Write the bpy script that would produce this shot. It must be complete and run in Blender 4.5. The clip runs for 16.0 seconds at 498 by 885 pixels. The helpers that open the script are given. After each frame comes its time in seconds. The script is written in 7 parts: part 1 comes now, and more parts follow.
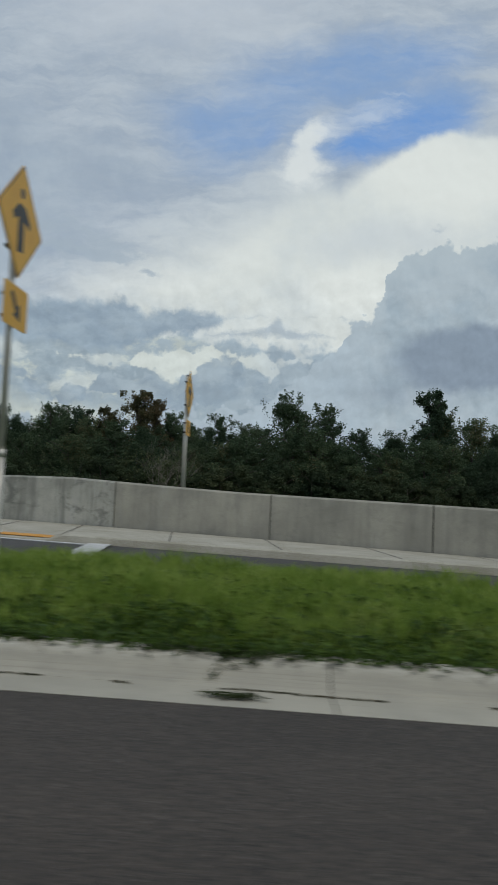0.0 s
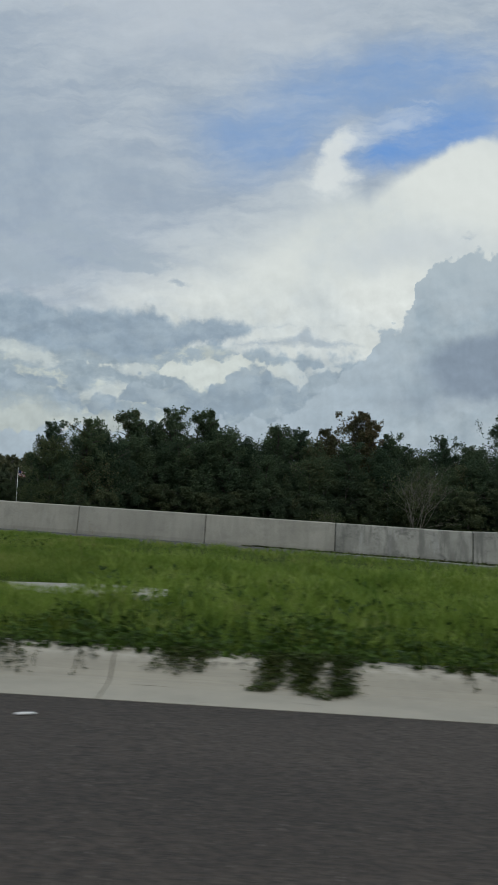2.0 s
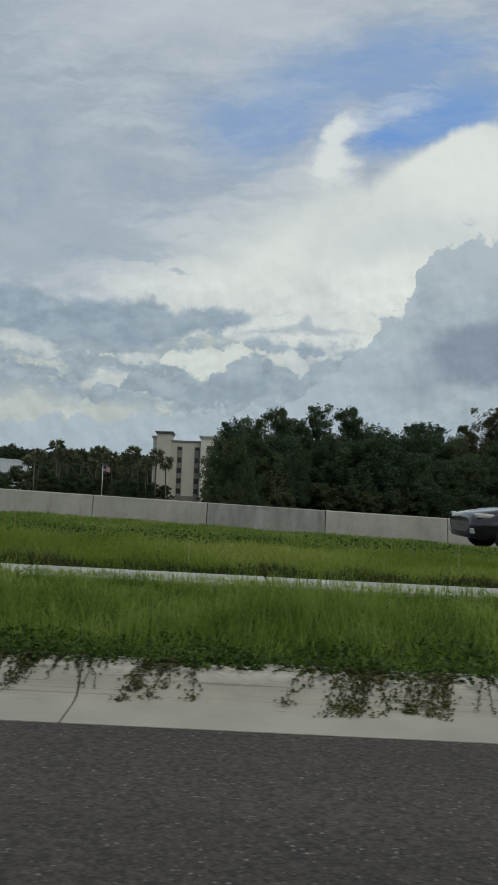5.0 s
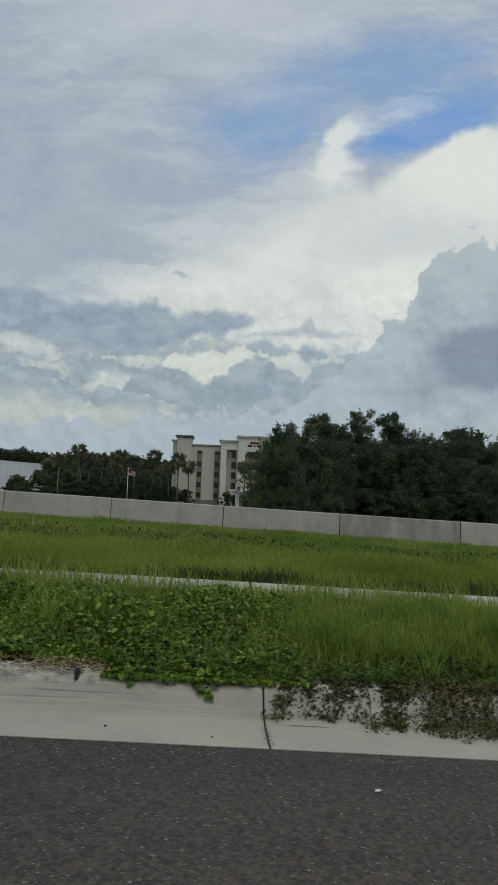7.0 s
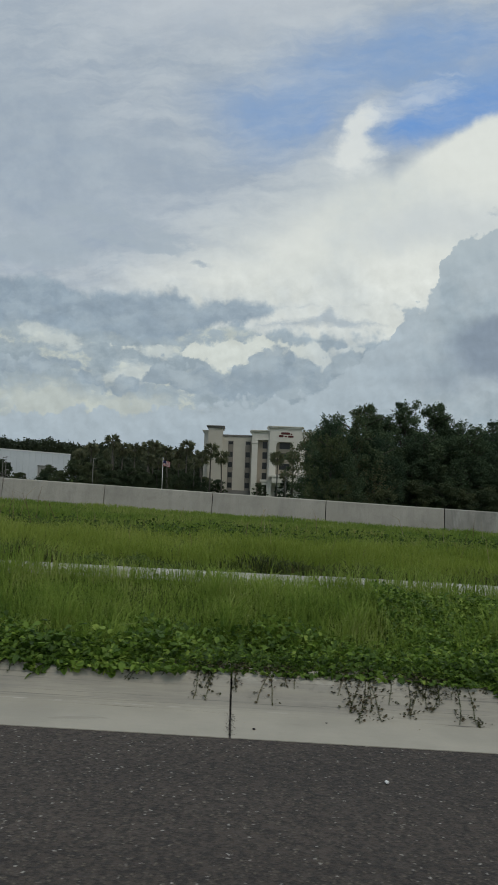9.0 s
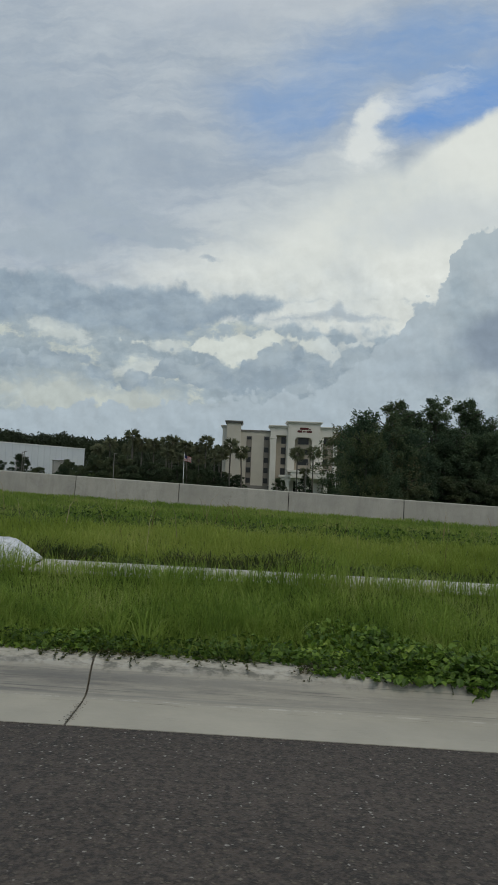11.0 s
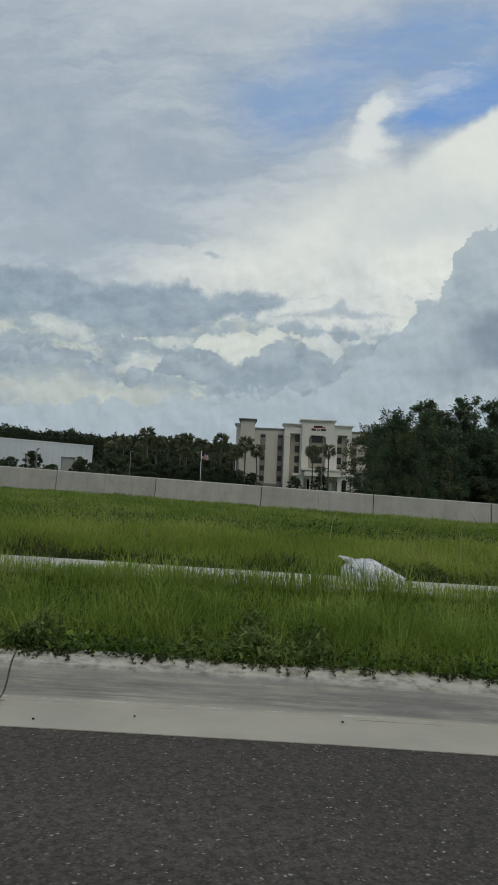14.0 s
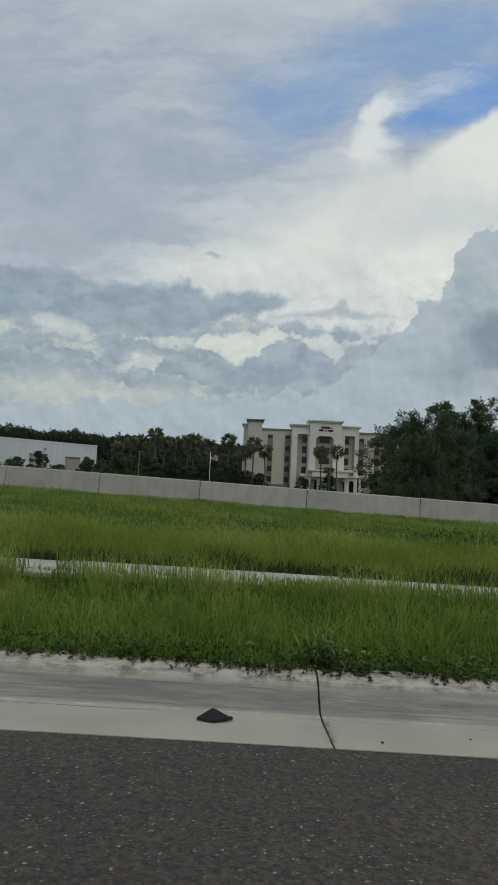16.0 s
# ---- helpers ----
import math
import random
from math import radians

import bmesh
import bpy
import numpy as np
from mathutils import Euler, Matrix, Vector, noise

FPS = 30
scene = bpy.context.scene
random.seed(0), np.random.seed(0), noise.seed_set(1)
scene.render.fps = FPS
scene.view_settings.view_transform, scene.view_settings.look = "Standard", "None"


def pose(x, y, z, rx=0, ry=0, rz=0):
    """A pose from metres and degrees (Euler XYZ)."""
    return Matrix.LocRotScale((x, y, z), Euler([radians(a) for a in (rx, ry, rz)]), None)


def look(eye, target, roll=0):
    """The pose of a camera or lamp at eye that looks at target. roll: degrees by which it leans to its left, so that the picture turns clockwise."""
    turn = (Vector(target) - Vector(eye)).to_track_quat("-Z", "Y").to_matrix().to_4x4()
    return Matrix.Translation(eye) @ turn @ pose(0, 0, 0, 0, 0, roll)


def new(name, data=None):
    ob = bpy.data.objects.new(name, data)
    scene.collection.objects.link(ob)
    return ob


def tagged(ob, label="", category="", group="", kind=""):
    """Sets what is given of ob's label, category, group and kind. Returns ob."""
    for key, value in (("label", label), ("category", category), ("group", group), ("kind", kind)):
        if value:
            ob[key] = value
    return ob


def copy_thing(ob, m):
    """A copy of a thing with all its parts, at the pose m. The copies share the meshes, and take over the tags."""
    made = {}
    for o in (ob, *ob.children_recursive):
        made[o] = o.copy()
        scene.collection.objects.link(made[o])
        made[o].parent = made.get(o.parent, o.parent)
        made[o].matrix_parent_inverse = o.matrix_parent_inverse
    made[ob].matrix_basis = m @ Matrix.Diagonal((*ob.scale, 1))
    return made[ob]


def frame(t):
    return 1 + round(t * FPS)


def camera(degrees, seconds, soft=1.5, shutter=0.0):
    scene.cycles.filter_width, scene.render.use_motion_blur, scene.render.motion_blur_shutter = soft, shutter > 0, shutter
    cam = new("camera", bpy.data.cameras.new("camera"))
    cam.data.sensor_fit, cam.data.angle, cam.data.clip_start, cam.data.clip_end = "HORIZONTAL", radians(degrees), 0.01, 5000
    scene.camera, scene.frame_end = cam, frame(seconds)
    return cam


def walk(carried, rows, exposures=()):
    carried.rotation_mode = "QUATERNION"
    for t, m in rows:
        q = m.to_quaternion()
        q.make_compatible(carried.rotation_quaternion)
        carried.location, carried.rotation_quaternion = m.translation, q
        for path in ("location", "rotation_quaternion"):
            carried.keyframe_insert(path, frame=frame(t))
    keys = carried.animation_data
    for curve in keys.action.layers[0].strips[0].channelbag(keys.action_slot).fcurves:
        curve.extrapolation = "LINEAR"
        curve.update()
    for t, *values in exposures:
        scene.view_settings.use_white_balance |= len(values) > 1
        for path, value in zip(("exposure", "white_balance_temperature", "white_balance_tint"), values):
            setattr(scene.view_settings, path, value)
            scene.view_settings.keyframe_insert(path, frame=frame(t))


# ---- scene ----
# the camera rides along the road, looking across the median
cam = camera(37.0, 16.0, soft=1.1, shutter=0.14)
PATH = [
    (0, pose(48.920, -2.376, -0.152, 94.038, -2.272, -4.930)),
    (0.5, pose(42.844, -1.899, 0.006, 94.396, -2.074, -4.182)),
    (1, pose(37.315, -1.484, 0.150, 94.522, -2.197, -3.601)),
    (1.5, pose(32.414, -1.218, 0.277, 94.573, -2.254, -3.111)),
    (2, pose(28.127, -0.952, 0.389, 94.621, -2.399, -2.727)),
    (2.5, pose(24.384, -0.792, 0.486, 94.450, -2.350, -2.569)),
    (3, pose(21.310, -0.622, 0.566, 94.196, -2.266, -2.522)),
    (3.5, pose(18.568, -0.490, 0.637, 94.009, -2.147, -2.584)),
    (4, pose(16.407, -0.435, 0.693, 93.746, -2.076, -2.613)),
    (6.5, pose(9.938, -0.144, 0.862, 93.768, -2.076, -2.580)),
    (7, pose(9.080, -0.137, 0.884, 93.960, -2.123, -2.424)),
    (7.5, pose(8.340, -0.116, 0.903, 94.015, -2.063, -2.281)),
    (8, pose(7.720, -0.103, 0.919, 93.742, -2.114, -1.904)),
    (8.5, pose(7.108, -0.089, 0.935, 93.337, -2.245, -1.410)),
    (9, pose(6.430, -0.084, 0.953, 93.097, -2.146, -0.905)),
    (9.5, pose(5.848, -0.071, 0.968, 92.911, -2.099, -0.638)),
    (10, pose(5.268, -0.058, 0.983, 92.794, -2.172, -0.452)),
    (12.5, pose(2.838, -0.006, 1.046, 92.535, -2.347, -0.106)),
    (13, pose(2.377, 0.001, 1.058, 92.499, -2.375, -0.104)),
    (13.5, pose(1.919, 0.007, 1.070, 92.464, -2.387, -0.097)),
    (14, pose(1.512, 0.013, 1.081, 92.428, -2.495, -0.060)),
    (14.5, pose(1.136, 0.010, 1.090, 92.409, -2.547, -0.068)),
    (15, pose(0.705, 0.009, 1.102, 92.401, -2.552, -0.078)),
    (15.5, pose(0.319, 0.003, 1.112, 92.394, -2.594, -0.111)),
    (16, pose(0.000, 0.000, 1.120, 92.433, -2.624, -0.000)),
]
walk(cam, PATH, [(0, 0.0, 6330, 10), (2, 0.0, 6340, 10), (4, 0.0, 6420, 10), (6.5, 0.0, 6480, 10), (16, 0.0, 6500, 10)])

# ---------------------------------------------------------------- node helpers
def srgb(r, g, b):
    def lin(c):
        c /= 255
        return c / 12.92 if c <= 0.04045 else ((c + 0.055) / 1.055) ** 2.4
    return (lin(r), lin(g), lin(b), 1.0)


def put(nt, socket, value):
    if isinstance(value, bpy.types.NodeSocket):
        nt.links.new(value, socket)
    else:
        socket.default_value = value


def math_node(nt, op, a, b=0.0, clamp=False):
    n = nt.nodes.new("ShaderNodeMath")
    n.operation, n.use_clamp = op, clamp
    put(nt, n.inputs[0], a)
    put(nt, n.inputs[1], b)
    return n.outputs[0]


def vec_node(nt, op, a, b):
    n = nt.nodes.new("ShaderNodeVectorMath")
    n.operation = op
    put(nt, n.inputs[0], a)
    put(nt, n.inputs[1], b)
    return n.outputs[0]


def noise_node(nt, vec, scale, detail=4.0, rough=0.55, distort=0.0):
    n = nt.nodes.new("ShaderNodeTexNoise")
    put(nt, n.inputs["Vector"], vec)
    n.inputs["Scale"].default_value, n.inputs["Detail"].default_value = scale, detail
    n.inputs["Roughness"].default_value, n.inputs["Distortion"].default_value = rough, distort
    return n


def range_node(nt, v, a, b, c=0.0, d=1.0, smooth=True):
    n = nt.nodes.new("ShaderNodeMapRange")
    n.interpolation_type = "SMOOTHSTEP" if smooth else "LINEAR"
    put(nt, n.inputs[0], v)
    for i, x in enumerate((a, b, c, d)):
        n.inputs[i + 1].default_value = x
    return n.outputs[0]


def mix_node(nt, fac, a, b, blend="MIX"):
    n = nt.nodes.new("ShaderNodeMix")
    n.data_type, n.blend_type = "RGBA", blend
    put(nt, n.inputs[0], fac)
    put(nt, n.inputs[6], a)
    put(nt, n.inputs[7], b)
    return n.outputs[2]


def combine_node(nt, x, y, z=0.0):
    n = nt.nodes.new("ShaderNodeCombineXYZ")
    put(nt, n.inputs[0], x)
    put(nt, n.inputs[1], y)
    put(nt, n.inputs[2], z)
    return n.outputs[0]


# ---------------------------------------------------------------- sky and sun
SUN_ELEVATION, SUN_TURN = 58.0, 150.0      # the veiled sun stands high, behind the road's near side
world = bpy.data.worlds.new("world")
scene.world = world
world.use_nodes = True
wt = world.node_tree
background = wt.nodes["Background"]
blue = wt.nodes.new("ShaderNodeTexSky")
blue.sky_type, blue.sun_disc = "NISHITA", False
blue.sun_elevation, blue.sun_rotation = radians(SUN_ELEVATION), radians(SUN_TURN)
way = wt.nodes.new("ShaderNodeTexCoord").outputs["Generated"]
split = wt.nodes.new("ShaderNodeSeparateXYZ")
wt.links.new(way, split.inputs[0])


def along(axis):
    n = wt.nodes.new("ShaderNodeVectorMath")
    n.operation = "DOT_PRODUCT"
    wt.links.new(way, n.inputs[0])
    n.inputs[1].default_value = axis
    return n.outputs["Value"]


# a flat sheet of sky over the median: cx to the right, cy down, about 4.3 degrees to the unit
SKY_TURN = pose(0, 0, 0, 93.746, -2.076, -2.613).to_3x3()
ahead = math_node(wt, "MAXIMUM", math_node(wt, "ABSOLUTE", along(SKY_TURN @ Vector((0, 0, -1)))), 0.25)
cx = math_node(wt, "ADD", math_node(wt, "MULTIPLY", math_node(wt, "DIVIDE", along(SKY_TURN @ Vector((1, 0, 0))), ahead), 13.18), 4.41)
cy = math_node(wt, "SUBTRACT", 7.84, math_node(wt, "MULTIPLY", math_node(wt, "DIVIDE", along(SKY_TURN @ Vector((0, 1, 0))), ahead), 13.18))
sheet = combine_node(wt, cx, cy)


def warped(scale, amount, detail, rough=0.6):
    n = noise_node(wt, sheet, scale, detail, rough)
    shift = vec_node(wt, "MULTIPLY", vec_node(wt, "SUBTRACT", n.outputs["Color"], (0.5, 0.5, 0.5)), (amount, amount, 0.0))
    return vec_node(wt, "ADD", sheet, shift)


soft, crisp = warped(0.8, 0.7, 6.0), warped(2.4, 0.26, 10.0, 0.66)


def blob(vec, x, y, rx, ry, turn=0.0, weight=1.0):
    """A round patch of cloud: 1 in its middle, 0 at its rim."""
    m = wt.nodes.new("ShaderNodeMapping")
    m.vector_type = "TEXTURE"
    wt.links.new(vec, m.inputs[0])
    m.inputs["Location"].default_value = (x, y, 0)
    m.inputs["Rotation"].default_value = (0, 0, radians(turn))
    m.inputs["Scale"].default_value = (rx, ry, 1)
    g = wt.nodes.new("ShaderNodeTexGradient")
    g.gradient_type = "SPHERICAL"
    wt.links.new(m.outputs[0], g.inputs[0])
    return math_node(wt, "MULTIPLY", g.outputs["Fac"], weight)


def bank(*blobs):
    total = blobs[0]
    for b in blobs[1:]:
        total = math_node(wt, "ADD", total, b)
    return total


def skyline(vec, *corners):
    """How far a place lies below a cloud's outline, which runs from corner to corner."""
    s = wt.nodes.new("ShaderNodeSeparateXYZ")
    wt.links.new(vec, s.inputs[0])
    r = wt.nodes.new("ShaderNodeValToRGB")
    e = r.color_ramp.elements
    while len(e) < len(corners):
        e.new(0.5)
    for stop, (x, y) in zip(e, corners):
        stop.position, stop.color = (x + 2) / 14, (y / 10, y / 10, y / 10, 1)
    wt.links.new(math_node(wt, "MULTIPLY", math_node(wt, "ADD", s.outputs[0], 2.0), 1 / 14), r.inputs[0])
    return math_node(wt, "SUBTRACT", s.outputs[1], math_node(wt, "MULTIPLY", r.outputs[0], 10.0))


def between(vec, top, bottom):
    return math_node(wt, "MINIMUM", skyline(vec, *top), math_node(wt, "MULTIPLY", skyline(vec, *bottom), -1.0))


def centred(v, amount):
    return math_node(wt, "MULTIPLY", math_node(wt, "SUBTRACT", v, 0.5), amount)


def plus(a, b):
    return math_node(wt, "ADD", a, b)


def times(a, b):
    return math_node(wt, "MULTIPLY", a, b)


def cover(mask, tone):
    return mix_node(wt, mask, col, tone)


billow = noise_node(wt, sheet, 1.1, 8.0, 0.62).outputs["Fac"]
fine = noise_node(wt, sheet, 3.4, 9.0, 0.62).outputs["Fac"]


def puffs(vec):
    """Round cauliflower heads at three sizes, about -0.5 to 0.5."""
    total = None
    for scale, weight in ((1.7, 0.50), (3.9, 0.32), (9.0, 0.18)):
        v = wt.nodes.new("ShaderNodeTexVoronoi")
        v.feature, v.voronoi_dimensions = "SMOOTH_F1", "2D"
        v.inputs["Scale"].default_value, v.inputs["Smoothness"].default_value = scale, 0.25
        wt.links.new(vec, v.inputs["Vector"])
        term = math_node(wt, "MULTIPLY", math_node(wt, "SUBTRACT", 0.42, v.outputs["Distance"]), weight * 1.6)
        total = term if total is None else math_node(wt, "ADD", total, term)
    return total


puff = puffs(crisp)
slanted = wt.nodes.new("ShaderNodeMapping")
slanted.inputs["Rotation"].default_value = (0, 0, radians(17))
slanted.inputs["Scale"].default_value = (0.42, 1.5, 1.0)
wt.links.new(soft, slanted.inputs[0])
streak = noise_node(wt, slanted.outputs[0], 1.1, 8.0, 0.64).outputs["Fac"]
thin_streak = noise_node(wt, slanted.outputs[0], 2.6, 8.0, 0.62).outputs["Fac"]

# open blue, deepest beside the bright bank
col = mix_node(wt, 0.85, vec_node(wt, "MULTIPLY", blue.outputs[0], (0.10, 0.10, 0.10)), srgb(133, 164, 205))
deep = bank(blob(soft, 7.9, 2.15, 1.9, 0.55, -17, 1.0), blob(soft, 6.9, 2.62, 0.9, 0.40, -22, 0.9), blob(soft, 5.35, 2.45, 0.45, 0.35, -20, 0.7), blob(soft, 8.5, 1.0, 1.2, 0.6, -15, 0.5))
col = cover(range_node(wt, deep, 0.05, 0.85), srgb(105, 149, 207))
# the high veil: thick over the near side, torn into streaks over the blue
hole = bank(blob(soft, 5.6, 1.35, 2.6, 1.15, -15, 0.85), blob(soft, 4.7, 2.45, 1.9, 1.0, -8, 0.75), blob(soft, 7.9, 1.0, 2.2, 1.1, -14, 0.85), blob(soft, 7.6, 2.2, 2.2, 0.75, -17, 1.5), blob(soft, 3.3, 1.9, 1.2, 0.8, 0, 0.3))
veil = math_node(wt, "SUBTRACT", 1.0, times(range_node(wt, hole, 0.03, 0.95), 0.80))
veil = plus(veil, times(centred(streak, 0.95), range_node(wt, hole, 0.0, 0.5, 0.25, 1.0)))
veil = plus(veil, times(centred(thin_streak, 0.45), range_node(wt, hole, 0.0, 0.5, 0.1, 1.0)))
veil_tone = mix_node(wt, range_node(wt, streak, 0.34, 0.68), srgb(158, 170, 183), srgb(181, 190, 198))
veil_tone = mix_node(wt, range_node(wt, bank(blob(soft, 3.6, 0.0, 4.5, 1.5, 0, 1.0), blob(soft, 7.6, 1.75, 1.4, 0.5, -15, 0.6)), 0.05, 0.9, 0.0, 0.8), veil_tone, srgb(188, 195, 202))
veil_tone = mix_node(wt, range_node(wt, bank(blob(soft, 0.4, 3.3, 2.4, 1.8), blob(soft, -1.0, 2.2, 2.5, 2.0), blob(soft, 2.6, 3.0, 1.6, 0.9, 0, 0.6)), 0.05, 0.9, 0.0, 0.85), veil_tone, mix_node(wt, range_node(wt, billow, 0.35, 0.65), srgb(153, 166, 180), srgb(165, 177, 188)))
col = cover(range_node(wt, veil, 0.0, 1.0, 0.0, 1.0, False), veil_tone)
# the bright bank: it fades into the veil on the near side and ends in a clean heaped edge on the far side
rim = skyline(crisp, (-2, 4.9), (0.5, 4.72), (1.5, 4.55), (2.6, 4.05), (3.5, 3.6), (4.6, 3.15), (5.3, 2.85), (5.75, 2.75), (6.15, 2.85), (6.5, 3.08), (6.8, 2.92), (7.5, 2.58), (8.0, 2.28), (8.5, 2.10), (9.2, 2.2), (12, 1.8))
rim = plus(rim, times(centred(streak, 0.9), range_node(wt, cx, 6.2, 4.6)))
wide = range_node(wt, cx, 4.2, 7.5, 1.75, 0.20)
face = range_node(wt, math_node(wt, "DIVIDE", rim, wide), -0.15, 1.0)
lit = mix_node(wt, range_node(wt, billow, 0.3, 0.68), srgb(203, 209, 208), srgb(213, 217, 212))
lit = mix_node(wt, range_node(wt, bank(blob(soft, 8.4, 3.0, 2.4, 1.3), blob(soft, 6.9, 5.0, 1.5, 0.8), blob(soft, 2.4, 4.95, 2.2, 0.6, 0, 0.8), blob(soft, 4.6, 4.4, 1.5, 1.0, 0, 0.5)), 0.05, 0.7), lit, srgb(221, 224, 218))
lit = mix_node(wt, range_node(wt, bank(blob(soft, 7.2, 4.1, 2.4, 0.6, -6), blob(soft, 5.4, 3.6, 1.2, 0.5, -30, 0.5)), 0.1, 0.9, 0.0, 0.6), lit, srgb(200, 206, 208))
col = cover(times(face, range_node(wt, cx, 0.0, 3.6, 0.62, 0.97)), lit)
# the torn tower over the bank, and its pale trail
tower = bank(blob(crisp, 5.90, 2.55, 0.36, 0.70, 22, 1.0), blob(crisp, 6.15, 2.25, 0.55, 0.30, -24, 0.7), blob(crisp, 5.75, 3.0, 0.62, 0.5, 0, 0.7), blob(crisp, 6.1, 2.95, 0.6, 0.4, 0, 0.5))
col = cover(times(range_node(wt, tower, 0.0, 0.2), times(range_node(wt, plus(tower, plus(centred(fine, 0.9), centred(thin_streak, 0.9))), 0.05, 0.95), 0.92)), srgb(217, 221, 219))
trail = bank(blob(soft, 7.0, 1.95, 1.35, 0.42, -17, 0.9), blob(soft, 6.45, 2.5, 0.5, 0.4, -40, 0.5))
col = cover(times(range_node(wt, trail, 0.0, 0.3), times(range_node(wt, plus(trail, centred(thin_streak, 1.9)), 0.10, 1.0), 0.58)), srgb(192, 203, 216))
# torn grey shreds along the near end of the bank
shred = noise_node(wt, vec_node(wt, "MULTIPLY", crisp, (0.7, 1.6, 1.0)), 1.9, 8.0, 0.64).outputs["Fac"]
wisps = bank(blob(crisp, 2.2, 4.42, 1.2, 0.26, 8), blob(crisp, 0.5, 4.62, 1.4, 0.36, 4, 1.0), blob(crisp, 2.5, 4.60, 0.5, 0.13, 6, 0.9), blob(crisp, 3.15, 4.82, 0.30, 0.08, 12, 0.7), blob(crisp, 0.2, 4.45, 1.2, 0.5, 0, 0.8), blob(crisp, 1.2, 3.95, 1.8, 0.4, 6, 0.6), blob(crisp, 8.34, 3.98, 0.26, 0.17, -20, 0.65))
col = cover(times(range_node(wt, wisps, 0.0, 0.15), times(range_node(wt, plus(wisps, centred(shred, 2.4)), 0.12, 0.75), 0.8)), srgb(164, 176, 186))
# pale broken layer over the skyline
patchy = noise_node(wt, vec_node(wt, "MULTIPLY", crisp, (0.75, 1.2, 1.0)), 1.6, 10.0, 0.62).outputs["Fac"]
low_tone = mix_node(wt, range_node(wt, cx, 2.0, 6.0), srgb(160, 173, 180), srgb(160, 174, 183))
low_tone = mix_node(wt, range_node(wt, patchy, 0.44, 0.60), low_tone, mix_node(wt, range_node(wt, cx, 1.5, 6.0), srgb(146, 160, 169), srgb(150, 164, 174)))
low_tone = mix_node(wt, times(range_node(wt, patchy, 0.46, 0.36), range_node(wt, cx, 5.4, 3.0)), low_tone, srgb(188, 195, 189))
low_top = skyline(crisp, (-2, 5.5), (0, 5.55), (2.4, 5.75), (3.8, 5.8), (4.3, 5.95), (5.0, 5.95), (6.0, 6.1), (6.6, 5.9), (12, 5.8))
col = cover(range_node(wt, plus(low_top, plus(centred(fine, 0.35), times(puff, 0.35))), -0.04, 0.2), low_tone)
# breaks of light
gap = between(crisp, ((-2, 6.0), (2.72, 6.36), (3.0, 6.2), (3.5, 6.12), (4.1, 6.08), (4.7, 6.14), (5.3, 6.22), (6.0, 6.18), (6.4, 6.4), (12, 6.5)), ((-2, 5.9), (2.72, 6.36), (3.1, 6.58), (3.6, 6.68), (4.0, 6.55), (4.6, 6.5), (5.3, 6.62), (6.0, 6.5), (6.4, 6.38), (12, 6.3)))
col = cover(times(range_node(wt, plus(gap, math_node(wt, "SUBTRACT", centred(fine, 0.2), times(puff, 0.30))), 0.0, 0.10), 0.9), mix_node(wt, range_node(wt, cx, 4.5, 5.6), srgb(209, 214, 207), srgb(192, 200, 201)))
small_gaps = bank(blob(crisp, 2.45, 6.38, 0.45, 0.20, 0, 1.0), blob(crisp, 0.65, 6.12, 0.75, 0.25, 6, 1.0), blob(crisp, 0.1, 5.9, 0.5, 0.2, 0, 1.0), blob(crisp, 1.9, 6.80, 0.8, 0.34, 0, 0.9), blob(crisp, 2.9, 6.9, 0.3, 0.3, 0, 0.8), blob(crisp, 4.42, 6.92, 0.3, 0.16, 0, 1.0))
col = cover(times(range_node(wt, small_gaps, 0.0, 0.2), times(range_node(wt, plus(small_gaps, centred(shred, 2.2)), 0.16, 0.7), 0.75)), srgb(198, 205, 202))
haze = bank(blob(soft, 0.6, 7.3, 2.4, 0.75, 0, 1.1), blob(soft, 2.6, 7.6, 1.6, 0.6, 0, 0.6))
col = cover(times(range_node(wt, plus(haze, centred(patchy, 1.8)), 0.25, 0.75), 0.75), srgb(190, 196, 189))
# flat grey-blue cloud with a clean upper edge
flat = between(crisp, ((-2, 4.8), (0, 4.98), (0.45, 4.95), (0.9, 5.2), (1.6, 5.30), (2.2, 5.27), (2.75, 5.24), (3.05, 5.48), (3.45, 5.42), (3.85, 5.40), (4.15, 5.46), (4.7, 5.56), (12, 5.6)),
               ((-2, 5.95), (0, 5.86), (0.6, 5.98), (1.4, 6.12), (2.2, 6.24), (2.9, 6.10), (3.5, 5.98), (4.2, 5.86), (4.7, 5.57), (12, 5.5)))
flat_tone = mix_node(wt, range_node(wt, patchy, 0.38, 0.64), srgb(138, 154, 168), srgb(156, 171, 182))
col = cover(times(range_node(wt, plus(flat, plus(centred(fine, 0.28), times(puff, 0.13))), -0.04, 0.14), 0.95), flat_tone)
tail = between(crisp, ((-2, 6.0), (3.6, 5.9), (4.6, 5.76), (5.25, 5.70), (5.42, 5.52), (5.55, 5.72), (6.2, 5.78), (6.6, 5.9), (12, 6.0)), ((-2, 5.9), (3.6, 5.92), (4.6, 5.98), (5.6, 6.0), (6.2, 5.98), (6.6, 5.88), (12, 5.9)))
col = cover(times(range_node(wt, plus(tail, centred(shred, 0.5)), 0.0, 0.14), 0.8), srgb(166, 178, 187))
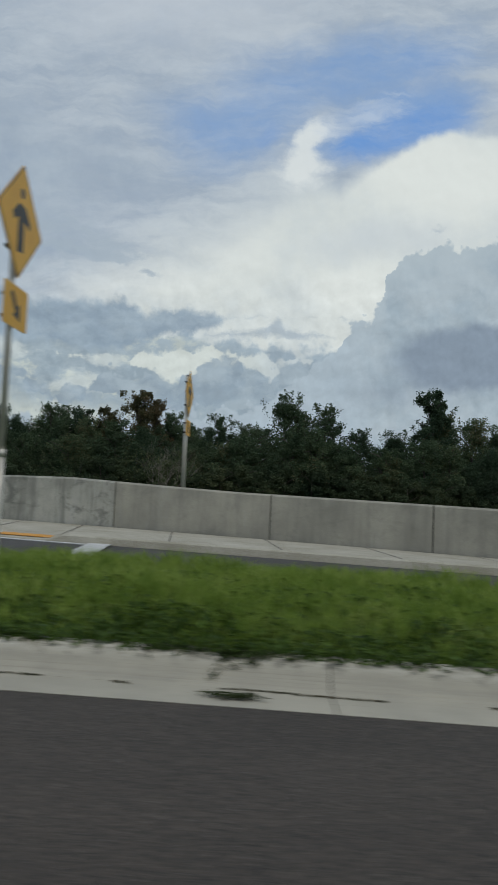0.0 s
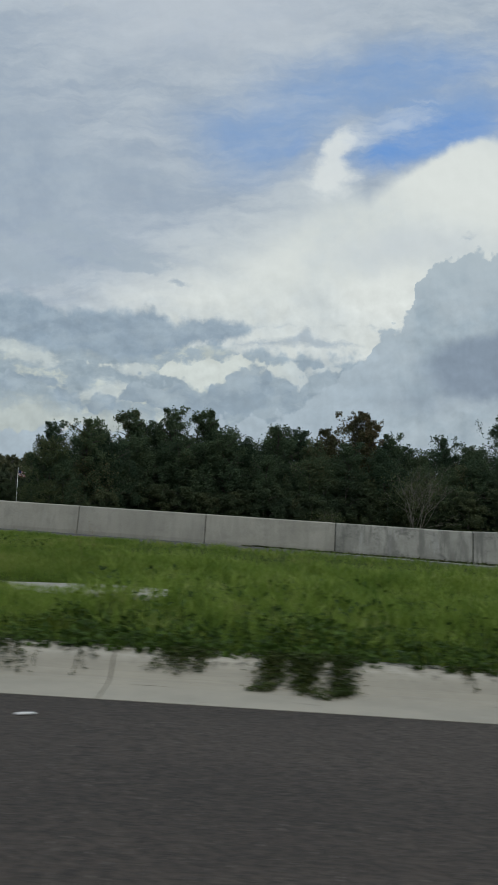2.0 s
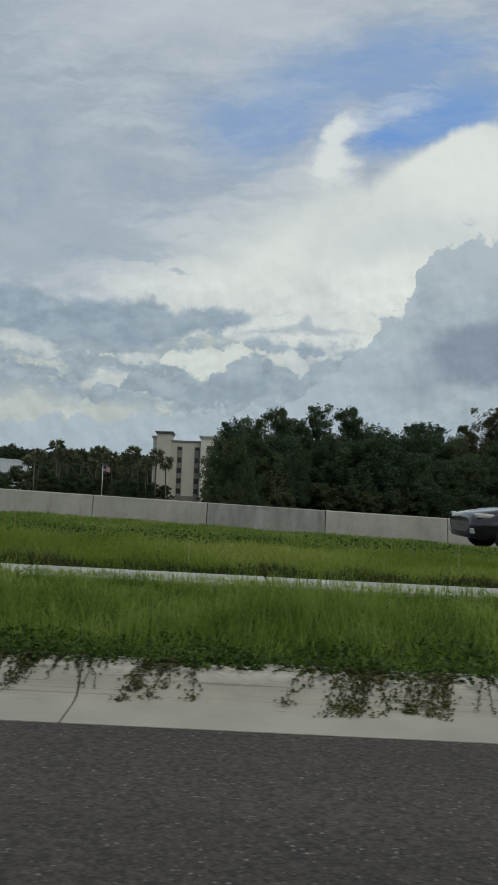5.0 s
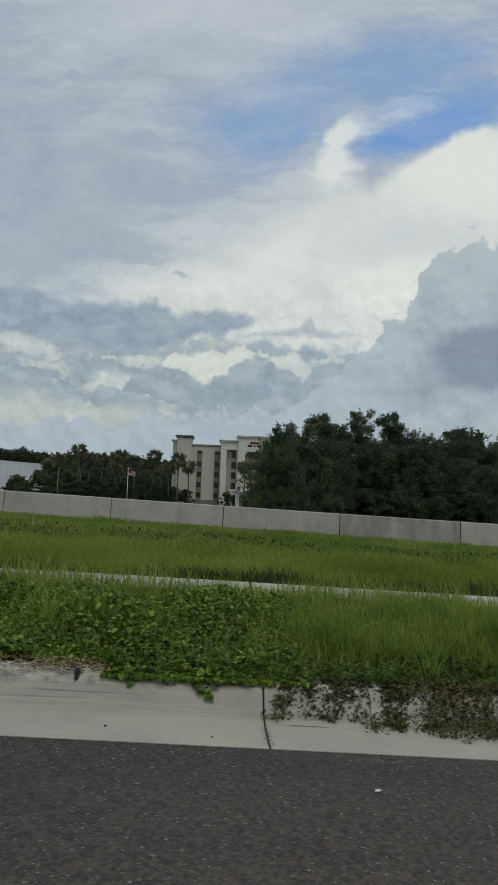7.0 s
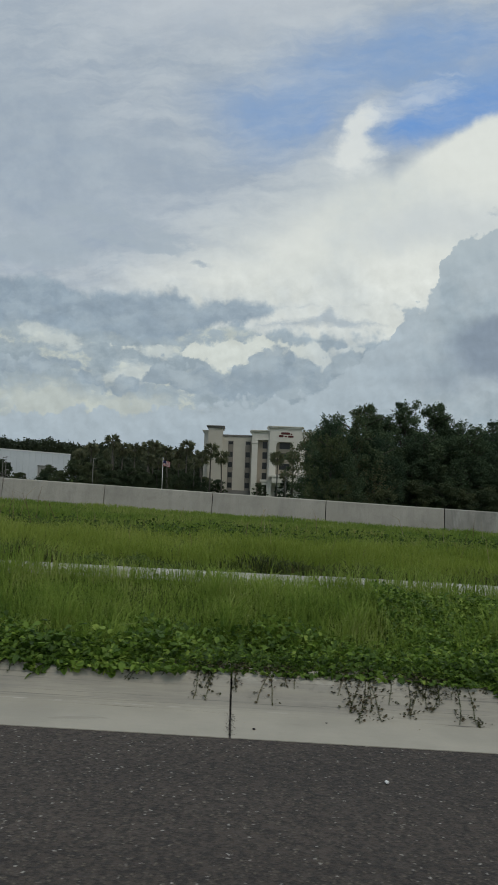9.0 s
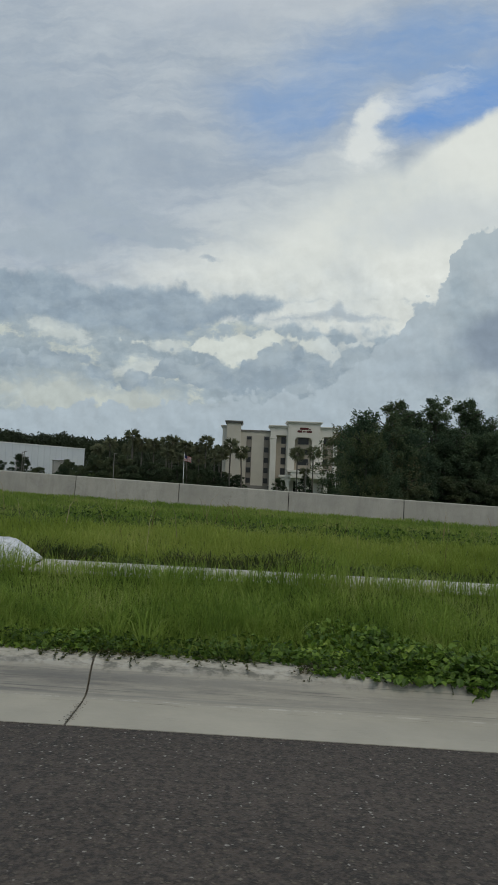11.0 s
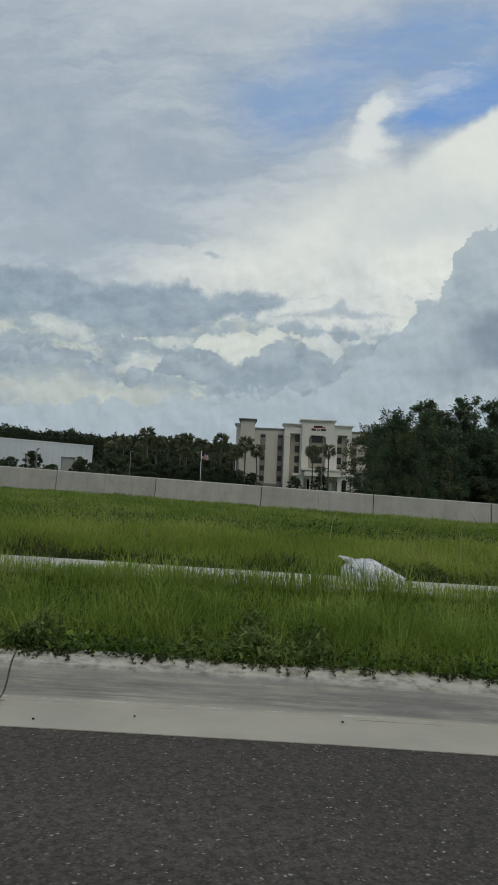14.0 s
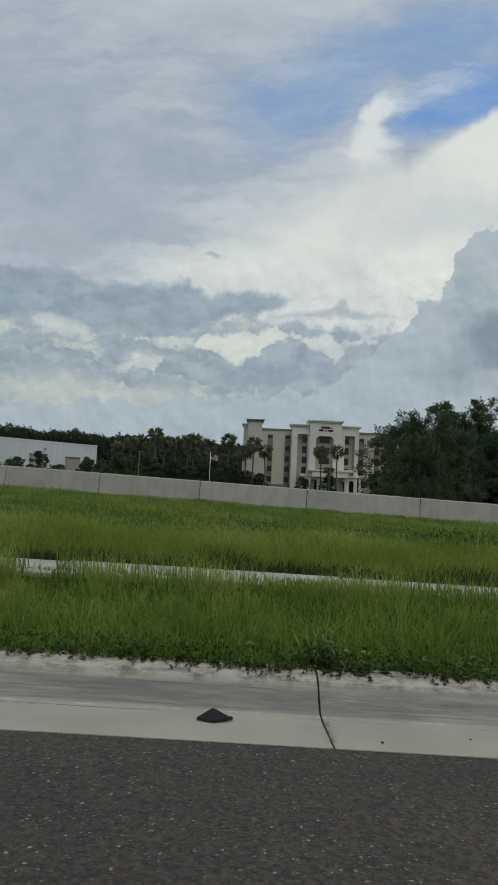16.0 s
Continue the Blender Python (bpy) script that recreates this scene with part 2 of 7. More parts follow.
# small grey heaps over the skyline
humps = between(crisp, ((-2, 6.4), (0, 6.40), (0.5, 6.32), (0.9, 6.48), (1.5, 6.95), (2.1, 6.75), (2.4, 6.48), (2.9, 6.58), (3.4, 6.72), (3.75, 6.50), (4.1, 6.34), (4.55, 6.20), (4.72, 6.30), (4.85, 6.62), (5.3, 6.55), (5.8, 6.42), (6.4, 6.4), (12, 6.4)),
                ((-2, 6.8), (0, 6.75), (0.9, 6.72), (1.6, 7.15), (2.4, 7.0), (3.2, 7.1), (4.2, 7.3), (5.0, 7.3), (12, 7.4)))
hump_tone = mix_node(wt, range_node(wt, patchy, 0.40, 0.62), srgb(142, 157, 169), srgb(161, 174, 182))
col = cover(times(range_node(wt, plus(humps, plus(centred(fine, 0.2), times(puff, 0.42))), 0.0, 0.10), range_node(wt, cx, 0.5, 3.4, 0.88, 0.92)), hump_tone)
# the grey heap cloud on the far side
heap = skyline(crisp, (-2, 7.5), (4.8, 7.2), (5.6, 6.75), (6.15, 6.4), (6.5, 5.98), (6.72, 5.60), (7.05, 5.42), (7.34, 5.2), (7.40, 4.68), (7.62, 4.45), (8.0, 4.40), (8.3, 4.22), (8.75, 4.28), (9.5, 3.9), (12, 4.2))
heap_tone = mix_node(wt, range_node(wt, billow, 0.32, 0.66), srgb(156, 170, 179), srgb(173, 184, 190))
heap_tone = mix_node(wt, range_node(wt, heap, 0.0, 0.7, 0.7, 0.0), heap_tone, srgb(177, 188, 193))
heap_tone = mix_node(wt, range_node(wt, bank(blob(soft, 8.8, 6.25, 1.6, 0.65), blob(soft, 9.6, 6.3, 2.5, 0.8), blob(soft, 7.4, 6.9, 1.6, 0.5, 0, 0.4)), 0.05, 0.7, 0.0, 0.95), heap_tone, srgb(132, 145, 159))
heap_tone = mix_node(wt, range_node(wt, cx, 7.6, 6.4, 0.0, 0.7), heap_tone, srgb(166, 179, 188))
col = cover(range_node(wt, plus(heap, plus(centred(fine, 0.16), times(puff, 0.34))), 0.0, 0.08), heap_tone)
# light from above picks out the billows
other = noise_node(wt, vec_node(wt, "ADD", crisp, (0.08, -0.13, 0.0)), 1.9, 9.0, 0.62).outputs["Fac"]
same = noise_node(wt, crisp, 1.9, 9.0, 0.62).outputs["Fac"]
relief = times(math_node(wt, "SUBTRACT", same, other), range_node(wt, cy, 4.2, 5.6, 0.10, 0.40))
round_light = math_node(wt, "SUBTRACT", puff, puffs(vec_node(wt, "ADD", crisp, (0.06, -0.10, 0.0))))
relief = plus(relief, times(round_light, range_node(wt, cy, 4.6, 5.8, 0.02, 0.11)))
relief = plus(1.0, relief)
col = vec_node(wt, "MULTIPLY", col, combine_node(wt, times(relief, 0.985), relief, relief))
# below the skyline the sheet ends in plain haze
col = mix_node(wt, range_node(wt, split.outputs[2], -0.02, -0.1), col, srgb(120, 124, 118))
wt.links.new(col, background.inputs[0])
background.inputs[1].default_value = 1.0

sun_data = bpy.data.lights.new("sun", "SUN")
sun_data.energy, sun_data.angle, sun_data.color = 0.75, radians(20), (1.0, 0.90, 0.76)
sun = new("sun", sun_data)
se, sa = radians(SUN_ELEVATION), radians(SUN_TURN)
sun_from = Vector((math.sin(sa) * math.cos(se), math.cos(sa) * math.cos(se), math.sin(se)))
sun.matrix_world = look(sun_from * 100, (0, 0, 0))

# ---------------------------------------------------------------- materials
def material(name, rough=0.8, metal=0.0, colour=(0.5, 0.5, 0.5)):
    m = bpy.data.materials.new(name)
    m.use_nodes = True
    b = m.node_tree.nodes["Principled BSDF"]
    b.inputs["Base Color"].default_value = (*colour[:3], 1)
    b.inputs["Roughness"].default_value, b.inputs["Metallic"].default_value = rough, metal
    return m, m.node_tree, b


def place_of(nt):
    return nt.nodes.new("ShaderNodeNewGeometry").outputs["Position"]


def bump_node(nt, b, height, strength, distance):
    n = nt.nodes.new("ShaderNodeBump")
    n.inputs["Strength"].default_value, n.inputs["Distance"].default_value = strength, distance
    put(nt, n.inputs["Height"], height)
    nt.links.new(n.outputs[0], b.inputs["Normal"])


def speckled(name, dark, light, scale, rough=0.85, grain=60.0, bump=0.3, depth=0.003, mottle=0.35):
    """A mineral or painted surface: broad mottling, fine grain, light relief."""
    m, nt, b = material(name, rough)
    p = place_of(nt)
    broad, small = noise_node(nt, p, scale, 5.0, 0.6).outputs["Fac"], noise_node(nt, p, grain, 3.0, 0.6).outputs["Fac"]
    f = math_node(nt, "ADD", math_node(nt, "MULTIPLY", broad, 1 - mottle), math_node(nt, "MULTIPLY", small, mottle))
    nt.links.new(mix_node(nt, range_node(nt, f, 0.32, 0.68), (*dark, 1), (*light, 1)), b.inputs["Base Color"])
    bump_node(nt, b, small, bump, depth)
    return m


def asphalt_material():
    m, nt, b = material("asphalt", 0.82)
    p = place_of(nt)
    broad = noise_node(nt, vec_node(nt, "MULTIPLY", p, (0.35, 1.3, 1.0)), 0.9, 5.0, 0.6).outputs["Fac"]
    grain = noise_node(nt, p, 38.0, 5.0, 0.75).outputs["Fac"]
    stones = nt.nodes.new("ShaderNodeTexVoronoi")
    stones.inputs["Scale"].default_value = 72.0
    jolt = noise_node(nt, p, 70.0, 2.0, 0.5).outputs["Color"]
    nt.links.new(vec_node(nt, "ADD", p, vec_node(nt, "MULTIPLY", vec_node(nt, "SUBTRACT", jolt, (0.5, 0.5, 0.5)), (0.022, 0.022, 0.0))), stones.inputs["Vector"])
    pick = nt.nodes.new("ShaderNodeSeparateColor")
    nt.links.new(stones.outputs["Color"], pick.inputs[0])
    body = mix_node(nt, range_node(nt, broad, 0.3, 0.7), (0.058, 0.0465, 0.037, 1), (0.094, 0.075, 0.060, 1))
    body = mix_node(nt, range_node(nt, grain, 0.40, 0.60), body, mix_node(nt, 0.72, body, (0.010, 0.009, 0.009, 1)))
    coarse = noise_node(nt, p, 15.0, 4.0, 0.7).outputs["Fac"]
    body = mix_node(nt, range_node(nt, coarse, 0.52, 0.68, 0.0, 0.22), body, (0.125, 0.108, 0.09, 1))
    # the pale stones weaken between x 11 and x 20
    along_x = nt.nodes.new("ShaderNodeSeparateXYZ")
    nt.links.new(p, along_x.inputs[0])
    stone_strength = range_node(nt, along_x.outputs[0], 11.0, 20.0, 1.0, 0.4)
    chip = math_node(nt, "MULTIPLY", range_node(nt, stones.outputs["Distance"], 0.42, 0.22), range_node(nt, pick.outputs[0], 0.90, 0.98))
    body = mix_node(nt, math_node(nt, "MULTIPLY", chip, stone_strength), body, (0.36, 0.34, 0.30, 1))
    pale = math_node(nt, "MULTIPLY", range_node(nt, stones.outputs["Distance"], 0.5, 0.2), range_node(nt, pick.outputs[1], 0.35, 0.9, 0.0, 0.75))
    body = mix_node(nt, math_node(nt, "MULTIPLY", pale, range_node(nt, stone_strength, 0.4, 1.0, 0.75, 1.0)), body, (0.14, 0.12, 0.088, 1))
    nt.links.new(body, b.inputs["Base Color"])
    bump_node(nt, b, math_node(nt, "ADD", grain, math_node(nt, "MULTIPLY", stones.outputs["Distance"], -0.8)), 0.9, 0.006)
    return m


def kerb_material():
    """Pale gutter concrete, with scuffs that run along the road and a grey tyre band at the foot of the slope."""
    m, nt, b = material("kerb_concrete", 0.85)
    p = place_of(nt)
    uv = nt.nodes.new("ShaderNodeUVMap").outputs[0]
    sep = nt.nodes.new("ShaderNodeSeparateXYZ")
    nt.links.new(uv, sep.inputs[0])
    broad, grain = noise_node(nt, p, 2.2, 6.0, 0.6).outputs["Fac"], noise_node(nt, p, 90.0, 3.0, 0.6).outputs["Fac"]
    run = noise_node(nt, vec_node(nt, "MULTIPLY", uv, (1.5, 36.0, 1.0)), 1.0, 9.0, 0.72, 0.1).outputs["Fac"]
    chips = noise_node(nt, vec_node(nt, "MULTIPLY", uv, (8.0, 15.0, 1.0)), 1.0, 6.0, 0.7).outputs["Fac"]
    c = mix_node(nt, range_node(nt, broad, 0.3, 0.7), (0.375, 0.35, 0.282, 1), (0.46, 0.427, 0.342, 1))
    c = mix_node(nt, range_node(nt, grain, 0.3, 0.7, 0.0, 0.25), c, (0.36, 0.35, 0.32, 1))
    band = math_node(nt, "MULTIPLY", range_node(nt, sep.outputs[1], 0.36, 0.47), range_node(nt, sep.outputs[1], 0.615, 0.55))
    band = math_node(nt, "MULTIPLY", band, math_node(nt, "ADD", range_node(nt, sep.outputs[0], 8.0, 14.0, 0.45, 0.08), range_node(nt, sep.outputs[0], 3.0, 6.0, 0.6, 0.0)))
    scuff = math_node(nt, "MULTIPLY", math_node(nt, "ADD", math_node(nt, "MULTIPLY", band, 0.85), 0.05), range_node(nt, run, 0.38, 0.60, 0.2, 1.0))
    c = mix_node(nt, scuff, c, (0.235, 0.228, 0.205, 1))
    fine_run = noise_node(nt, vec_node(nt, "MULTIPLY", uv, (0.8, 95.0, 1.0)), 1.0, 6.0, 0.65, 0.1).outputs["Fac"]
    lines = math_node(nt, "MULTIPLY", math_node(nt, "MULTIPLY", range_node(nt, sep.outputs[1], 0.40, 0.47), range_node(nt, sep.outputs[1], 0.58, 0.52)), range_node(nt, fine_run, 0.56, 0.64))
    c = mix_node(nt, math_node(nt, "MULTIPLY", lines, range_node(nt, sep.outputs[0], 14.0, 24.0, 0.6, 0.15)), c, (0.13, 0.125, 0.11, 1))
    smear = noise_node(nt, vec_node(nt, "MULTIPLY", uv, (2.2, 9.0, 1.0)), 1.0, 7.0, 0.7, 0.4).outputs["Fac"]
    c = mix_node(nt, range_node(nt, smear, 0.60, 0.72, 0.0, 0.45), c, (0.25, 0.235, 0.20, 1))
    tyre = math_node(nt, "MULTIPLY", math_node(nt, "MULTIPLY", range_node(nt, sep.outputs[1], 0.415, 0.44), range_node(nt, sep.outputs[1], 0.555, 0.50)), range_node(nt, sep.outputs[0], 3.4, 5.2, 1.0, 0.25))
    rubbed = noise_node(nt, vec_node(nt, "MULTIPLY", uv, (1.1, 14.0, 1.0)), 1.0, 8.0, 0.7, 0.2).outputs["Fac"]
    c = mix_node(nt, math_node(nt, "MULTIPLY", tyre, range_node(nt, rubbed, 0.40, 0.62, 0.12, 0.8)), c, (0.15, 0.147, 0.138, 1))
    worn = math_node(nt, "MULTIPLY", math_node(nt, "MULTIPLY", range_node(nt, sep.outputs[1], 0.392, 0.400), range_node(nt, sep.outputs[1], 0.418, 0.408)), range_node(nt, chips, 0.48, 0.60, 0.0, 0.6))
    worn = math_node(nt, "MULTIPLY", worn, range_node(nt, sep.outputs[0], 5.0, 8.0, 1.0, 0.0))
    c = mix_node(nt, worn, c, (0.60, 0.58, 0.52, 1))
    crack = math_node(nt, "MULTIPLY", math_node(nt, "MULTIPLY", range_node(nt, sep.outputs[1], 0.352, 0.364), range_node(nt, sep.outputs[1], 0.384, 0.372)), range_node(nt, run, 0.55, 0.62))
    c = mix_node(nt, math_node(nt, "MULTIPLY", crack, 0.8), c, (0.06, 0.055, 0.05, 1))
    edge = math_node(nt, "MULTIPLY", range_node(nt, sep.outputs[1], 0.50, 0.57), range_node(nt, chips, 0.52, 0.62))
    c = mix_node(nt, math_node(nt, "MULTIPLY", edge, 0.8), c, (0.14, 0.14, 0.115, 1))
    c = mix_node(nt, math_node(nt, "MULTIPLY", range_node(nt, sep.outputs[1], 0.53, 0.57), range_node(nt, chips, 0.52, 0.42, 0.0, 0.6)), c, (0.54, 0.52, 0.45, 1))
    nt.links.new(c, b.inputs["Base Color"])
    bump_node(nt, b, math_node(nt, "ADD", grain, math_node(nt, "MULTIPLY", chips, 1.5)), 0.35, 0.004)
    return m


def barrier_material(name, pale, dark, streaks, tone=0.12):
    m, nt, b = material(name, 0.88)
    p = place_of(nt)
    own = nt.nodes.new("ShaderNodeObjectInfo").outputs["Random"]
    broad, grain = noise_node(nt, p, 0.9, 6.0, 0.62).outputs["Fac"], noise_node(nt, p, 40.0, 3.0, 0.6).outputs["Fac"]
    drip = noise_node(nt, vec_node(nt, "MULTIPLY", p, (2.6, 2.6, 0.35)), 1.0, 6.0, 0.65).outputs["Fac"]
    c = mix_node(nt, range_node(nt, broad, 0.3, 0.7), (*dark, 1), (*pale, 1))
    mould = noise_node(nt, vec_node(nt, "MULTIPLY", p, (1.2, 1.2, 1.5)), 1.6, 8.0, 0.72, 0.5).outputs["Fac"]
    c = mix_node(nt, math_node(nt, "MULTIPLY", range_node(nt, drip, 0.5, 0.72), streaks * 0.55), c, (0.13, 0.13, 0.115, 1))
    c = mix_node(nt, math_node(nt, "MULTIPLY", range_node(nt, mould, 0.5, 0.66), streaks * 0.7), c, (0.155, 0.16, 0.135, 1))
    c = mix_node(nt, math_node(nt, "MULTIPLY", range_node(nt, drip, 0.46, 0.3), streaks * 0.6), c, (0.60, 0.59, 0.55, 1))
    run_down = noise_node(nt, vec_node(nt, "MULTIPLY", p, (3.2, 3.2, 0.22)), 1.0, 7.0, 0.7).outputs["Fac"]
    c = mix_node(nt, math_node(nt, "MULTIPLY", range_node(nt, run_down, 0.48, 0.62), streaks * 0.55), c, (0.15, 0.155, 0.13, 1))
    c = mix_node(nt, math_node(nt, "MULTIPLY", own, tone * 2), c, (0.22, 0.22, 0.20, 1))
    c = mix_node(nt, range_node(nt, grain, 0.35, 0.7, 0.0, 0.22), c, (0.2, 0.2, 0.19, 1))
    nt.links.new(c, b.inputs["Base Color"])
    bump_node(nt, b, grain, 0.3, 0.006)
    return m


def leaf_material(name, stops, patch=0.5, through_light=0.3, rough=0.6, patch_mix=0.5, gloss=0.14, each=0.0):
    """Blades or leaves: each one its own tone, broad patches besides, some light through the blade."""
    m, nt, b = material(name, rough)
    own = nt.nodes.new("ShaderNodeNewGeometry")
    wide = noise_node(nt, own.outputs["Position"], patch, 4.0, 0.6).outputs["Fac"]
    f = math_node(nt, "ADD", math_node(nt, "MULTIPLY", own.outputs["Random Per Island"], 1 - patch_mix), math_node(nt, "MULTIPLY", range_node(nt, wide, 0.28, 0.72), patch_mix))
    if each:
        who = nt.nodes.new("ShaderNodeObjectInfo").outputs["Random"]
        f = math_node(nt, "ADD", f, math_node(nt, "MULTIPLY", math_node(nt, "SUBTRACT", who, 0.5), each))
    ramp = nt.nodes.new("ShaderNodeValToRGB")
    while len(ramp.color_ramp.elements) < len(stops):
        ramp.color_ramp.elements.new(0.5)
    for e, (at, c) in zip(ramp.color_ramp.elements, stops):
        e.position, e.color = at, (*c, 1)
    nt.links.new(f, ramp.inputs[0])
    nt.links.new(ramp.outputs[0], b.inputs["Base Color"])
    b.inputs["Specular IOR Level"].default_value = gloss
    t = nt.nodes.new("ShaderNodeBsdfTranslucent")
    nt.links.new(ramp.outputs[0], t.inputs[0])
    mix = nt.nodes.new("ShaderNodeMixShader")
    mix.inputs[0].default_value = through_light
    nt.links.new(b.outputs[0], mix.inputs[1])
    nt.links.new(t.outputs[0], mix.inputs[2])
    nt.links.new(mix.outputs[0], nt.nodes["Material Output"].inputs["Surface"])
    return m


ASPHALT = asphalt_material()
RAMP_ASPHALT = speckled("worn_asphalt", (0.045, 0.042, 0.039), (0.078, 0.073, 0.068), 0.7, 0.85, 50.0)
KERB = kerb_material()
JOINT = speckled("joint_dirt", (0.02, 0.02, 0.018), (0.05, 0.045, 0.04), 8.0)
SLAB = speckled("slab_concrete", (0.33, 0.32, 0.275), (0.55, 0.535, 0.475), 2.5, 0.88, 70.0)
PAD_TAN = speckled("tan_pad_concrete", (0.27, 0.25, 0.19), (0.42, 0.39, 0.31), 3.0, 0.9, 60.0)
BARRIER = barrier_material("barrier_concrete", (0.485, 0.465, 0.388), (0.385, 0.37, 0.305), 0.3)
BARRIER_WEATHERED = barrier_material("weathered_barrier_concrete", (0.40, 0.39, 0.33), (0.27, 0.265, 0.225), 0.8)
BARRIER_OLD = barrier_material("stained_barrier_concrete", (0.58, 0.565, 0.49), (0.33, 0.325, 0.275), 1.2)
BARRIER_TALL = barrier_material("tall_wall_concrete", (0.50, 0.47, 0.385), (0.34, 0.322, 0.265), 0.42)
OIL = speckled("dried_oil", (0.012, 0.011, 0.011), (0.03, 0.027, 0.025), 20.0, 0.7, 90.0)
PAVEMENT = speckled("stained_pavement_concrete", (0.30, 0.275, 0.205), (0.53, 0.505, 0.43), 1.4, 0.9, 60.0, 0.3, 0.003, 0.6)
SOIL = speckled("soil", (0.035, 0.058, 0.012), (0.075, 0.105, 0.022), 1.6, 0.95, 30.0, 0.8, 0.02)
FAR_GROUND = speckled("far_ground", (0.04, 0.065, 0.02), (0.08, 0.11, 0.035), 0.12, 0.95, 3.0, 0.3, 0.02)
for earth in (SOIL, FAR_GROUND):
    earth.node_tree.nodes["Principled BSDF"].inputs["Specular IOR Level"].default_value = 0.05
GRASS = leaf_material("grass_blades", [(0.0, (0.075, 0.145, 0.026)), (0.35, (0.188, 0.282, 0.048)), (0.7, (0.305, 0.40, 0.08)), (1.0, (0.43, 0.455, 0.17))], 2.0, 0.42)
MOWN = leaf_material("mown_blades", [(0.0, (0.15, 0.20, 0.03)), (0.4, (0.245, 0.322, 0.054)), (0.75, (0.35, 0.408, 0.09)), (1.0, (0.45, 0.42, 0.15))], 0.35, 0.42, 0.6, 0.65)
# short blades tinted dark, so the shade beneath tall grass is in the colour
SHADED_UNDER_GRASS = leaf_material("shaded_under_grass_blades", [(0.0, (0.03, 0.058, 0.011)), (0.5, (0.072, 0.125, 0.02)), (1.0, (0.14, 0.20, 0.036))], 2.0, 0.4)
VERGE = leaf_material("verge_blades", [(0.0, (0.10, 0.17, 0.03)), (0.45, (0.19, 0.275, 0.05)), (0.8, (0.285, 0.345, 0.083)), (1.0, (0.39, 0.35, 0.14))], 1.2, 0.4, 0.6, 0.6)
VINE = leaf_material("vine_leaves", [(0.0, (0.032, 0.066, 0.012)), (0.4, (0.092, 0.17, 0.026)), (0.75, (0.21, 0.325, 0.05)), (1.0, (0.40, 0.49, 0.10))], 3.0, 0.35, 0.5, 0.3, 0.3)
DARK_WEED = leaf_material("dark_weed_leaves", [(0.0, (0.028, 0.055, 0.012)), (0.5, (0.06, 0.105, 0.02)), (0.9, (0.10, 0.17, 0.03)), (1.0, (0.17, 0.23, 0.05))], 2.0, 0.3, 0.5, 0.3)
WEED_NARROW = leaf_material("narrow_weed_leaves", [(0.0, (0.06, 0.095, 0.028)), (0.5, (0.13, 0.185, 0.05)), (1.0, (0.25, 0.31, 0.10))], 2.0, 0.3, 0.5, 0.3)
MATTED = leaf_material("matted_creeper_leaves", [(0.0, (0.026, 0.042, 0.012)), (0.55, (0.055, 0.085, 0.022)), (1.0, (0.12, 0.135, 0.045))], 2.0, 0.25, 0.5, 0.4)
CREEPER_DULL = leaf_material("dull_creeper_leaves", [(0.0, (0.035, 0.038, 0.02)), (0.55, (0.075, 0.078, 0.04)), (1.0, (0.15, 0.105, 0.07))], 2.0, 0.2, 0.5, 0.4)
CREEPER_BROWN = leaf_material("brown_creeper_leaves", [(0.0, (0.04, 0.052, 0.018)), (0.5, (0.10, 0.105, 0.035)), (1.0, (0.19, 0.15, 0.065))], 2.5, 0.2, 0.5, 0.5)
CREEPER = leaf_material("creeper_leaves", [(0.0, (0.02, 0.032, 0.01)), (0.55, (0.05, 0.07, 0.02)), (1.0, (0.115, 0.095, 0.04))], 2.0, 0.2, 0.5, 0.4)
DRY = leaf_material("dry_litter", [(0.0, (0.13, 0.09, 0.045)), (0.6, (0.29, 0.23, 0.12)), (1.0, (0.44, 0.39, 0.25))], 3.0, 0.1, 0.8, 0.2)
TREE_LEAF = leaf_material("tree_leaves", [(0.0, (0.050, 0.080, 0.050)), (0.5, (0.084, 0.122, 0.070)), (0.9, (0.13, 0.172, 0.092)), (1.0, (0.18, 0.165, 0.09))], 0.16, 0.3, 0.85, 0.5, 0.03, 0.8)
AIRY_LEAF = leaf_material("olive_leaves", [(0.0, (0.075, 0.10, 0.05)), (0.5, (0.125, 0.155, 0.075)), (1.0, (0.20, 0.215, 0.105))], 0.3, 0.35, 0.8, 0.4, 0.05)
RUST_LEAF = leaf_material("rusty_leaves", [(0.0, (0.06, 0.066, 0.034)), (0.5, (0.115, 0.108, 0.054)), (1.0, (0.19, 0.14, 0.08))], 0.3, 0.25, 0.8, 0.4, 0.08, 0.6)
# bush leaves toned down: shade at the woods' foot is put into the colour
SHADED_SHRUB_LEAF = leaf_material("shaded_shrub_leaves", [(0.0, (0.044, 0.066, 0.040)), (0.6, (0.082, 0.108, 0.06)), (1.0, (0.13, 0.15, 0.08))], 0.25, 0.25, 0.85, 0.66, 0.03, 0.7)
FAR_LEAF = leaf_material("far_leaves", [(0.0, (0.027, 0.039, 0.024)), (1.0, (0.066, 0.084, 0.043))], 0.06, 0.15, 0.7, 0.6)
PALM_LEAF = leaf_material("palm_leaves", [(0.0, (0.085, 0.10, 0.06)), (0.7, (0.18, 0.195, 0.11)), (1.0, (0.28, 0.25, 0.15))], 0.4, 0.2, 0.6, 0.2, 0.15)
BARK = speckled("bark", (0.05, 0.042, 0.035), (0.13, 0.115, 0.095), 3.0, 0.95, 25.0)
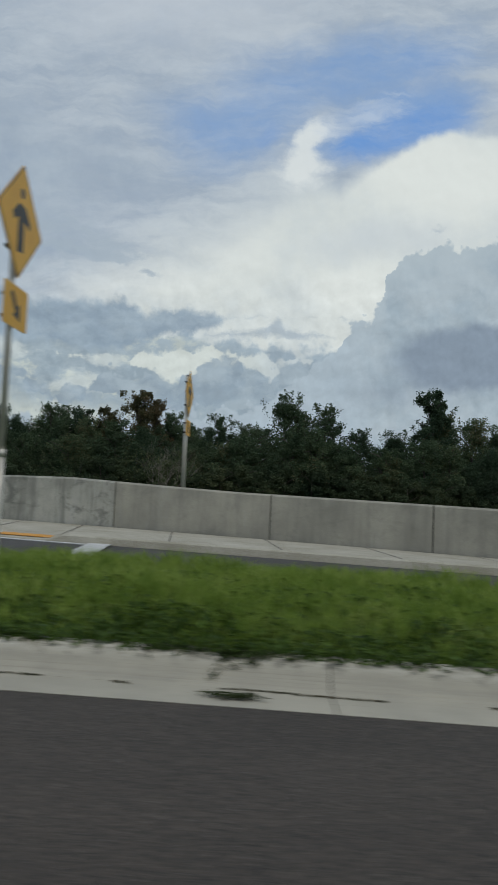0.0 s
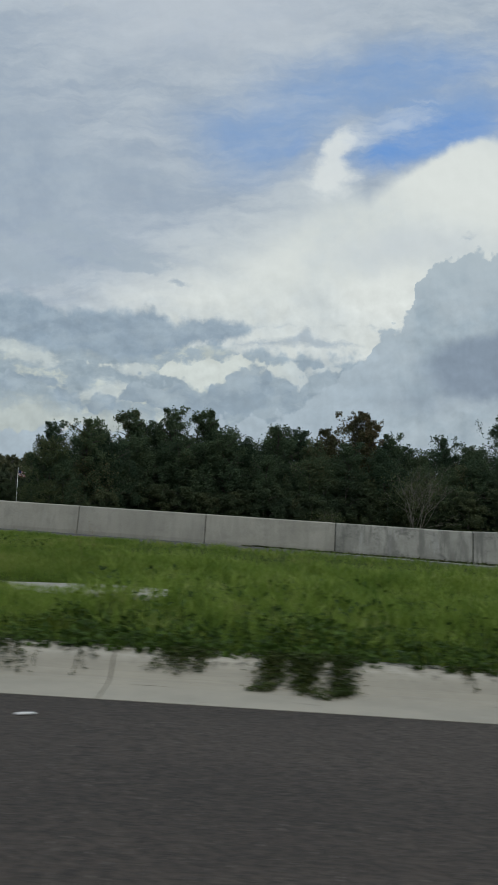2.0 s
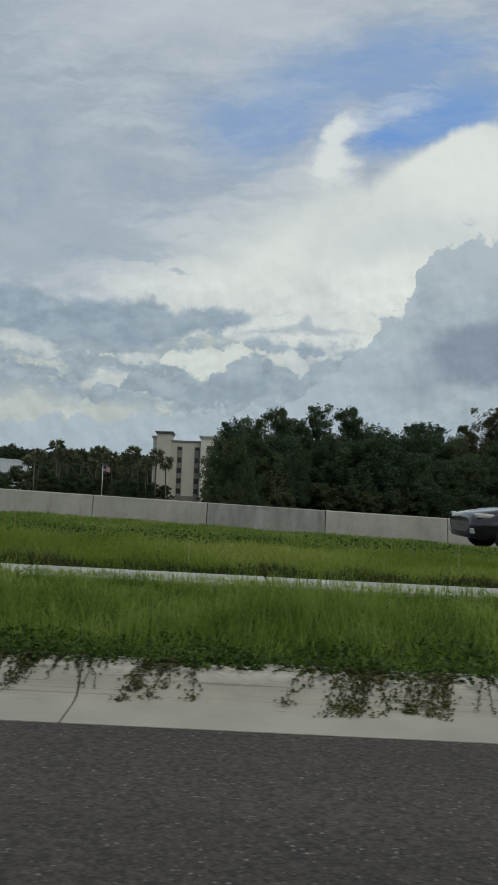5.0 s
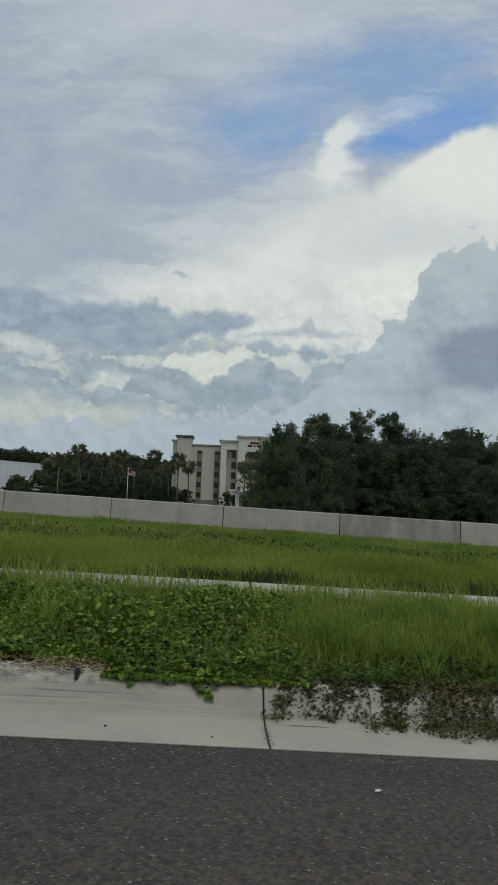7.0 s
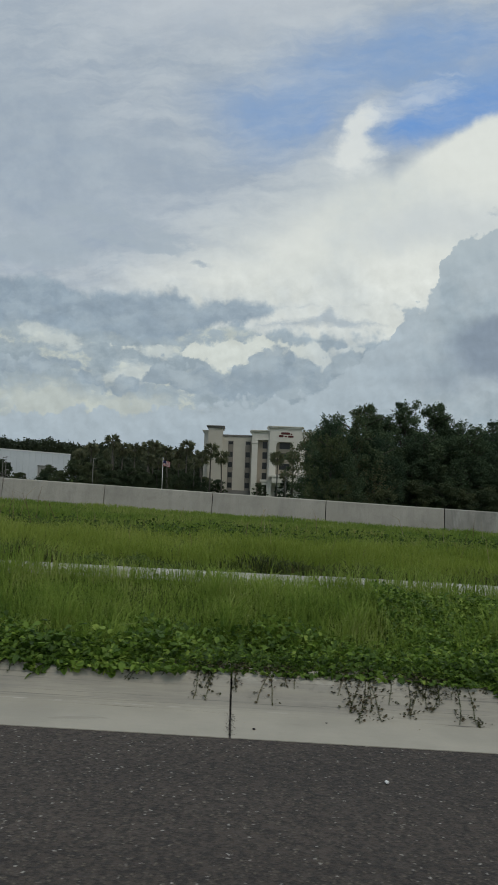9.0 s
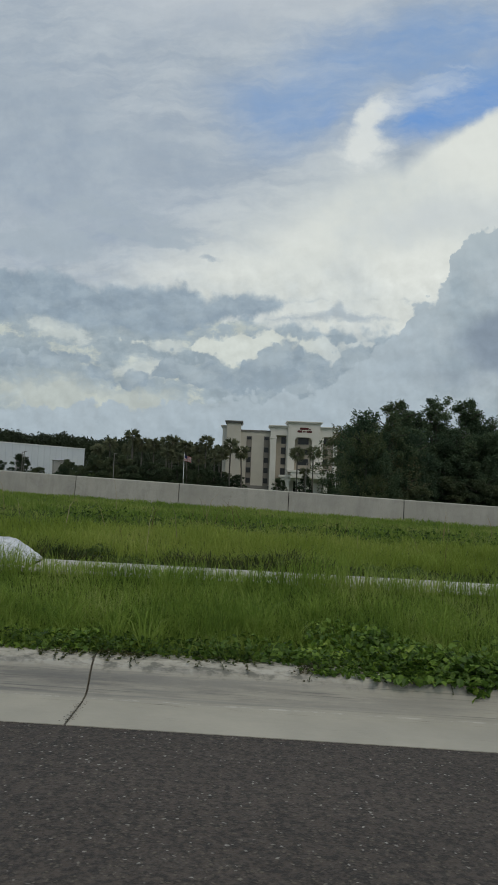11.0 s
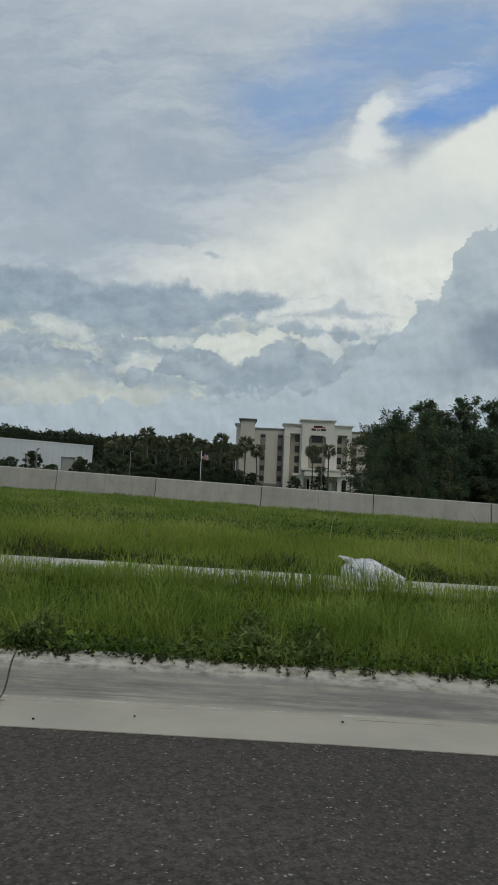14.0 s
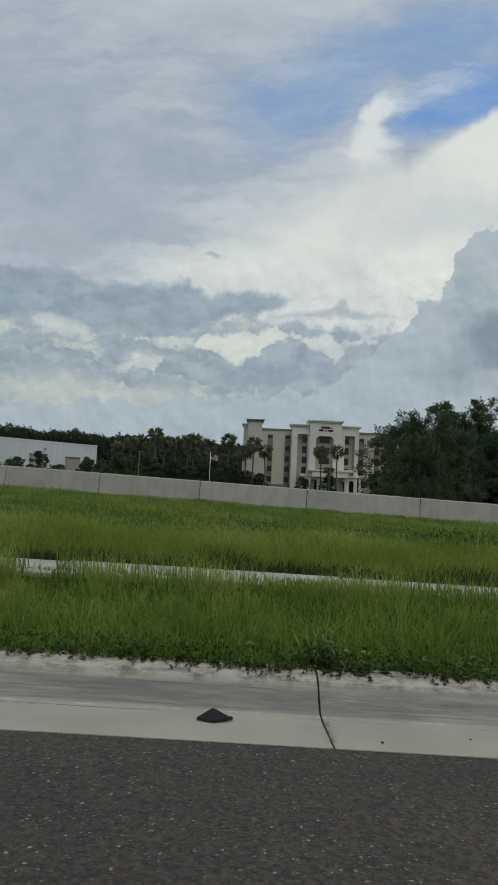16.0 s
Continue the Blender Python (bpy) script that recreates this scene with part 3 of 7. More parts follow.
PALM_BARK = speckled("palm_bark", (0.07, 0.064, 0.053), (0.14, 0.13, 0.108), 4.0, 0.95, 20.0)
TWIG = speckled("grey_twigs", (0.16, 0.14, 0.115), (0.30, 0.27, 0.23), 2.0)
STEEL = speckled("galvanised_steel", (0.52, 0.495, 0.44), (0.68, 0.655, 0.59), 1.5, 0.36, 80.0, 0.05, 0.001)
CAST_METAL = speckled("cast_aluminium", (0.40, 0.40, 0.395), (0.55, 0.55, 0.54), 5.0, 0.5, 60.0, 0.1, 0.002)
BAND = speckled("dark_clamp_band", (0.10, 0.10, 0.10), (0.24, 0.24, 0.235), 8.0, 0.6, 60.0, 0.2, 0.002)
STEEL.node_tree.nodes["Principled BSDF"].inputs["Metallic"].default_value = 0.3
ALUMINIUM = speckled("sign_back", (0.46, 0.46, 0.46), (0.58, 0.58, 0.57), 3.0, 0.45, 50.0, 0.05, 0.001)
ALUMINIUM.node_tree.nodes["Principled BSDF"].inputs["Metallic"].default_value = 0.5
YELLOW = speckled("sign_yellow", (0.72, 0.36, 0.012), (0.80, 0.43, 0.02), 3.0, 0.45, 40.0, 0.05, 0.001)
SIGN_RED = speckled("sign_red", (0.42, 0.022, 0.035), (0.50, 0.035, 0.05), 3.0, 0.45, 40.0, 0.05, 0.001)
WHITE = speckled("sign_white", (0.72, 0.72, 0.70), (0.82, 0.82, 0.80), 3.0, 0.5, 40.0, 0.05, 0.001)
BLACK = speckled("black_print", (0.015, 0.015, 0.016), (0.03, 0.03, 0.03), 3.0, 0.5, 40.0, 0.05, 0.001)
RUBBER = speckled("black_rubber", (0.012, 0.012, 0.013), (0.032, 0.03, 0.03), 6.0, 0.7, 60.0)
RUBBER.node_tree.nodes["Principled BSDF"].inputs["Specular IOR Level"].default_value = 0.15
PAINT_LINE = speckled("road_paint", (0.38, 0.38, 0.37), (0.74, 0.74, 0.72), 6.0, 0.7, 90.0, 0.2, 0.002, 0.6)
TACTILE = speckled("tactile_orange", (0.60, 0.27, 0.035), (0.74, 0.36, 0.06), 3.0, 0.7, 60.0)
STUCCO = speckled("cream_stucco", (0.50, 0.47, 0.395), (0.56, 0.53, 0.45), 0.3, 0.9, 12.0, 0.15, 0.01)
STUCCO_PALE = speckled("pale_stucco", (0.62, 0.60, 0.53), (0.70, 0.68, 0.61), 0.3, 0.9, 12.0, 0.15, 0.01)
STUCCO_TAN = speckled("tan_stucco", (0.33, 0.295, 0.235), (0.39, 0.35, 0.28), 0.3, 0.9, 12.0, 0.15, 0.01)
SPANDREL = speckled("spandrel_panels", (0.20, 0.18, 0.15), (0.26, 0.235, 0.195), 0.3, 0.85, 12.0, 0.15, 0.01)
TRIM_GREY = speckled("roof_trim", (0.17, 0.165, 0.15), (0.23, 0.22, 0.20), 0.5, 0.8)
WINDOW = speckled("dark_window_glass", (0.012, 0.013, 0.014), (0.028, 0.030, 0.032), 0.3, 0.3, 1.0, 0.0, 0.001)
DEEP = speckled("unlit_porch", (0.035, 0.032, 0.028), (0.06, 0.055, 0.05), 1.0)
SHED_WALL = speckled("pale_metal_wall", (0.60, 0.63, 0.67), (0.68, 0.71, 0.74), 0.1, 0.6, 2.0, 0.1, 0.01)
SHED_DOOR = speckled("grey_shed_panel", (0.30, 0.29, 0.27), (0.36, 0.35, 0.33), 0.3)
LOGO_RED = speckled("logo_red", (0.075, 0.018, 0.018), (0.11, 0.025, 0.024), 0.5)
FLAG_RED = speckled("flag_red", (0.40, 0.05, 0.06), (0.5, 0.08, 0.08), 3.0)
FLAG_WHITE = speckled("flag_white", (0.62, 0.6, 0.6), (0.7, 0.68, 0.68), 3.0)
FLAG_BLUE = speckled("flag_blue", (0.04, 0.045, 0.13), (0.06, 0.065, 0.17), 3.0)
BAG, bag_nt, bag_b = material("white_plastic_sack", 0.38, 0.0, (0.74, 0.76, 0.78))
bag_p = place_of(bag_nt)
bag_n = noise_node(bag_nt, bag_p, 14.0, 6.0, 0.65, 1.5).outputs["Fac"]
bag_nt.links.new(mix_node(bag_nt, range_node(bag_nt, bag_n, 0.35, 0.62), (0.42, 0.44, 0.47, 1), (0.72, 0.74, 0.76, 1)), bag_b.inputs["Base Color"])
bump_node(bag_nt, bag_b, bag_n, 0.6, 0.012)
CAR_PAINT, car_nt, car_b = material("black_car_paint", 0.22, 0.0, (0.012, 0.012, 0.015))
car_b.inputs["Coat Weight"].default_value, car_b.inputs["Coat Roughness"].default_value = 1.0, 0.04
car_b.inputs["Specular IOR Level"].default_value = 0.3
car_nt.links.new(range_node(car_nt, noise_node(car_nt, place_of(car_nt), 2.0, 3.0).outputs["Fac"], 0.3, 0.7, 0.16, 0.32), car_b.inputs["Roughness"])
CAR_GLASS, _, glass_b = material("tinted_car_glass", 0.05, 0.0, (0.02, 0.024, 0.026))
glass_b.inputs["Coat Weight"].default_value = 1.0
CHROME, _, _ = material("chrome", 0.18, 1.0, (0.75, 0.75, 0.76))
RIM, _, _ = material("silver_rim", 0.35, 0.8, (0.62, 0.62, 0.63))
LAMP_RED, _, _ = material("tail_lamp_red", 0.2, 0.0, (0.45, 0.02, 0.03))
LAMP_CLEAR, _, _ = material("headlamp_lens", 0.12, 0.0, (0.55, 0.53, 0.47))
TYRE = speckled("tyre", (0.012, 0.012, 0.012), (0.03, 0.03, 0.03), 6.0, 0.85)

# ---------------------------------------------------------------- the plan
GRADE = 0.026                      # the road climbs this much towards -x


def lift(x):
    return -GRADE * np.clip(x, -70.0, 100.0)


def bend(x, coeffs, lo, hi):
    """A smooth plan line, carried on straight outside lo and hi."""
    x = np.asarray(x, float)
    c = np.clip(x, lo, hi)
    return np.polyval(coeffs, c) + np.polyval(np.polyder(coeffs), c) * (x - c)


def kerb_y(x):
    return bend(x, np.array([-5.1111e-11, 8.2231e-09, -4.5939e-07, 9.4025e-06, -2.3895e-05, -1.2533e-03, 1.4671e-02, 3.1991e+00]), -10.0, 56.0) - 0.026 * np.clip(1.9 - np.asarray(x, float), 0, 12)


def wall_y(x):
    return bend(x, np.array([-6.379e-5, 3.354e-3, -0.20824, 25.318]), -4.0, 56.0)


def wall_top(x):
    return np.interp(x, [-30, -5, 12, 20, 35, 42, 44.2, 46, 48, 50, 70], [0.86, 0.79, 0.72, 0.71, 0.76, 1.07, 1.28, 1.33, 1.27, 1.22, 1.20])


def ramp_y(x):
    """The ramp's edge towards the median."""
    return np.interp(x, [-60, 0, 10, 20, 30, 37, 42, 47, 52, 60, 70], [24.0, 15.5, 14.2, 12.6, 12.4, 11.4, 9.3, 8.3, 8.0, 6.6, 5.0])


def strip_y(x):
    """The far edge of the concrete strip in the median."""
    return np.interp(x, [-30, 0, 3.3, 8, 12, 14, 16.5, 20, 24, 27], [3.4, 5.62, 5.82, 6.17, 6.15, 6.27, 6.43, 6.40, 6.15, 5.85])


def ramp_up(x):
    """The ramp climbs over the road's plane here."""
    return np.interp(x, [2, 12, 18, 21, 24, 30, 36, 42], [0.0, 0.24, 0.26, 0.225, 0.25, 0.22, 0.12, 0.0])


def ramp_z(x, y):
    """The ramp's surface over the road's plane: high along the median, falling to the barrier's foot."""
    w = (y - ramp_y(x)) / (wall_y(x) - ramp_y(x))
    foot = np.interp(x, [6, 12, 37, 43], [0.0, -0.12, -0.12, 0.0])
    return ramp_up(x) + (foot - ramp_up(x)) * np.clip((w - 0.3) / 0.7, 0, 1)


KERB_BACK = 0.72


def median_z(x, y):
    """Height of the median's soil over the road plane."""
    o = y - kerb_y(x)
    far = ramp_y(x)
    span = np.maximum(far - kerb_y(x) - KERB_BACK, 0.4)
    near_top = np.interp(x, [-30, 11, 14, 26, 29], [0.31, 0.31, 0.29, 0.28, 0.25])
    near_top = near_top + np.clip(1 - (strip_y(x) - 0.48 - y) / 0.5, 0, 1) * (0.36 - near_top) * (x < 23.5)
    berm = np.interp(x, [-10, 6, 12, 16, 20, 27, 31, 37, 42, 47], [0.545, 0.535, 0.51, 0.485, 0.445, 0.40, 0.38, 0.36, 0.31, 0.20])
    over = np.clip((y - strip_y(x)) / 4.0, 0, 1)
    top = near_top * (1 - over) + berm * over
    top = top - 0.02 * np.clip(np.minimum(x - 22.6, 26.2 - x) / 0.5, 0, 1) * np.clip((y - 5.75) / 0.35, 0, 1) * np.clip((8.6 - y) / 0.8, 0, 1)
    up = np.clip((o - KERB_BACK) / 1.4, 0, 1)
    up = up * up * (3 - 2 * up)
    down = np.clip((far - y) / np.minimum(1.8, span * 0.5), 0, 1)
    down = down * down * (3 - 2 * down)
    soil = 0.10 + np.minimum(up * (top - 0.10), top) * 1.0 * down + (ramp_up(x) - 0.10) * (1 - down)
    cut = np.clip(np.minimum(x - 43.2, 45.75 - x) / 0.4, 0, 1)
    return soil * (1 - cut) + np.minimum(soil, np.interp(y, [4.9, 5.1, 8.2], [0.10, 0.09, -0.03])) * cut


def far_z(x, y):
    """Soil behind the barrier: it falls away to the low ground of the trees and buildings."""
    w = np.clip((y - wall_y(x) - 1.0) / 30.0, 0, 1)
    w = w * w * (3 - 2 * w)
    return (lift(x) - 0.15) * (1 - w) + (-2.6) * w


def mesh_from(name, verts, tris=None, quads=None, mats=(), index=None, smooth=False, uv=None):
    """A mesh straight from arrays of corners."""
    me = bpy.data.meshes.new(name)
    verts = np.asarray(verts, np.float32).reshape(-1, 3)
    tris = np.zeros((0, 3), np.int32) if tris is None else np.asarray(tris, np.int32).reshape(-1, 3)
    quads = np.zeros((0, 4), np.int32) if quads is None else np.asarray(quads, np.int32).reshape(-1, 4)
    loops = np.concatenate([tris.ravel(), quads.ravel()]).astype(np.int32)
    starts = np.concatenate([np.arange(len(tris)) * 3, len(tris) * 3 + np.arange(len(quads)) * 4]).astype(np.int32)
    me.vertices.add(len(verts))
    me.vertices.foreach_set("co", verts.ravel())
    me.loops.add(len(loops))
    me.loops.foreach_set("vertex_index", loops)
    me.polygons.add(len(starts))
    me.polygons.foreach_set("loop_start", starts)
    for m in mats:
        me.materials.append(m)
    if index is not None:
        me.polygons.foreach_set("material_index", np.asarray(index, np.int32))
    if uv is not None:
        layer = me.uv_layers.new(name="UVMap")
        layer.data.foreach_set("uv", np.asarray(uv, np.float32)[loops].ravel())
    me.update(calc_edges=True)
    me.polygons.foreach_set("use_smooth", np.full(len(starts), smooth))
    return me


def sheet_mesh(name, xs, rows, mat, smooth=True):
    """A sheet through rows of points: rows holds (y array, z array) over the same xs."""
    n, k = len(xs), len(rows)
    v = np.stack([np.stack([xs, np.broadcast_to(y, xs.shape), np.broadcast_to(z, xs.shape)], 1) for y, z in rows], 0)
    a = (np.arange(k - 1)[:, None] * n + np.arange(n - 1)[None, :]).ravel()
    q = np.stack([a, a + 1, a + 1 + n, a + n], 1)
    return new(name, mesh_from(name, v, quads=q, mats=[mat], smooth=smooth))


def part(name, bm, mat, parent, label=""):
    """One mesh object under a thing or a part."""
    me = bpy.data.meshes.new(name)
    bm.to_mesh(me)
    bm.free()
    me.materials.append(mat)
    ob = new(name, me)
    ob.parent = parent
    if label:
        ob["label"] = label
    return ob


def piece(name, mesh, parent, at=(0, 0, 0), label=""):
    ob = new(name, mesh)
    ob.parent = parent
    ob.location = at
    if label:
        ob["label"] = label
    return ob


def box(x0, x1, y0, y1, z0, z1, bevel=0.0, bm=None):
    """A block with worn edges."""
    fresh = bmesh.new()
    bmesh.ops.create_cube(fresh, size=1, matrix=Matrix.LocRotScale(((x0 + x1) / 2, (y0 + y1) / 2, (z0 + z1) / 2), None, (x1 - x0, y1 - y0, z1 - z0)))
    if bevel:
        bmesh.ops.bevel(fresh, geom=fresh.edges[:], offset=bevel, segments=2, affect="EDGES", profile=0.5)
    if bm is None:
        return fresh
    me = bpy.data.meshes.new("tmp")
    fresh.to_mesh(me)
    fresh.free()
    bm.from_mesh(me)
    bpy.data.meshes.remove(me)
    return bm


def tube(points, radii, sides=8, bm=None, cap=True):
    """A tapered round bar through points."""
    bm = bm or bmesh.new()
    rings = []
    pts = [Vector(p) for p in points]
    for i, p in enumerate(pts):
        d = (pts[min(i + 1, len(pts) - 1)] - pts[max(i - 1, 0)]).normalized()
        side = d.orthogonal().normalized() if abs(d.z) > 0.98 else d.cross(Vector((0, 0, 1))).normalized()
        up = side.cross(d)
        rings.append([bm.verts.new(p + (side * math.cos(a) + up * math.sin(a)) * radii[i]) for a in (2 * math.pi * k / sides for k in range(sides))])
    for a, b in zip(rings, rings[1:]):
        for k in range(sides):
            f = bm.faces.new((a[k], a[(k + 1) % sides], b[(k + 1) % sides], b[k]))
            f.smooth = True
    if cap:
        bm.faces.new(rings[0][::-1])
        bm.faces.new(rings[-1])
    return bm


def prism(outline, y0, y1, axis="y", bm=None):
    """An outline of (a, b) pairs pushed through from y0 to y1. axis y: a is x, b is z; axis x: a is y, b is z; axis z: a is x, b is y."""
    bm = bm or bmesh.new()

    def at(a, b, t):
        return (a, t, b) if axis == "y" else (t, a, b) if axis == "x" else (a, b, t)
    front, back = [bm.verts.new(at(a, b, y0)) for a, b in outline], [bm.verts.new(at(a, b, y1)) for a, b in outline]
    bm.faces.new(front)
    bm.faces.new(back[::-1])
    for i in range(len(outline)):
        j = (i + 1) % len(outline)
        bm.faces.new((front[i], back[i], back[j], front[j]))
    bmesh.ops.recalc_face_normals(bm, faces=bm.faces[:])
    return bm


# ---------------------------------------------------------------- ground, road, ramp
gx = np.concatenate([np.linspace(-900, -80, 20), np.linspace(-70, -14, 15), np.arange(-12, 60, 0.5), np.linspace(61, 100, 14), np.linspace(120, 900, 18)])
ky, ry, wy = kerb_y(gx), ramp_y(gx), wall_y(gx)
ground_rows = [(ky - 400, lift(gx) - 0.06), (ky - 60, lift(gx) - 0.06), (ky - 16, lift(gx) - 0.06), (ky + 0.05, lift(gx) - 0.06), (ky + 0.60, lift(gx) - 0.05)]
for o in (KERB_BACK - 0.06, 1.0, 1.4, 1.8, 2.15):
    y = np.minimum(ky + o, ry - 0.6)
    ground_rows.append((y, lift(gx) + median_z(gx, y)))
for w in (0.0, 0.12, 0.25, 0.4, 0.55, 0.7, 0.8, 0.88, 0.94, 1.0):
    y = (ky + 2.4) * (1 - w) + ry * w
    y = np.maximum(y, ground_rows[-1][0] + 0.02)
    ground_rows.append((y, lift(gx) + median_z(gx, y) - 0.02 * (w == 1.0)))
ground_rows += [(np.maximum(ry + 0.1, ground_rows[-1][0] + 0.05), lift(gx) + ramp_up(gx) - 0.06), (wy + 0.15, lift(gx) - 0.25), (wy + 1.0, lift(gx) - 0.28)]
for d in (4, 8, 14, 20, 26, 31, 60, 120, 300, 900):
    ground_rows.append((wy + d, far_z(gx, wy + d)))
ground = tagged(sheet_mesh("ground", gx, ground_rows, SOIL), "green verge soil that runs on to low far land", "ground", kind="structure")

rx = np.concatenate([np.linspace(-70, -12, 20), np.arange(-10, 60, 1.0), np.linspace(62, 100, 12)])
road = tagged(sheet_mesh("road", rx, [(kerb_y(rx) + d, lift(rx) - 0.002 * (d > -1)) for d in (-15.0, -11.0, -7.0, -3.5, -1.0, 0.02)], ASPHALT),
              "dark grey asphalt carriageway with pale stone chips", "road", kind="structure")
ramp = tagged(sheet_mesh("ramp_road", rx, [(ramp_y(rx) * (1 - w) + (wall_y(rx) + 0.12) * w, lift(rx) - 0.01 + ramp_z(rx, ramp_y(rx) * (1 - w) + wall_y(rx) * w)) for w in (0.0, 0.15, 0.3, 0.5, 0.75, 1.0)], RAMP_ASPHALT),
              "worn grey asphalt ramp beside a concrete barrier", "road", kind="structure")

# ---------------------------------------------------------------- kerb and gutter, in cast lengths
kerb = tagged(new("kerb"), "pale concrete kerb and gutter beside the asphalt", "kerb", kind="structure")
PROFILE = [(0.0, -0.25), (0.0, 0.0015), (0.10, 0.0), (0.22, -0.004), (0.34, -0.006), (0.42, 0.0), (0.455, 0.012), (0.49, 0.045), (0.525, 0.088), (0.56, 0.122), (0.60, 0.142), (0.64, 0.150), (0.74, 0.150), (0.75, -0.25)]
CAST = 2.995
kerb_rng = random.Random(11)


def kerb_section(x0, x1):
    steps = np.linspace(x0, x1, 13)
    v, uv = [], []
    along = 0.0
    for x in steps:
        slope = float(kerb_y(x + 0.05) - kerb_y(x - 0.05)) / 0.1
        n = np.array([-slope, 1.0]) / math.hypot(slope, 1.0)
        drop = kerb_rng.uniform(-0.002, 0.002)
        for o, z in PROFILE:
            v.append((x + n[0] * o, float(kerb_y(x)) + n[1] * o, float(lift(x)) + z + (drop if z > 0.1 else 0)))
            uv.append((x, o))
    k = len(PROFILE)
    q = [(i * k + j, (i + 1) * k + j, (i + 1) * k + j + 1, i * k + j + 1) for i in range(len(steps) - 1) for j in range(k - 1)]
    ends = [tuple(range(k))[::-1], tuple((len(steps) - 1) * k + j for j in range(k))]
    me = mesh_from("kerb_section", v, quads=q, mats=[KERB], uv=uv)
    bm = bmesh.new()
    bm.from_mesh(me)
    bm.verts.ensure_lookup_table()
    for e in ends:
        bm.faces.new([bm.verts[i] for i in e])
    bmesh.ops.recalc_face_normals(bm, faces=bm.faces[:])
    bm.to_mesh(me)
    bm.free()
    return me


joints = [0.41 + CAST * k for k in range(-4, 1)] + [3.48, 6.44] + [9.36, 12.5, 15.7, 18.92, 21.7, 24.5, 27.54, 30.75, 33.95, 37.02, 40.25, 43.48, 46.63, 49.78, 52.9, 56.0, 59.1, 62.2]
for a, b in zip(joints, joints[1:]):
    piece("kerb_section", kerb_section(a + 0.005, b - 0.005), kerb)
jx = np.arange(-12, 64, 0.5)
sheet_mesh("kerb_bed", jx, [(kerb_y(jx) + 0.03, lift(jx) - 0.035), (kerb_y(jx) + 0.44, lift(jx) - 0.04), (kerb_y(jx) + 0.62, lift(jx) + 0.09), (kerb_y(jx) + 0.72, lift(jx) + 0.10)], JOINT).parent = kerb

# ---------------------------------------------------------------- concrete strip in the median, cast in bays
strip = tagged(new("concrete_strip"), "narrow pale concrete strip half hidden by tall grass", "path", kind="structure")
bay_rng = random.Random(5)
sx = -14.0
while sx < 27.0:
    ex = sx + bay_rng.uniform(1.9, 2.3)
    bx = np.linspace(sx + 0.01, ex - 0.01, 5)
    z = bay_rng.uniform(-0.004, 0.004)
    wob = bay_rng.uniform(-0.02, 0.02)
    far, near = strip_y(bx) + wob, strip_y(bx) - 0.48 + wob
    ztop = lift(bx) + 0.376 + z - (0.095 + 0.02 * np.sin(bx * 2.7)) * np.clip((bx - 21.5) / 1.3, 0, 1)
    rows = [(near, ztop - 0.2), (near, ztop - 0.01), (near + 0.012, ztop), (far - 0.012, ztop + 0.015), (far, ztop + 0.005), (far, ztop - 0.2)]
    bay = sheet_mesh("slab", bx, rows, SLAB, smooth=False)
    bay.parent = strip
    sx = ex

# ---------------------------------------------------------------- barrier behind the ramp, one panel after another
barrier = tagged(new("wall_barrier"), "grey concrete traffic barrier cast in long panels", "barrier", kind="structure")
PANEL = 3.66
SECTION = [(0.08, -0.35), (0.08, 0.0), (0.09, 0.075), (0.12, 0.30), (0.183, 0.962), (0.212, 1.0), (0.37, 1.0), (0.385, 0.99), (0.42, -0.35)]


def barrier_panel(x0, x1, tall):
    steps = np.linspace(x0, x1, 7)
    v = []
    for x in steps:
        slope = float(wall_y(x + 0.1) - wall_y(x - 0.1)) / 0.2
        n = np.array([-slope, 1.0]) / math.hypot(slope, 1.0)
        t = float(wall_top(x))
        for o, z in SECTION:
            if tall:
                o = 0.16 + (o - 0.16) * (0.25 if o < 0.2 else 1.0)
            zz = z * t if z > 0.5 else z
            v.append((x + n[0] * o, float(wall_y(x)) + n[1] * o, float(lift(x)) + zz - 0.01))
    k = len(SECTION)
    q = [(i * k + j, (i + 1) * k + j, (i + 1) * k + (j + 1) % k, i * k + (j + 1) % k) for i in range(len(steps) - 1) for j in range(k)]
    me = mesh_from("barrier_panel", v, quads=q)
    bm = bmesh.new()
    bm.from_mesh(me)
    bm.verts.ensure_lookup_table()
    bm.faces.new([bm.verts[i] for i in range(k)])
    bm.faces.new([bm.verts[(len(steps) - 1) * k + i] for i in range(k)])
    bmesh.ops.recalc_face_normals(bm, faces=bm.faces[:])
    bm.to_mesh(me)
    bm.free()
    return me


JOINTS = [1.95 + PANEL * k for k in range(-6, 6)] + [24.12, 27.9, 31.6, 35.32, 39.05, 43.8, 47.15, 50.9, 54.38, 58.0, 61.7, 65.4]
for x0, x1 in zip(JOINTS, JOINTS[1:]):
    me = barrier_panel(x0 + 0.013, x1 - 0.013, x0 > 43.0)
    old, tall = 31.0 < x0 < 47.0, x0 > 47.0
    dark = 12.0 < x0 < 14.0
    me.materials.append(BARRIER_WEATHERED if dark else BARRIER_OLD if old else BARRIER_TALL if tall else BARRIER)
    piece("barrier_panel", me, barrier, label="dark weathered concrete panel" if dark else "stained older concrete panel" if old else "taller smooth concrete panel" if tall else "")
bx = np.arange(-18, 66, 1.0)
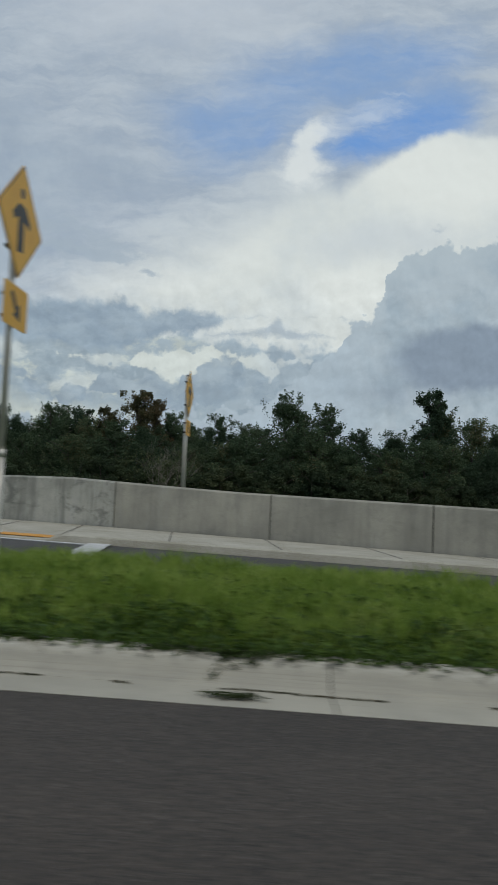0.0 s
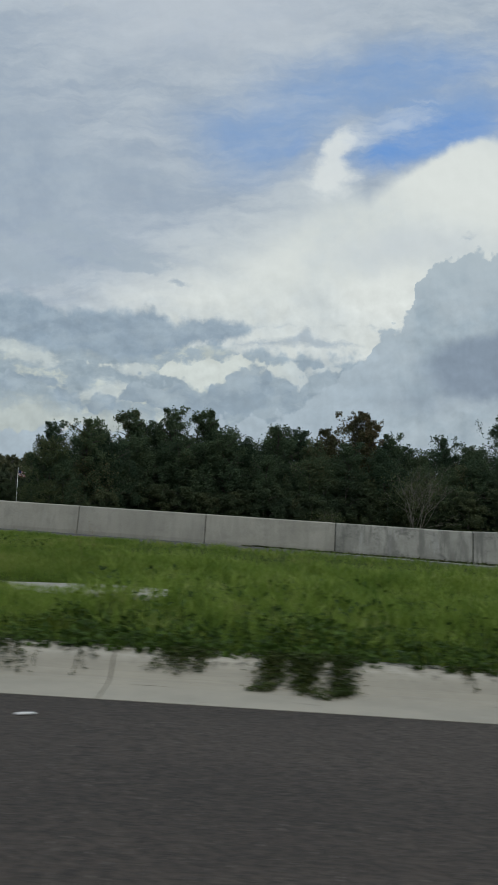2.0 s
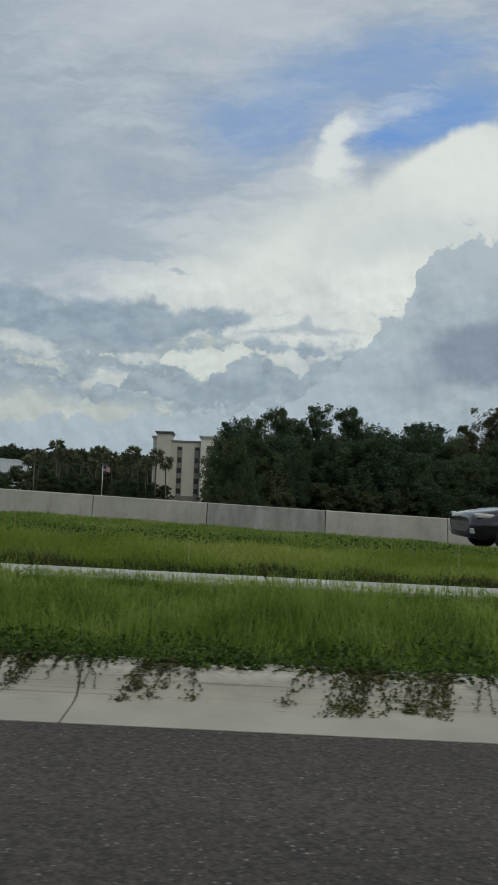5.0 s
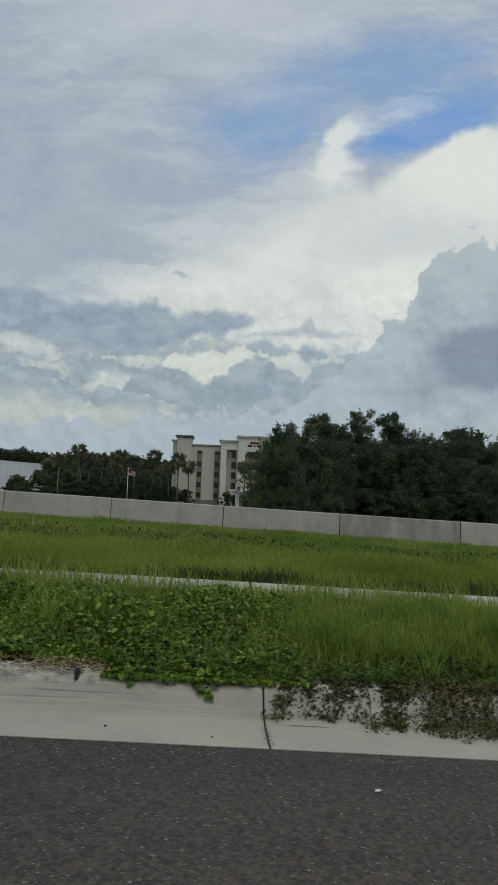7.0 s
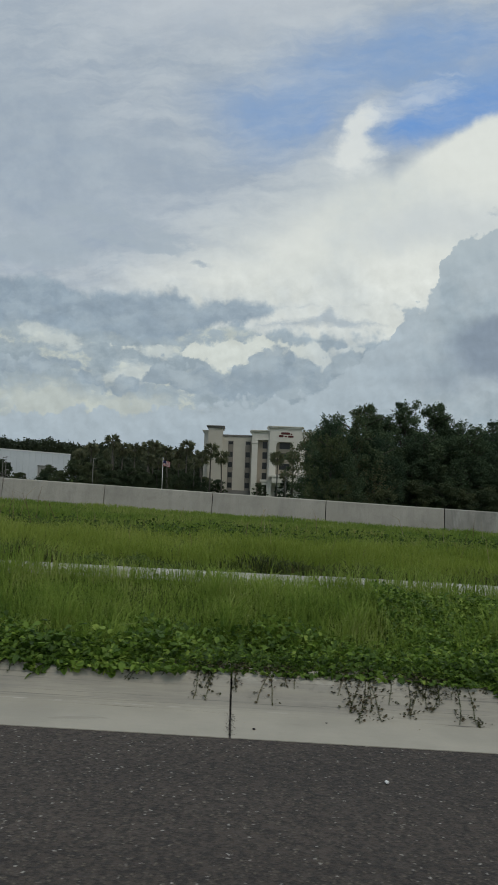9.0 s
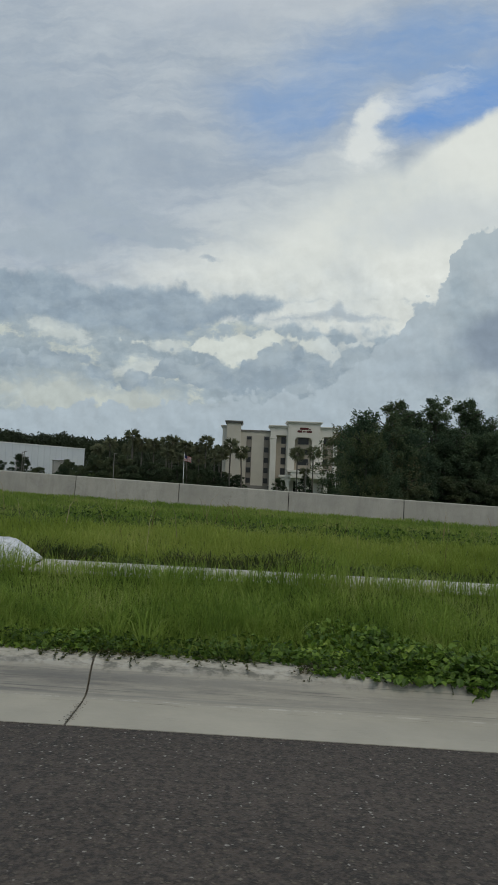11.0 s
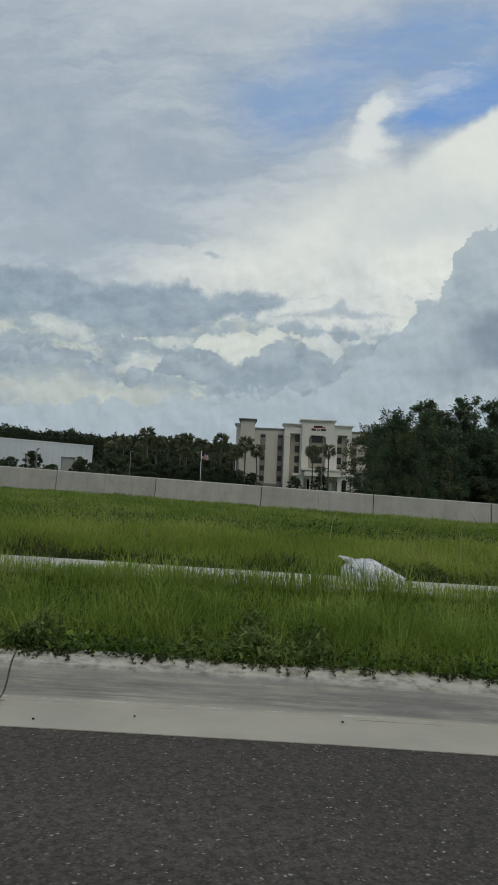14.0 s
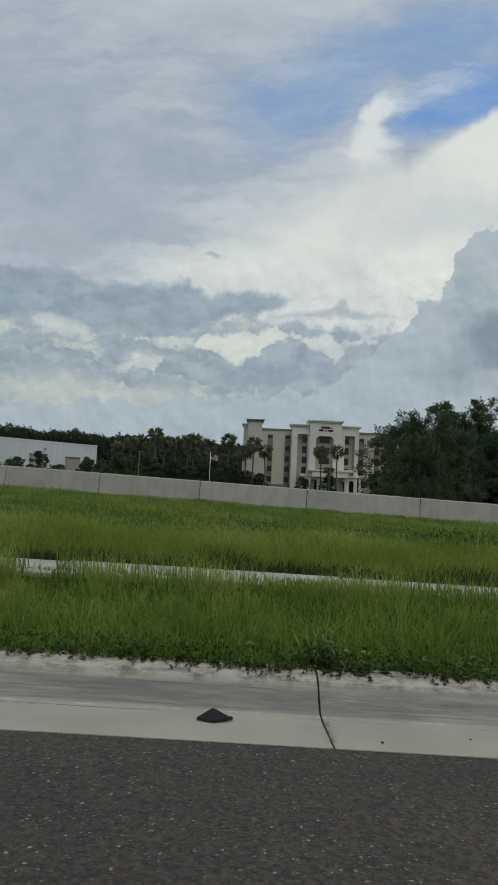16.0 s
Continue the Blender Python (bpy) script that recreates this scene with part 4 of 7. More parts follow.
sheet_mesh("joint_filler", bx, [(wall_y(bx) + 0.25, lift(bx) - 0.3), (wall_y(bx) + 0.25, lift(bx) + wall_top(bx) - 0.03), (wall_y(bx) + 0.32, lift(bx) + wall_top(bx) - 0.03), (wall_y(bx) + 0.32, lift(bx) - 0.3)], JOINT, smooth=False).parent = barrier

# ---------------------------------------------------------------- far pavement, crossing and road paint
pav_x = np.concatenate([np.linspace(43.4, 47.5, 28), np.linspace(48, 66, 30)])


def pavement_y(x):
    return 13.0 - 0.23 * (x - 45.0) - 0.004 * np.clip(x - 52, 0, 30) ** 2


pin = np.clip((pav_x - 43.5) / 0.8, 0, 1) ** 0.5
py0 = pavement_y(pav_x) * pin + (wall_y(pav_x) - 0.5) * (1 - pin)
low = np.clip(np.minimum(pav_x - 44.85, 46.6 - pav_x) / 0.35, 0, 1) * 0.11
pavement = tagged(sheet_mesh("pavement", pav_x, [(py0, lift(pav_x) - 0.05), (py0 + 0.03, lift(pav_x) + 0.12 - low), (py0 + 0.07, lift(pav_x) + 0.145 - low), (py0 + 1.0, lift(pav_x) + 0.15 - low * 0.8), (wall_y(pav_x) - 0.01, lift(pav_x) + 0.15)], PAVEMENT, smooth=False),
                  "pale concrete pavement between ramp and wall", "pavement", kind="structure")
pad_w = np.linspace(0, 1, 12)
pad_rows = []
for y, z in ((5.0, 0.13), (5.6, 0.12), (6.6, 0.06), (7.9, 0.03), (8.25, 0.028), (8.30, -0.03)):
    pad_rows.append((43.62 + 0.10 * (y - 5.0), 45.15 + 0.20 * (y - 5.0), y, z))
pad_v = [(x0 + (x1 - x0) * w, y + (0.10 * math.sin(w * 21) if y < 5.1 else 0.0), float(lift(x0 + (x1 - x0) * w)) + z) for x0, x1, y, z in pad_rows for w in pad_w]
pad_q = [(i * 12 + j, i * 12 + j + 1, i * 12 + j + 13, i * 12 + j + 12) for i in range(len(pad_rows) - 1) for j in range(11)]
crossing_pad = tagged(new("crossing_pad", mesh_from("crossing_pad", pad_v, quads=pad_q, mats=[SLAB])), "concrete crossing pad cut through the grassy median", "pavement", kind="structure")


def flat_patch(name, x0, x1, y0, y1, mat, label, category, up=0.006, n=6, kind="structure"):
    """A thin flat layer on the road plane between two plan lines."""
    xs = np.linspace(x0, x1, n)
    a, b = (y0(xs) if callable(y0) else np.full(n, y0)), (y1(xs) if callable(y1) else np.full(n, y1))
    za, zb = lift(xs) + up + ramp_z(xs, np.maximum(a, ramp_y(xs))), lift(xs) + up + ramp_z(xs, np.maximum(b, ramp_y(xs)))
    return tagged(sheet_mesh(name, xs, [(a, za - 0.012), (a, za), (b, zb), (b, zb - 0.012)], mat, smooth=False), label, category, kind=kind)


flat_patch("tactile_pad", 44.25, 45.55, lambda x: 7.42 - 0.30 * (x - 44.25), lambda x: 7.98 - 0.30 * (x - 44.25), TACTILE, "orange tactile paving at the crossing", "tactile paving", 0.055)
flat_patch("tactile_pad", 45.0, 46.3, lambda x: 13.12 - 0.23 * (x - 45), lambda x: 13.72 - 0.23 * (x - 45), TACTILE, "orange tactile paving on the far pavement", "tactile paving", 0.06)
flat_patch("road_line", 43.4, 46.7, lambda x: 8.95 - 0.26 * (x - 44.5), lambda x: 9.42 - 0.26 * (x - 44.5), PAINT_LINE, "wide white painted crossing line", "road marking")
flat_patch("road_line", 43.9, 47.3, lambda x: 12.85 - 0.25 * (x - 44.4), lambda x: 13.02 - 0.25 * (x - 44.4), PAINT_LINE, "white painted crossing line", "road marking")
for bar_x in (43.72, 47.0):
    bar_v = [(bar_x + dx_bar, y, float(lift(bar_x)) + z) for dx_bar, y in ((0.0, 9.3), (0.46, 9.3), (0.56, 12.9), (0.10, 12.9)) for z in (0.008,)]
    tagged(new("crossing_bar", mesh_from("crossing_bar", bar_v, quads=[(0, 1, 2, 3)], mats=[PAINT_LINE])), "wide white painted bar across the ramp", "road marking", kind="structure")
flat_patch("road_line", 14.0, 43.4, lambda x: wall_y(x) - 1.45, lambda x: wall_y(x) - 1.30, PAINT_LINE, "long white edge line beside the barrier", "road marking", n=60)
dash_rng = random.Random(3)
dx = 27.5
while dx < 43.0:
    ln = dash_rng.uniform(0.5, 1.3)
    off = dash_rng.choice((2.9, 3.0, 3.1, 4.6))
    flat_patch("road_dash", dx, dx + ln, lambda x, o=off: wall_y(x) - o, lambda x, o=off: wall_y(x) - o + 0.11, PAINT_LINE, "short worn white road dash", "road marking", n=4)["group"] = "worn dashes on the ramp"
    dx += ln + dash_rng.uniform(0.6, 1.6)

for jx_ in (43.98, 44.9, 46.45, 48.65, 50.8, 53.0, 55.2):
    xs = np.array([jx_, jx_ + 0.012, jx_ + 0.026])
    ja, jb = pavement_y(xs) + 0.12, wall_y(xs) - 0.05
    dip = np.clip(np.minimum(xs - 44.85, 46.6 - xs) / 0.35, 0, 1) * 0.11
    tagged(sheet_mesh("pavement_joint", xs, [(ja, lift(xs) + 0.153 - dip), (ja + 0.9, lift(xs) + 0.156 - dip * 0.8), (jb, lift(xs) + 0.156)], JOINT, smooth=False), "dirt-filled joint across the concrete pavement", "pavement joint", kind="structure")

# ---------------------------------------------------------------- grass
rng = np.random.default_rng(7)


def blades(x, y, z, height, width, lean, name, mat, label):
    """Grass as single bent blades, each standing at its own spot."""
    n = len(x)
    a, b = rng.uniform(0, 2 * math.pi, n), rng.uniform(0, 2 * math.pi, n)
    side = np.stack([np.cos(a), np.sin(a), np.zeros(n)], 1) * (width / 2)[:, None]
    out = np.stack([np.cos(b), np.sin(b), np.zeros(n)], 1) * (lean * height)[:, None]
    base = np.stack([x, y, z], 1)
    up = np.stack([np.zeros(n), np.zeros(n), height], 1)
    mid, tip = base + up * 0.55 + out * 0.32, base + up * (1 - 0.35 * lean)[:, None] + out
    v = np.stack([base - side, base + side, mid - side * 0.8, mid + side * 0.8, tip], 1).reshape(-1, 3)
    i = np.arange(n)[:, None] * 5
    me = mesh_from(name, v, tris=i + np.array([[2, 3, 4]]), quads=i + np.array([[0, 1, 3, 2]]), mats=[mat])
    return tagged(new(name, me), label, "grass", kind="stuff")


def spots(x0, x1, lo, hi, density, clump=0.0):
    """Random spots between two plan lines, thinned into tufts."""
    xs = np.linspace(x0, x1, 50)
    area = float(np.mean(np.maximum(hi(xs) - lo(xs), 0)) * (x1 - x0))
    n = int(area * density)
    x = rng.uniform(x0, x1, n)
    a, b = lo(x), hi(x)
    y = a + (b - a) * rng.uniform(0, 1, n)
    if clump:
        t = rng.uniform(0, 1, n)
        k = rng.integers(0, max(n // 25, 1), n)
        cxs, cys = rng.uniform(x0, x1, max(n // 25, 1)), rng.uniform(0, 1, max(n // 25, 1))
        join = t < clump
        x = np.where(join, cxs[k] + rng.normal(0, 0.05, n), x)
        a, b = lo(x), hi(x)
        y = np.where(join, a + (b - a) * cys[k] + rng.normal(0, 0.05, n), a + (b - a) * rng.uniform(0, 1, n))
    ok = (b - a > 0.05) & (y > a) & (y < b)
    return x[ok], y[ok]


def wave(x, y, s, ph=0.0):
    """A slow uneven swell over the plan, -1 to 1."""
    return (np.sin(x * s + ph) * np.cos(y * s * 1.3 + 1.7 * ph) + np.sin(x * s * 2.3 + y * s * 1.1 + 2.1 * ph) * 0.6) / 1.6


def in_pad(x, y):
    return ((x > 43.66 + 0.10 * (y - 5.0)) & (x < 45.10 + 0.20 * (y - 5.0)) & (y > 5.25 + 0.12 * np.sin(x * 11) + 0.08 * np.sin(x * 29))) | ((x > 23.2) & (x < 25.5) & (y > 6.40 + 0.10 * np.sin(x * 9) + 0.06 * np.sin(x * 23)) & (y < 7.42 + 0.1 * np.sin(x * 7)))


def sow(name, x0, x1, lo, hi, density, h0, h1, w, mat, label, clump=0.5, lean=(0.1, 0.9)):
    x, y = spots(x0, x1, lo, hi, density, clump)
    on_strip = (x < 21.6) & (y > strip_y(x) - np.where(x > 9.5, 0.36, 0.38) + 0.10 * wave(x, x * 0.7, 7.0, 0.3)) & (y < strip_y(x) - 0.02) & (rng.uniform(0, 1, len(x)) > 0.035)
    on_strip |= (x >= 21.6) & (x < 27.6) & (y > strip_y(x) - 0.15 + 0.10 * wave(x, x * 0.7, 5.0, 0.3)) & (y < strip_y(x) - 0.02) & (rng.uniform(0, 1, len(x)) > 0.12)
    keep = ~in_pad(x, y) & ~on_strip & ~((x > 7.6) & (x < 9.3) & (y < strip_y(x) - 0.9) & (rng.uniform(0, 1, len(x)) < 0.6))
    x, y = x[keep], y[keep]
    n = len(x)
    o = y - kerb_y(x)
    h = rng.uniform(h0, h1, n) * (0.85 + 0.3 * wave(x, y, 1.9)) * np.clip(0.45 + (o - 0.6) * 0.9, 0.45, 1.0)
    h *= np.where((x < 27) & (y < strip_y(x)), np.clip(0.38 + (strip_y(x) - 0.48 - y) * 0.62, 0.34, 1.0), 1.0)
    h *= np.where((x > 43.0) & (x < 45.7) & (y < 5.6), np.clip(1.15 - (y - 3.0) * 0.2, 0.6, 1.0), 1.0)
    return blades(x, y, lift(x) + np.where((x < 21.6) & (np.abs(y - strip_y(x) + 0.24) < 0.24), 0.37, median_z(x, y)) - 0.015, h, rng.uniform(0.6, 1.3, n) * w, rng.uniform(*lean, n), name, mat, label)


front = lambda x: kerb_y(x) + 0.66
behind_strip = lambda x: strip_y(x) + 0.22 * (x < 22.8)
sow("short_grass", -4.5, 14.5, front, lambda x: strip_y(x) - 0.3, 1900, 0.05, 0.15, 0.006, SHADED_UNDER_GRASS, "short dense grass coloured dark for the shade under the tall blades", 0.3)
sow("tall_grass", -4.5, 14.5, front, lambda x: strip_y(x) - 0.25, 3400, 0.12, 0.33, 0.0045, GRASS, "tall uncut green roadside grass in the median")
sow("tall_grass", -4.5, 4.6, front, lambda x: kerb_y(x) + 1.3, 1500, 0.22, 0.42, 0.0045, GRASS, "tall uncut green grass behind the kerb", 0.8, (0.2, 1.0))
sow("tall_grass", 14.5, 27.0, front, lambda x: strip_y(x) - 0.25, 1800, 0.11, 0.29, 0.007, GRASS, "tall uncut green roadside grass in the median")
sow("tall_grass", 27.0, 60.0, front, lambda x: np.minimum(ramp_y(x) - 0.2, kerb_y(x) + 5.0), 850, 0.09, 0.30, 0.011, GRASS, "green roadside grass on the narrow median", 0.8)
ex, ey = spots(-7.0, 22.6, lambda x: strip_y(x) - 0.62, lambda x: strip_y(x) - 0.40, 420, 0.55)
blades(ex, ey, lift(ex) + 0.345, rng.uniform(0.07, 0.24, len(ex)) * (0.75 + 0.35 * wave(ex, ey, 3.3, 0.9)), rng.uniform(0.003, 0.006, len(ex)), rng.uniform(0.1, 0.7, len(ex)), "edge_grass", GRASS, "thin grass blades along the concrete strip")
tuft_x, tuft_y = spots(-7.0, 22.2, lambda x: strip_y(x) - 0.66, lambda x: strip_y(x) - 0.38, 2500, 0.45)
tuft_on = (wave(tuft_x, tuft_y * 0.2, 2.9, 2.1) > -0.55) & ((tuft_x < 11) | (rng.uniform(0, 1, len(tuft_x)) < 0.3))
tuft_x, tuft_y = tuft_x[tuft_on], tuft_y[tuft_on]
blades(tuft_x, tuft_y, lift(tuft_x) + 0.35, rng.uniform(0.06, 0.25, len(tuft_x)) * (1.0 + 0.5 * wave(tuft_x, tuft_y * 0.2, 2.1, 0.4)) * np.where(tuft_x > 11, 0.75, 1.0), rng.uniform(0.003, 0.006, len(tuft_x)) * np.where(tuft_x > 12, 1.4, 1.0), rng.uniform(0.05, 0.6, len(tuft_x)), "edge_tufts", GRASS, "thin upright grass fringe in front of the concrete strip")
sow("meadow_grass", 22.4, 27.6, behind_strip, lambda x: strip_y(x) + 2.3, 1300, 0.09, 0.21, 0.008, VERGE, "green tufted grass round a pole footing", 0.6)
sow("meadow_grass", -7.0, 22.8, behind_strip, lambda x: strip_y(x) + 2.3, 1500, 0.10, 0.23, 0.007, MOWN, "yellowish green grass behind the concrete strip", 0.4)
sow("verge_grass", -14.0, 27.0, lambda x: strip_y(x) + 2.0, lambda x: ramp_y(x) - 0.05, 620, 0.05, 0.12, 0.013, VERGE, "short green verge grass sloping to the ramp", 0.4)
sow("verge_grass", 27.0, 44.0, lambda x: kerb_y(x) + 4.4, lambda x: ramp_y(x) - 0.1, 300, 0.07, 0.16, 0.012, VERGE, "short green verge grass sloping to the ramp", 0.4)


# ---------------------------------------------------------------- broad-leaved ground vine and creepers on the kerb
def leaves(at, size, name, mat, label, tilt=0.7, category="plant", slim=0.75):
    """Single folded leaves at the given spots."""
    n = len(at)
    yaw, pitch, roll = rng.uniform(0, 2 * math.pi, n), rng.normal(0.15, tilt, n), rng.normal(0, tilt * 0.6, n)
    f = np.stack([np.cos(yaw) * np.cos(pitch), np.sin(yaw) * np.cos(pitch), -np.sin(pitch)], 1)
    s = np.stack([-np.sin(yaw) * np.cos(roll), np.cos(yaw) * np.cos(roll), np.sin(roll)], 1)
    up = np.cross(f, s)
    L = size[:, None]
    base, tip = at - f * L * 0.46, at + f * L * 0.52 - up * L * 0.12
    sides = [at + f * L * a + s * L * slim * b + up * L * c for a, b, c in ((-0.24, -0.44, 0.10), (0.16, -0.42, 0.10), (0.16, 0.42, 0.10), (-0.24, 0.44, 0.10))]
    mid = at - up * L * 0.02
    v = np.stack([base, sides[0], sides[1], tip, sides[2], sides[3], mid], 1).reshape(-1, 3)
    i = np.arange(n)[:, None] * 7
    t = np.concatenate([i + np.array([[k, 6, (k + 1) % 6]]) for k in range(6)])
    return tagged(new(name, mesh_from(name, v, tris=t, mats=[mat])), label, category, kind="stuff")


def vine_patch(x0, x1, o0, o1, count, top, size, label, mat=None):
    x, u = rng.uniform(x0, x1, count), rng.uniform(0, 1, count)
    o = o0 + (o1 - o0) * u
    cover = 0.5 + 0.5 * wave(x, o, 2.6, 1.1)
    keep = (rng.uniform(0, 1, count) < 0.25 + cover) & ~((x > 7.95) & (x < 8.52) & (o < 0.84 - 0.1 * np.abs(np.sin(x * 9))))
    x, o = x[keep], o[keep]
    y = kerb_y(x) + o
    hgt = top * np.clip((o - 0.55) / 0.5, 0.08, 1.0) * (0.6 + 0.4 * wave(x, y, 3.1, 0.4))
    z = lift(x) + np.maximum(median_z(x, y), 0.14) + np.abs(hgt) * rng.uniform(0.15, 1.0, len(x)) ** 0.6
    return leaves(np.stack([x, y, z], 1), size * rng.uniform(0.6, 1.35, len(x)), "ground_vine", mat or VINE, label)


vine_patch(7.4, 9.6, 0.54, 2.0, 34000, 0.19, 0.031, "dense mat of bright green broad-leaved ground vine")
vine_patch(7.9, 9.3, 0.54, 1.6, 3600, 0.24, 0.041, "bright green broad-leaved vine heaped over the kerb")
vine_patch(4.6, 7.4, 0.56, 1.25, 7600, 0.18, 0.039, "bright green broad-leaved vine along the kerb")
vine_patch(4.9, 6.2, 0.50, 1.0, 2000, 0.20, 0.046, "bright green broad-leaved vine hanging over the kerb")
vine_patch(-4.5, 4.4, 0.67, 1.05, 3000, 0.13, 0.034, "dark leafy weeds at the foot of the grass", DARK_WEED)
vine_patch(9.5, 13.5, 0.60, 1.1, 4200, 0.12, 0.042, "low green vine along the kerb", DARK_WEED)
vine_patch(27.0, 56.0, 1.1, 3.6, 7000, 0.16, 0.055, "low dark weeds among the verge grass", DARK_WEED)
vine_patch(-4.5, 4.4, 0.68, 1.15, 900, 0.12, 0.045, "low broad-leaved weeds among the kerbside grass")
vine_patch(13.5, 27.0, 0.58, 1.25, 9000, 0.12, 0.042, "low dark weeds along the kerb", DARK_WEED)
# denser weeds past x 27 also stand in for shade low in the grass
vine_patch(27.0, 56.0, 0.58, 1.5, 26000, 0.17, 0.048, "low dark weeds along the kerb", DARK_WEED)
vine_patch(2.72, 3.42, 0.66, 0.92, 420, 0.16, 0.052, "clump of broad-leaved dark green weeds at the kerb")
vine_patch(4.0, 4.6, 0.66, 0.95, 260, 0.16, 0.05, "clump of broad-leaved dark green weeds at the kerb")
for wx0, wx1, wo0, wo1, n_weed, tall in ((1.10, 2.2, 0.66, 1.15, 2600, 0.20), (2.5, 3.4, 2.75, 3.1, 700, 0.10), (0.2, 0.6, 0.68, 1.0, 800, 0.2), (5.0, 6.0, 2.72, 3.0, 600, 0.11), (-1.9, -1.2, 0.68, 1.0, 1100, 0.2)):
    px_, po_ = rng.normal((wx0 + wx1) / 2, (wx1 - wx0) / 3.6, n_weed), wo0 + (wo1 - wo0) * rng.uniform(0, 1, n_weed)
    py_ = kerb_y(px_) + po_
    dome = np.clip(1.0 - ((px_ - (wx0 + wx1) / 2) / (wx1 - wx0) * 1.7) ** 2, 0.1, 1.0) * (0.7 + 0.3 * np.sin(px_ * 17.0))
    leaves(np.stack([px_, py_, lift(px_) + median_z(px_, py_) + tall * dome * rng.uniform(0.1, 1.0, n_weed) ** 0.7], 1), rng.uniform(0.025, 0.065, n_weed), "weed_clump", WEED_NARROW, "clump of dark narrow-leaved weeds in the grass", 0.75, slim=0.38)
vine_patch(42.2, 43.75, 2.9, 6.0, 2600, 0.22, 0.055, "tall clump of dark broad-leaved weeds", DARK_WEED)


def kerb_mats(patches, seed, label, mat=None, small=1.0, blur=1.0, slant=0.0):
    """Matted patches of creeper that cover the kerb's slope and lap into the gutter: from x, to x, inner edge, leaves per square metre."""
    r = np.random.default_rng(seed)
    at, stem_v, stem_q = [], [], []
    for x0, x1, o_end, dense in patches:
        wide = x1 - x0
        fingers = max(int(wide / 0.035), 2)
        root = np.sort(r.uniform(x0 + 0.02, x1 + 0.02, fingers))
        deep_ = (0.70 - o_end) * r.uniform(0.45, 1.0, fingers) * (0.85 + 0.15 * np.sin(root * 23))
        swing = r.normal(-slant, 0.03 + slant * 0.45, fingers)
        n = int(wide * (0.70 - o_end) * dense)
        k = r.integers(0, fingers, n)
        w = r.uniform(0, 1, n) ** 0.75
        x = root[k] + swing[k] * w + r.normal(0, (0.018 + 0.012 * (dense > 6000)) * blur, n)
        o = 0.70 - w * deep_[k]
        z = np.interp(o, [q[0] for q in PROFILE[1:-1]], [q[1] for q in PROFILE[1:-1]]) + r.uniform(0.003, 0.022 + 0.02 * (dense > 6000), n)
        at.append(np.stack([x, kerb_y(x) + o, lift(x) + z], 1))
        for j in range(fingers):
            steps = np.linspace(0, 1, 9)
            sx_f, so = root[j] + swing[j] * steps + np.sin(steps * 9 + j) * 0.008, 0.70 - steps * deep_[j]
            sz = np.interp(so, [q[0] for q in PROFILE[1:-1]], [q[1] for q in PROFILE[1:-1]]) + 0.005
            pts = np.stack([sx_f, kerb_y(sx_f) + so, lift(sx_f) + sz], 1)
            for p, q in zip(pts, pts[1:]):
                m = len(stem_v)
                stem_v += [p - (0.002, 0, 0), p + (0.002, 0, 0), q + (0.002, 0, 0), q - (0.002, 0, 0)]
                stem_q.append((m, m + 1, m + 2, m + 3))
    at = np.concatenate(at)
    ob = leaves(at, r.uniform(0.012, 0.030, len(at)) * small, "creeper_mat", mat or CREEPER, label, 0.6, slim=0.9)
    new("runner_stems", mesh_from("runner_stems", np.array(stem_v), quads=np.array(stem_q), mats=[CREEPER])).parent = ob


def creepers(x0, x1, bunches, reach, name, label, seed):
    """Thin runners that hang over the kerb's edge into the gutter, with small dark leaves."""
    r = np.random.default_rng(seed)
    prof_o, prof_z = np.array([p[0] for p in PROFILE[1:-1]]), np.array([p[1] for p in PROFILE[1:-1]])
    spots_, stems_v, stems_q = [], [], []
    for _ in range(bunches):
        bx, width, down = r.uniform(x0, x1), r.uniform(0.03, 0.22), r.uniform(0.2, 1.0) ** 1.3 * reach
        for _ in range(int(3 + width * 75 * (reach / 0.4))):
            x, o = bx + r.normal(0, width), 0.70
            end = 0.64 - down * r.uniform(0.3, 1.0)
            drift, prev = r.normal(0, 0.35), None
            while o > end:
                y = float(kerb_y(x)) + o
                z = float(lift(x)) + float(np.interp(o, prof_o, prof_z)) + 0.006 + abs(r.normal(0, 0.006))
                here = np.array([x, y, z])
                if prev is not None:
                    w = np.array([0.0022, 0, 0.0])
                    k = len(stems_v)
                    stems_v += [prev - w, prev + w, here + w, here - w]
                    stems_q.append((k, k + 1, k + 2, k + 3))
                for _ in range(r.integers(1, 3)):
                    spots_.append(here + r.normal(0, 0.009, 3) * np.array([1, 1, 0.3]))
                prev = here
                o -= r.uniform(0.012, 0.028)
                x += drift * 0.02 + r.normal(0, 0.006)
    at = np.array(spots_)
    ob = leaves(at, r.uniform(0.010, 0.024, len(at)), name, CREEPER, label, 0.5, slim=0.95)
    stems = new("runner_stems", mesh_from("runner_stems", np.array(stems_v), quads=np.array(stems_q), mats=[CREEPER]))
    stems.parent = ob
    return ob


creepers(-4.5, 4.3, 74, 0.10, "creeping_vine", "small dark creeper hanging over the kerb edge", 21)
kerb_rows = [(6.62, 6.84, 0.48, 2600), (6.98, 7.16, 0.28, 4200), (7.16, 7.28, 0.30, 2600), (7.36, 7.82, 0.30, 3600), (5.62, 5.68, 0.5, 4000), (5.9, 6.15, 0.46, 1800), (6.28, 6.5, 0.36, 3600), (6.52, 6.7, 0.44, 2600), (4.5, 4.65, 0.48, 3500)]
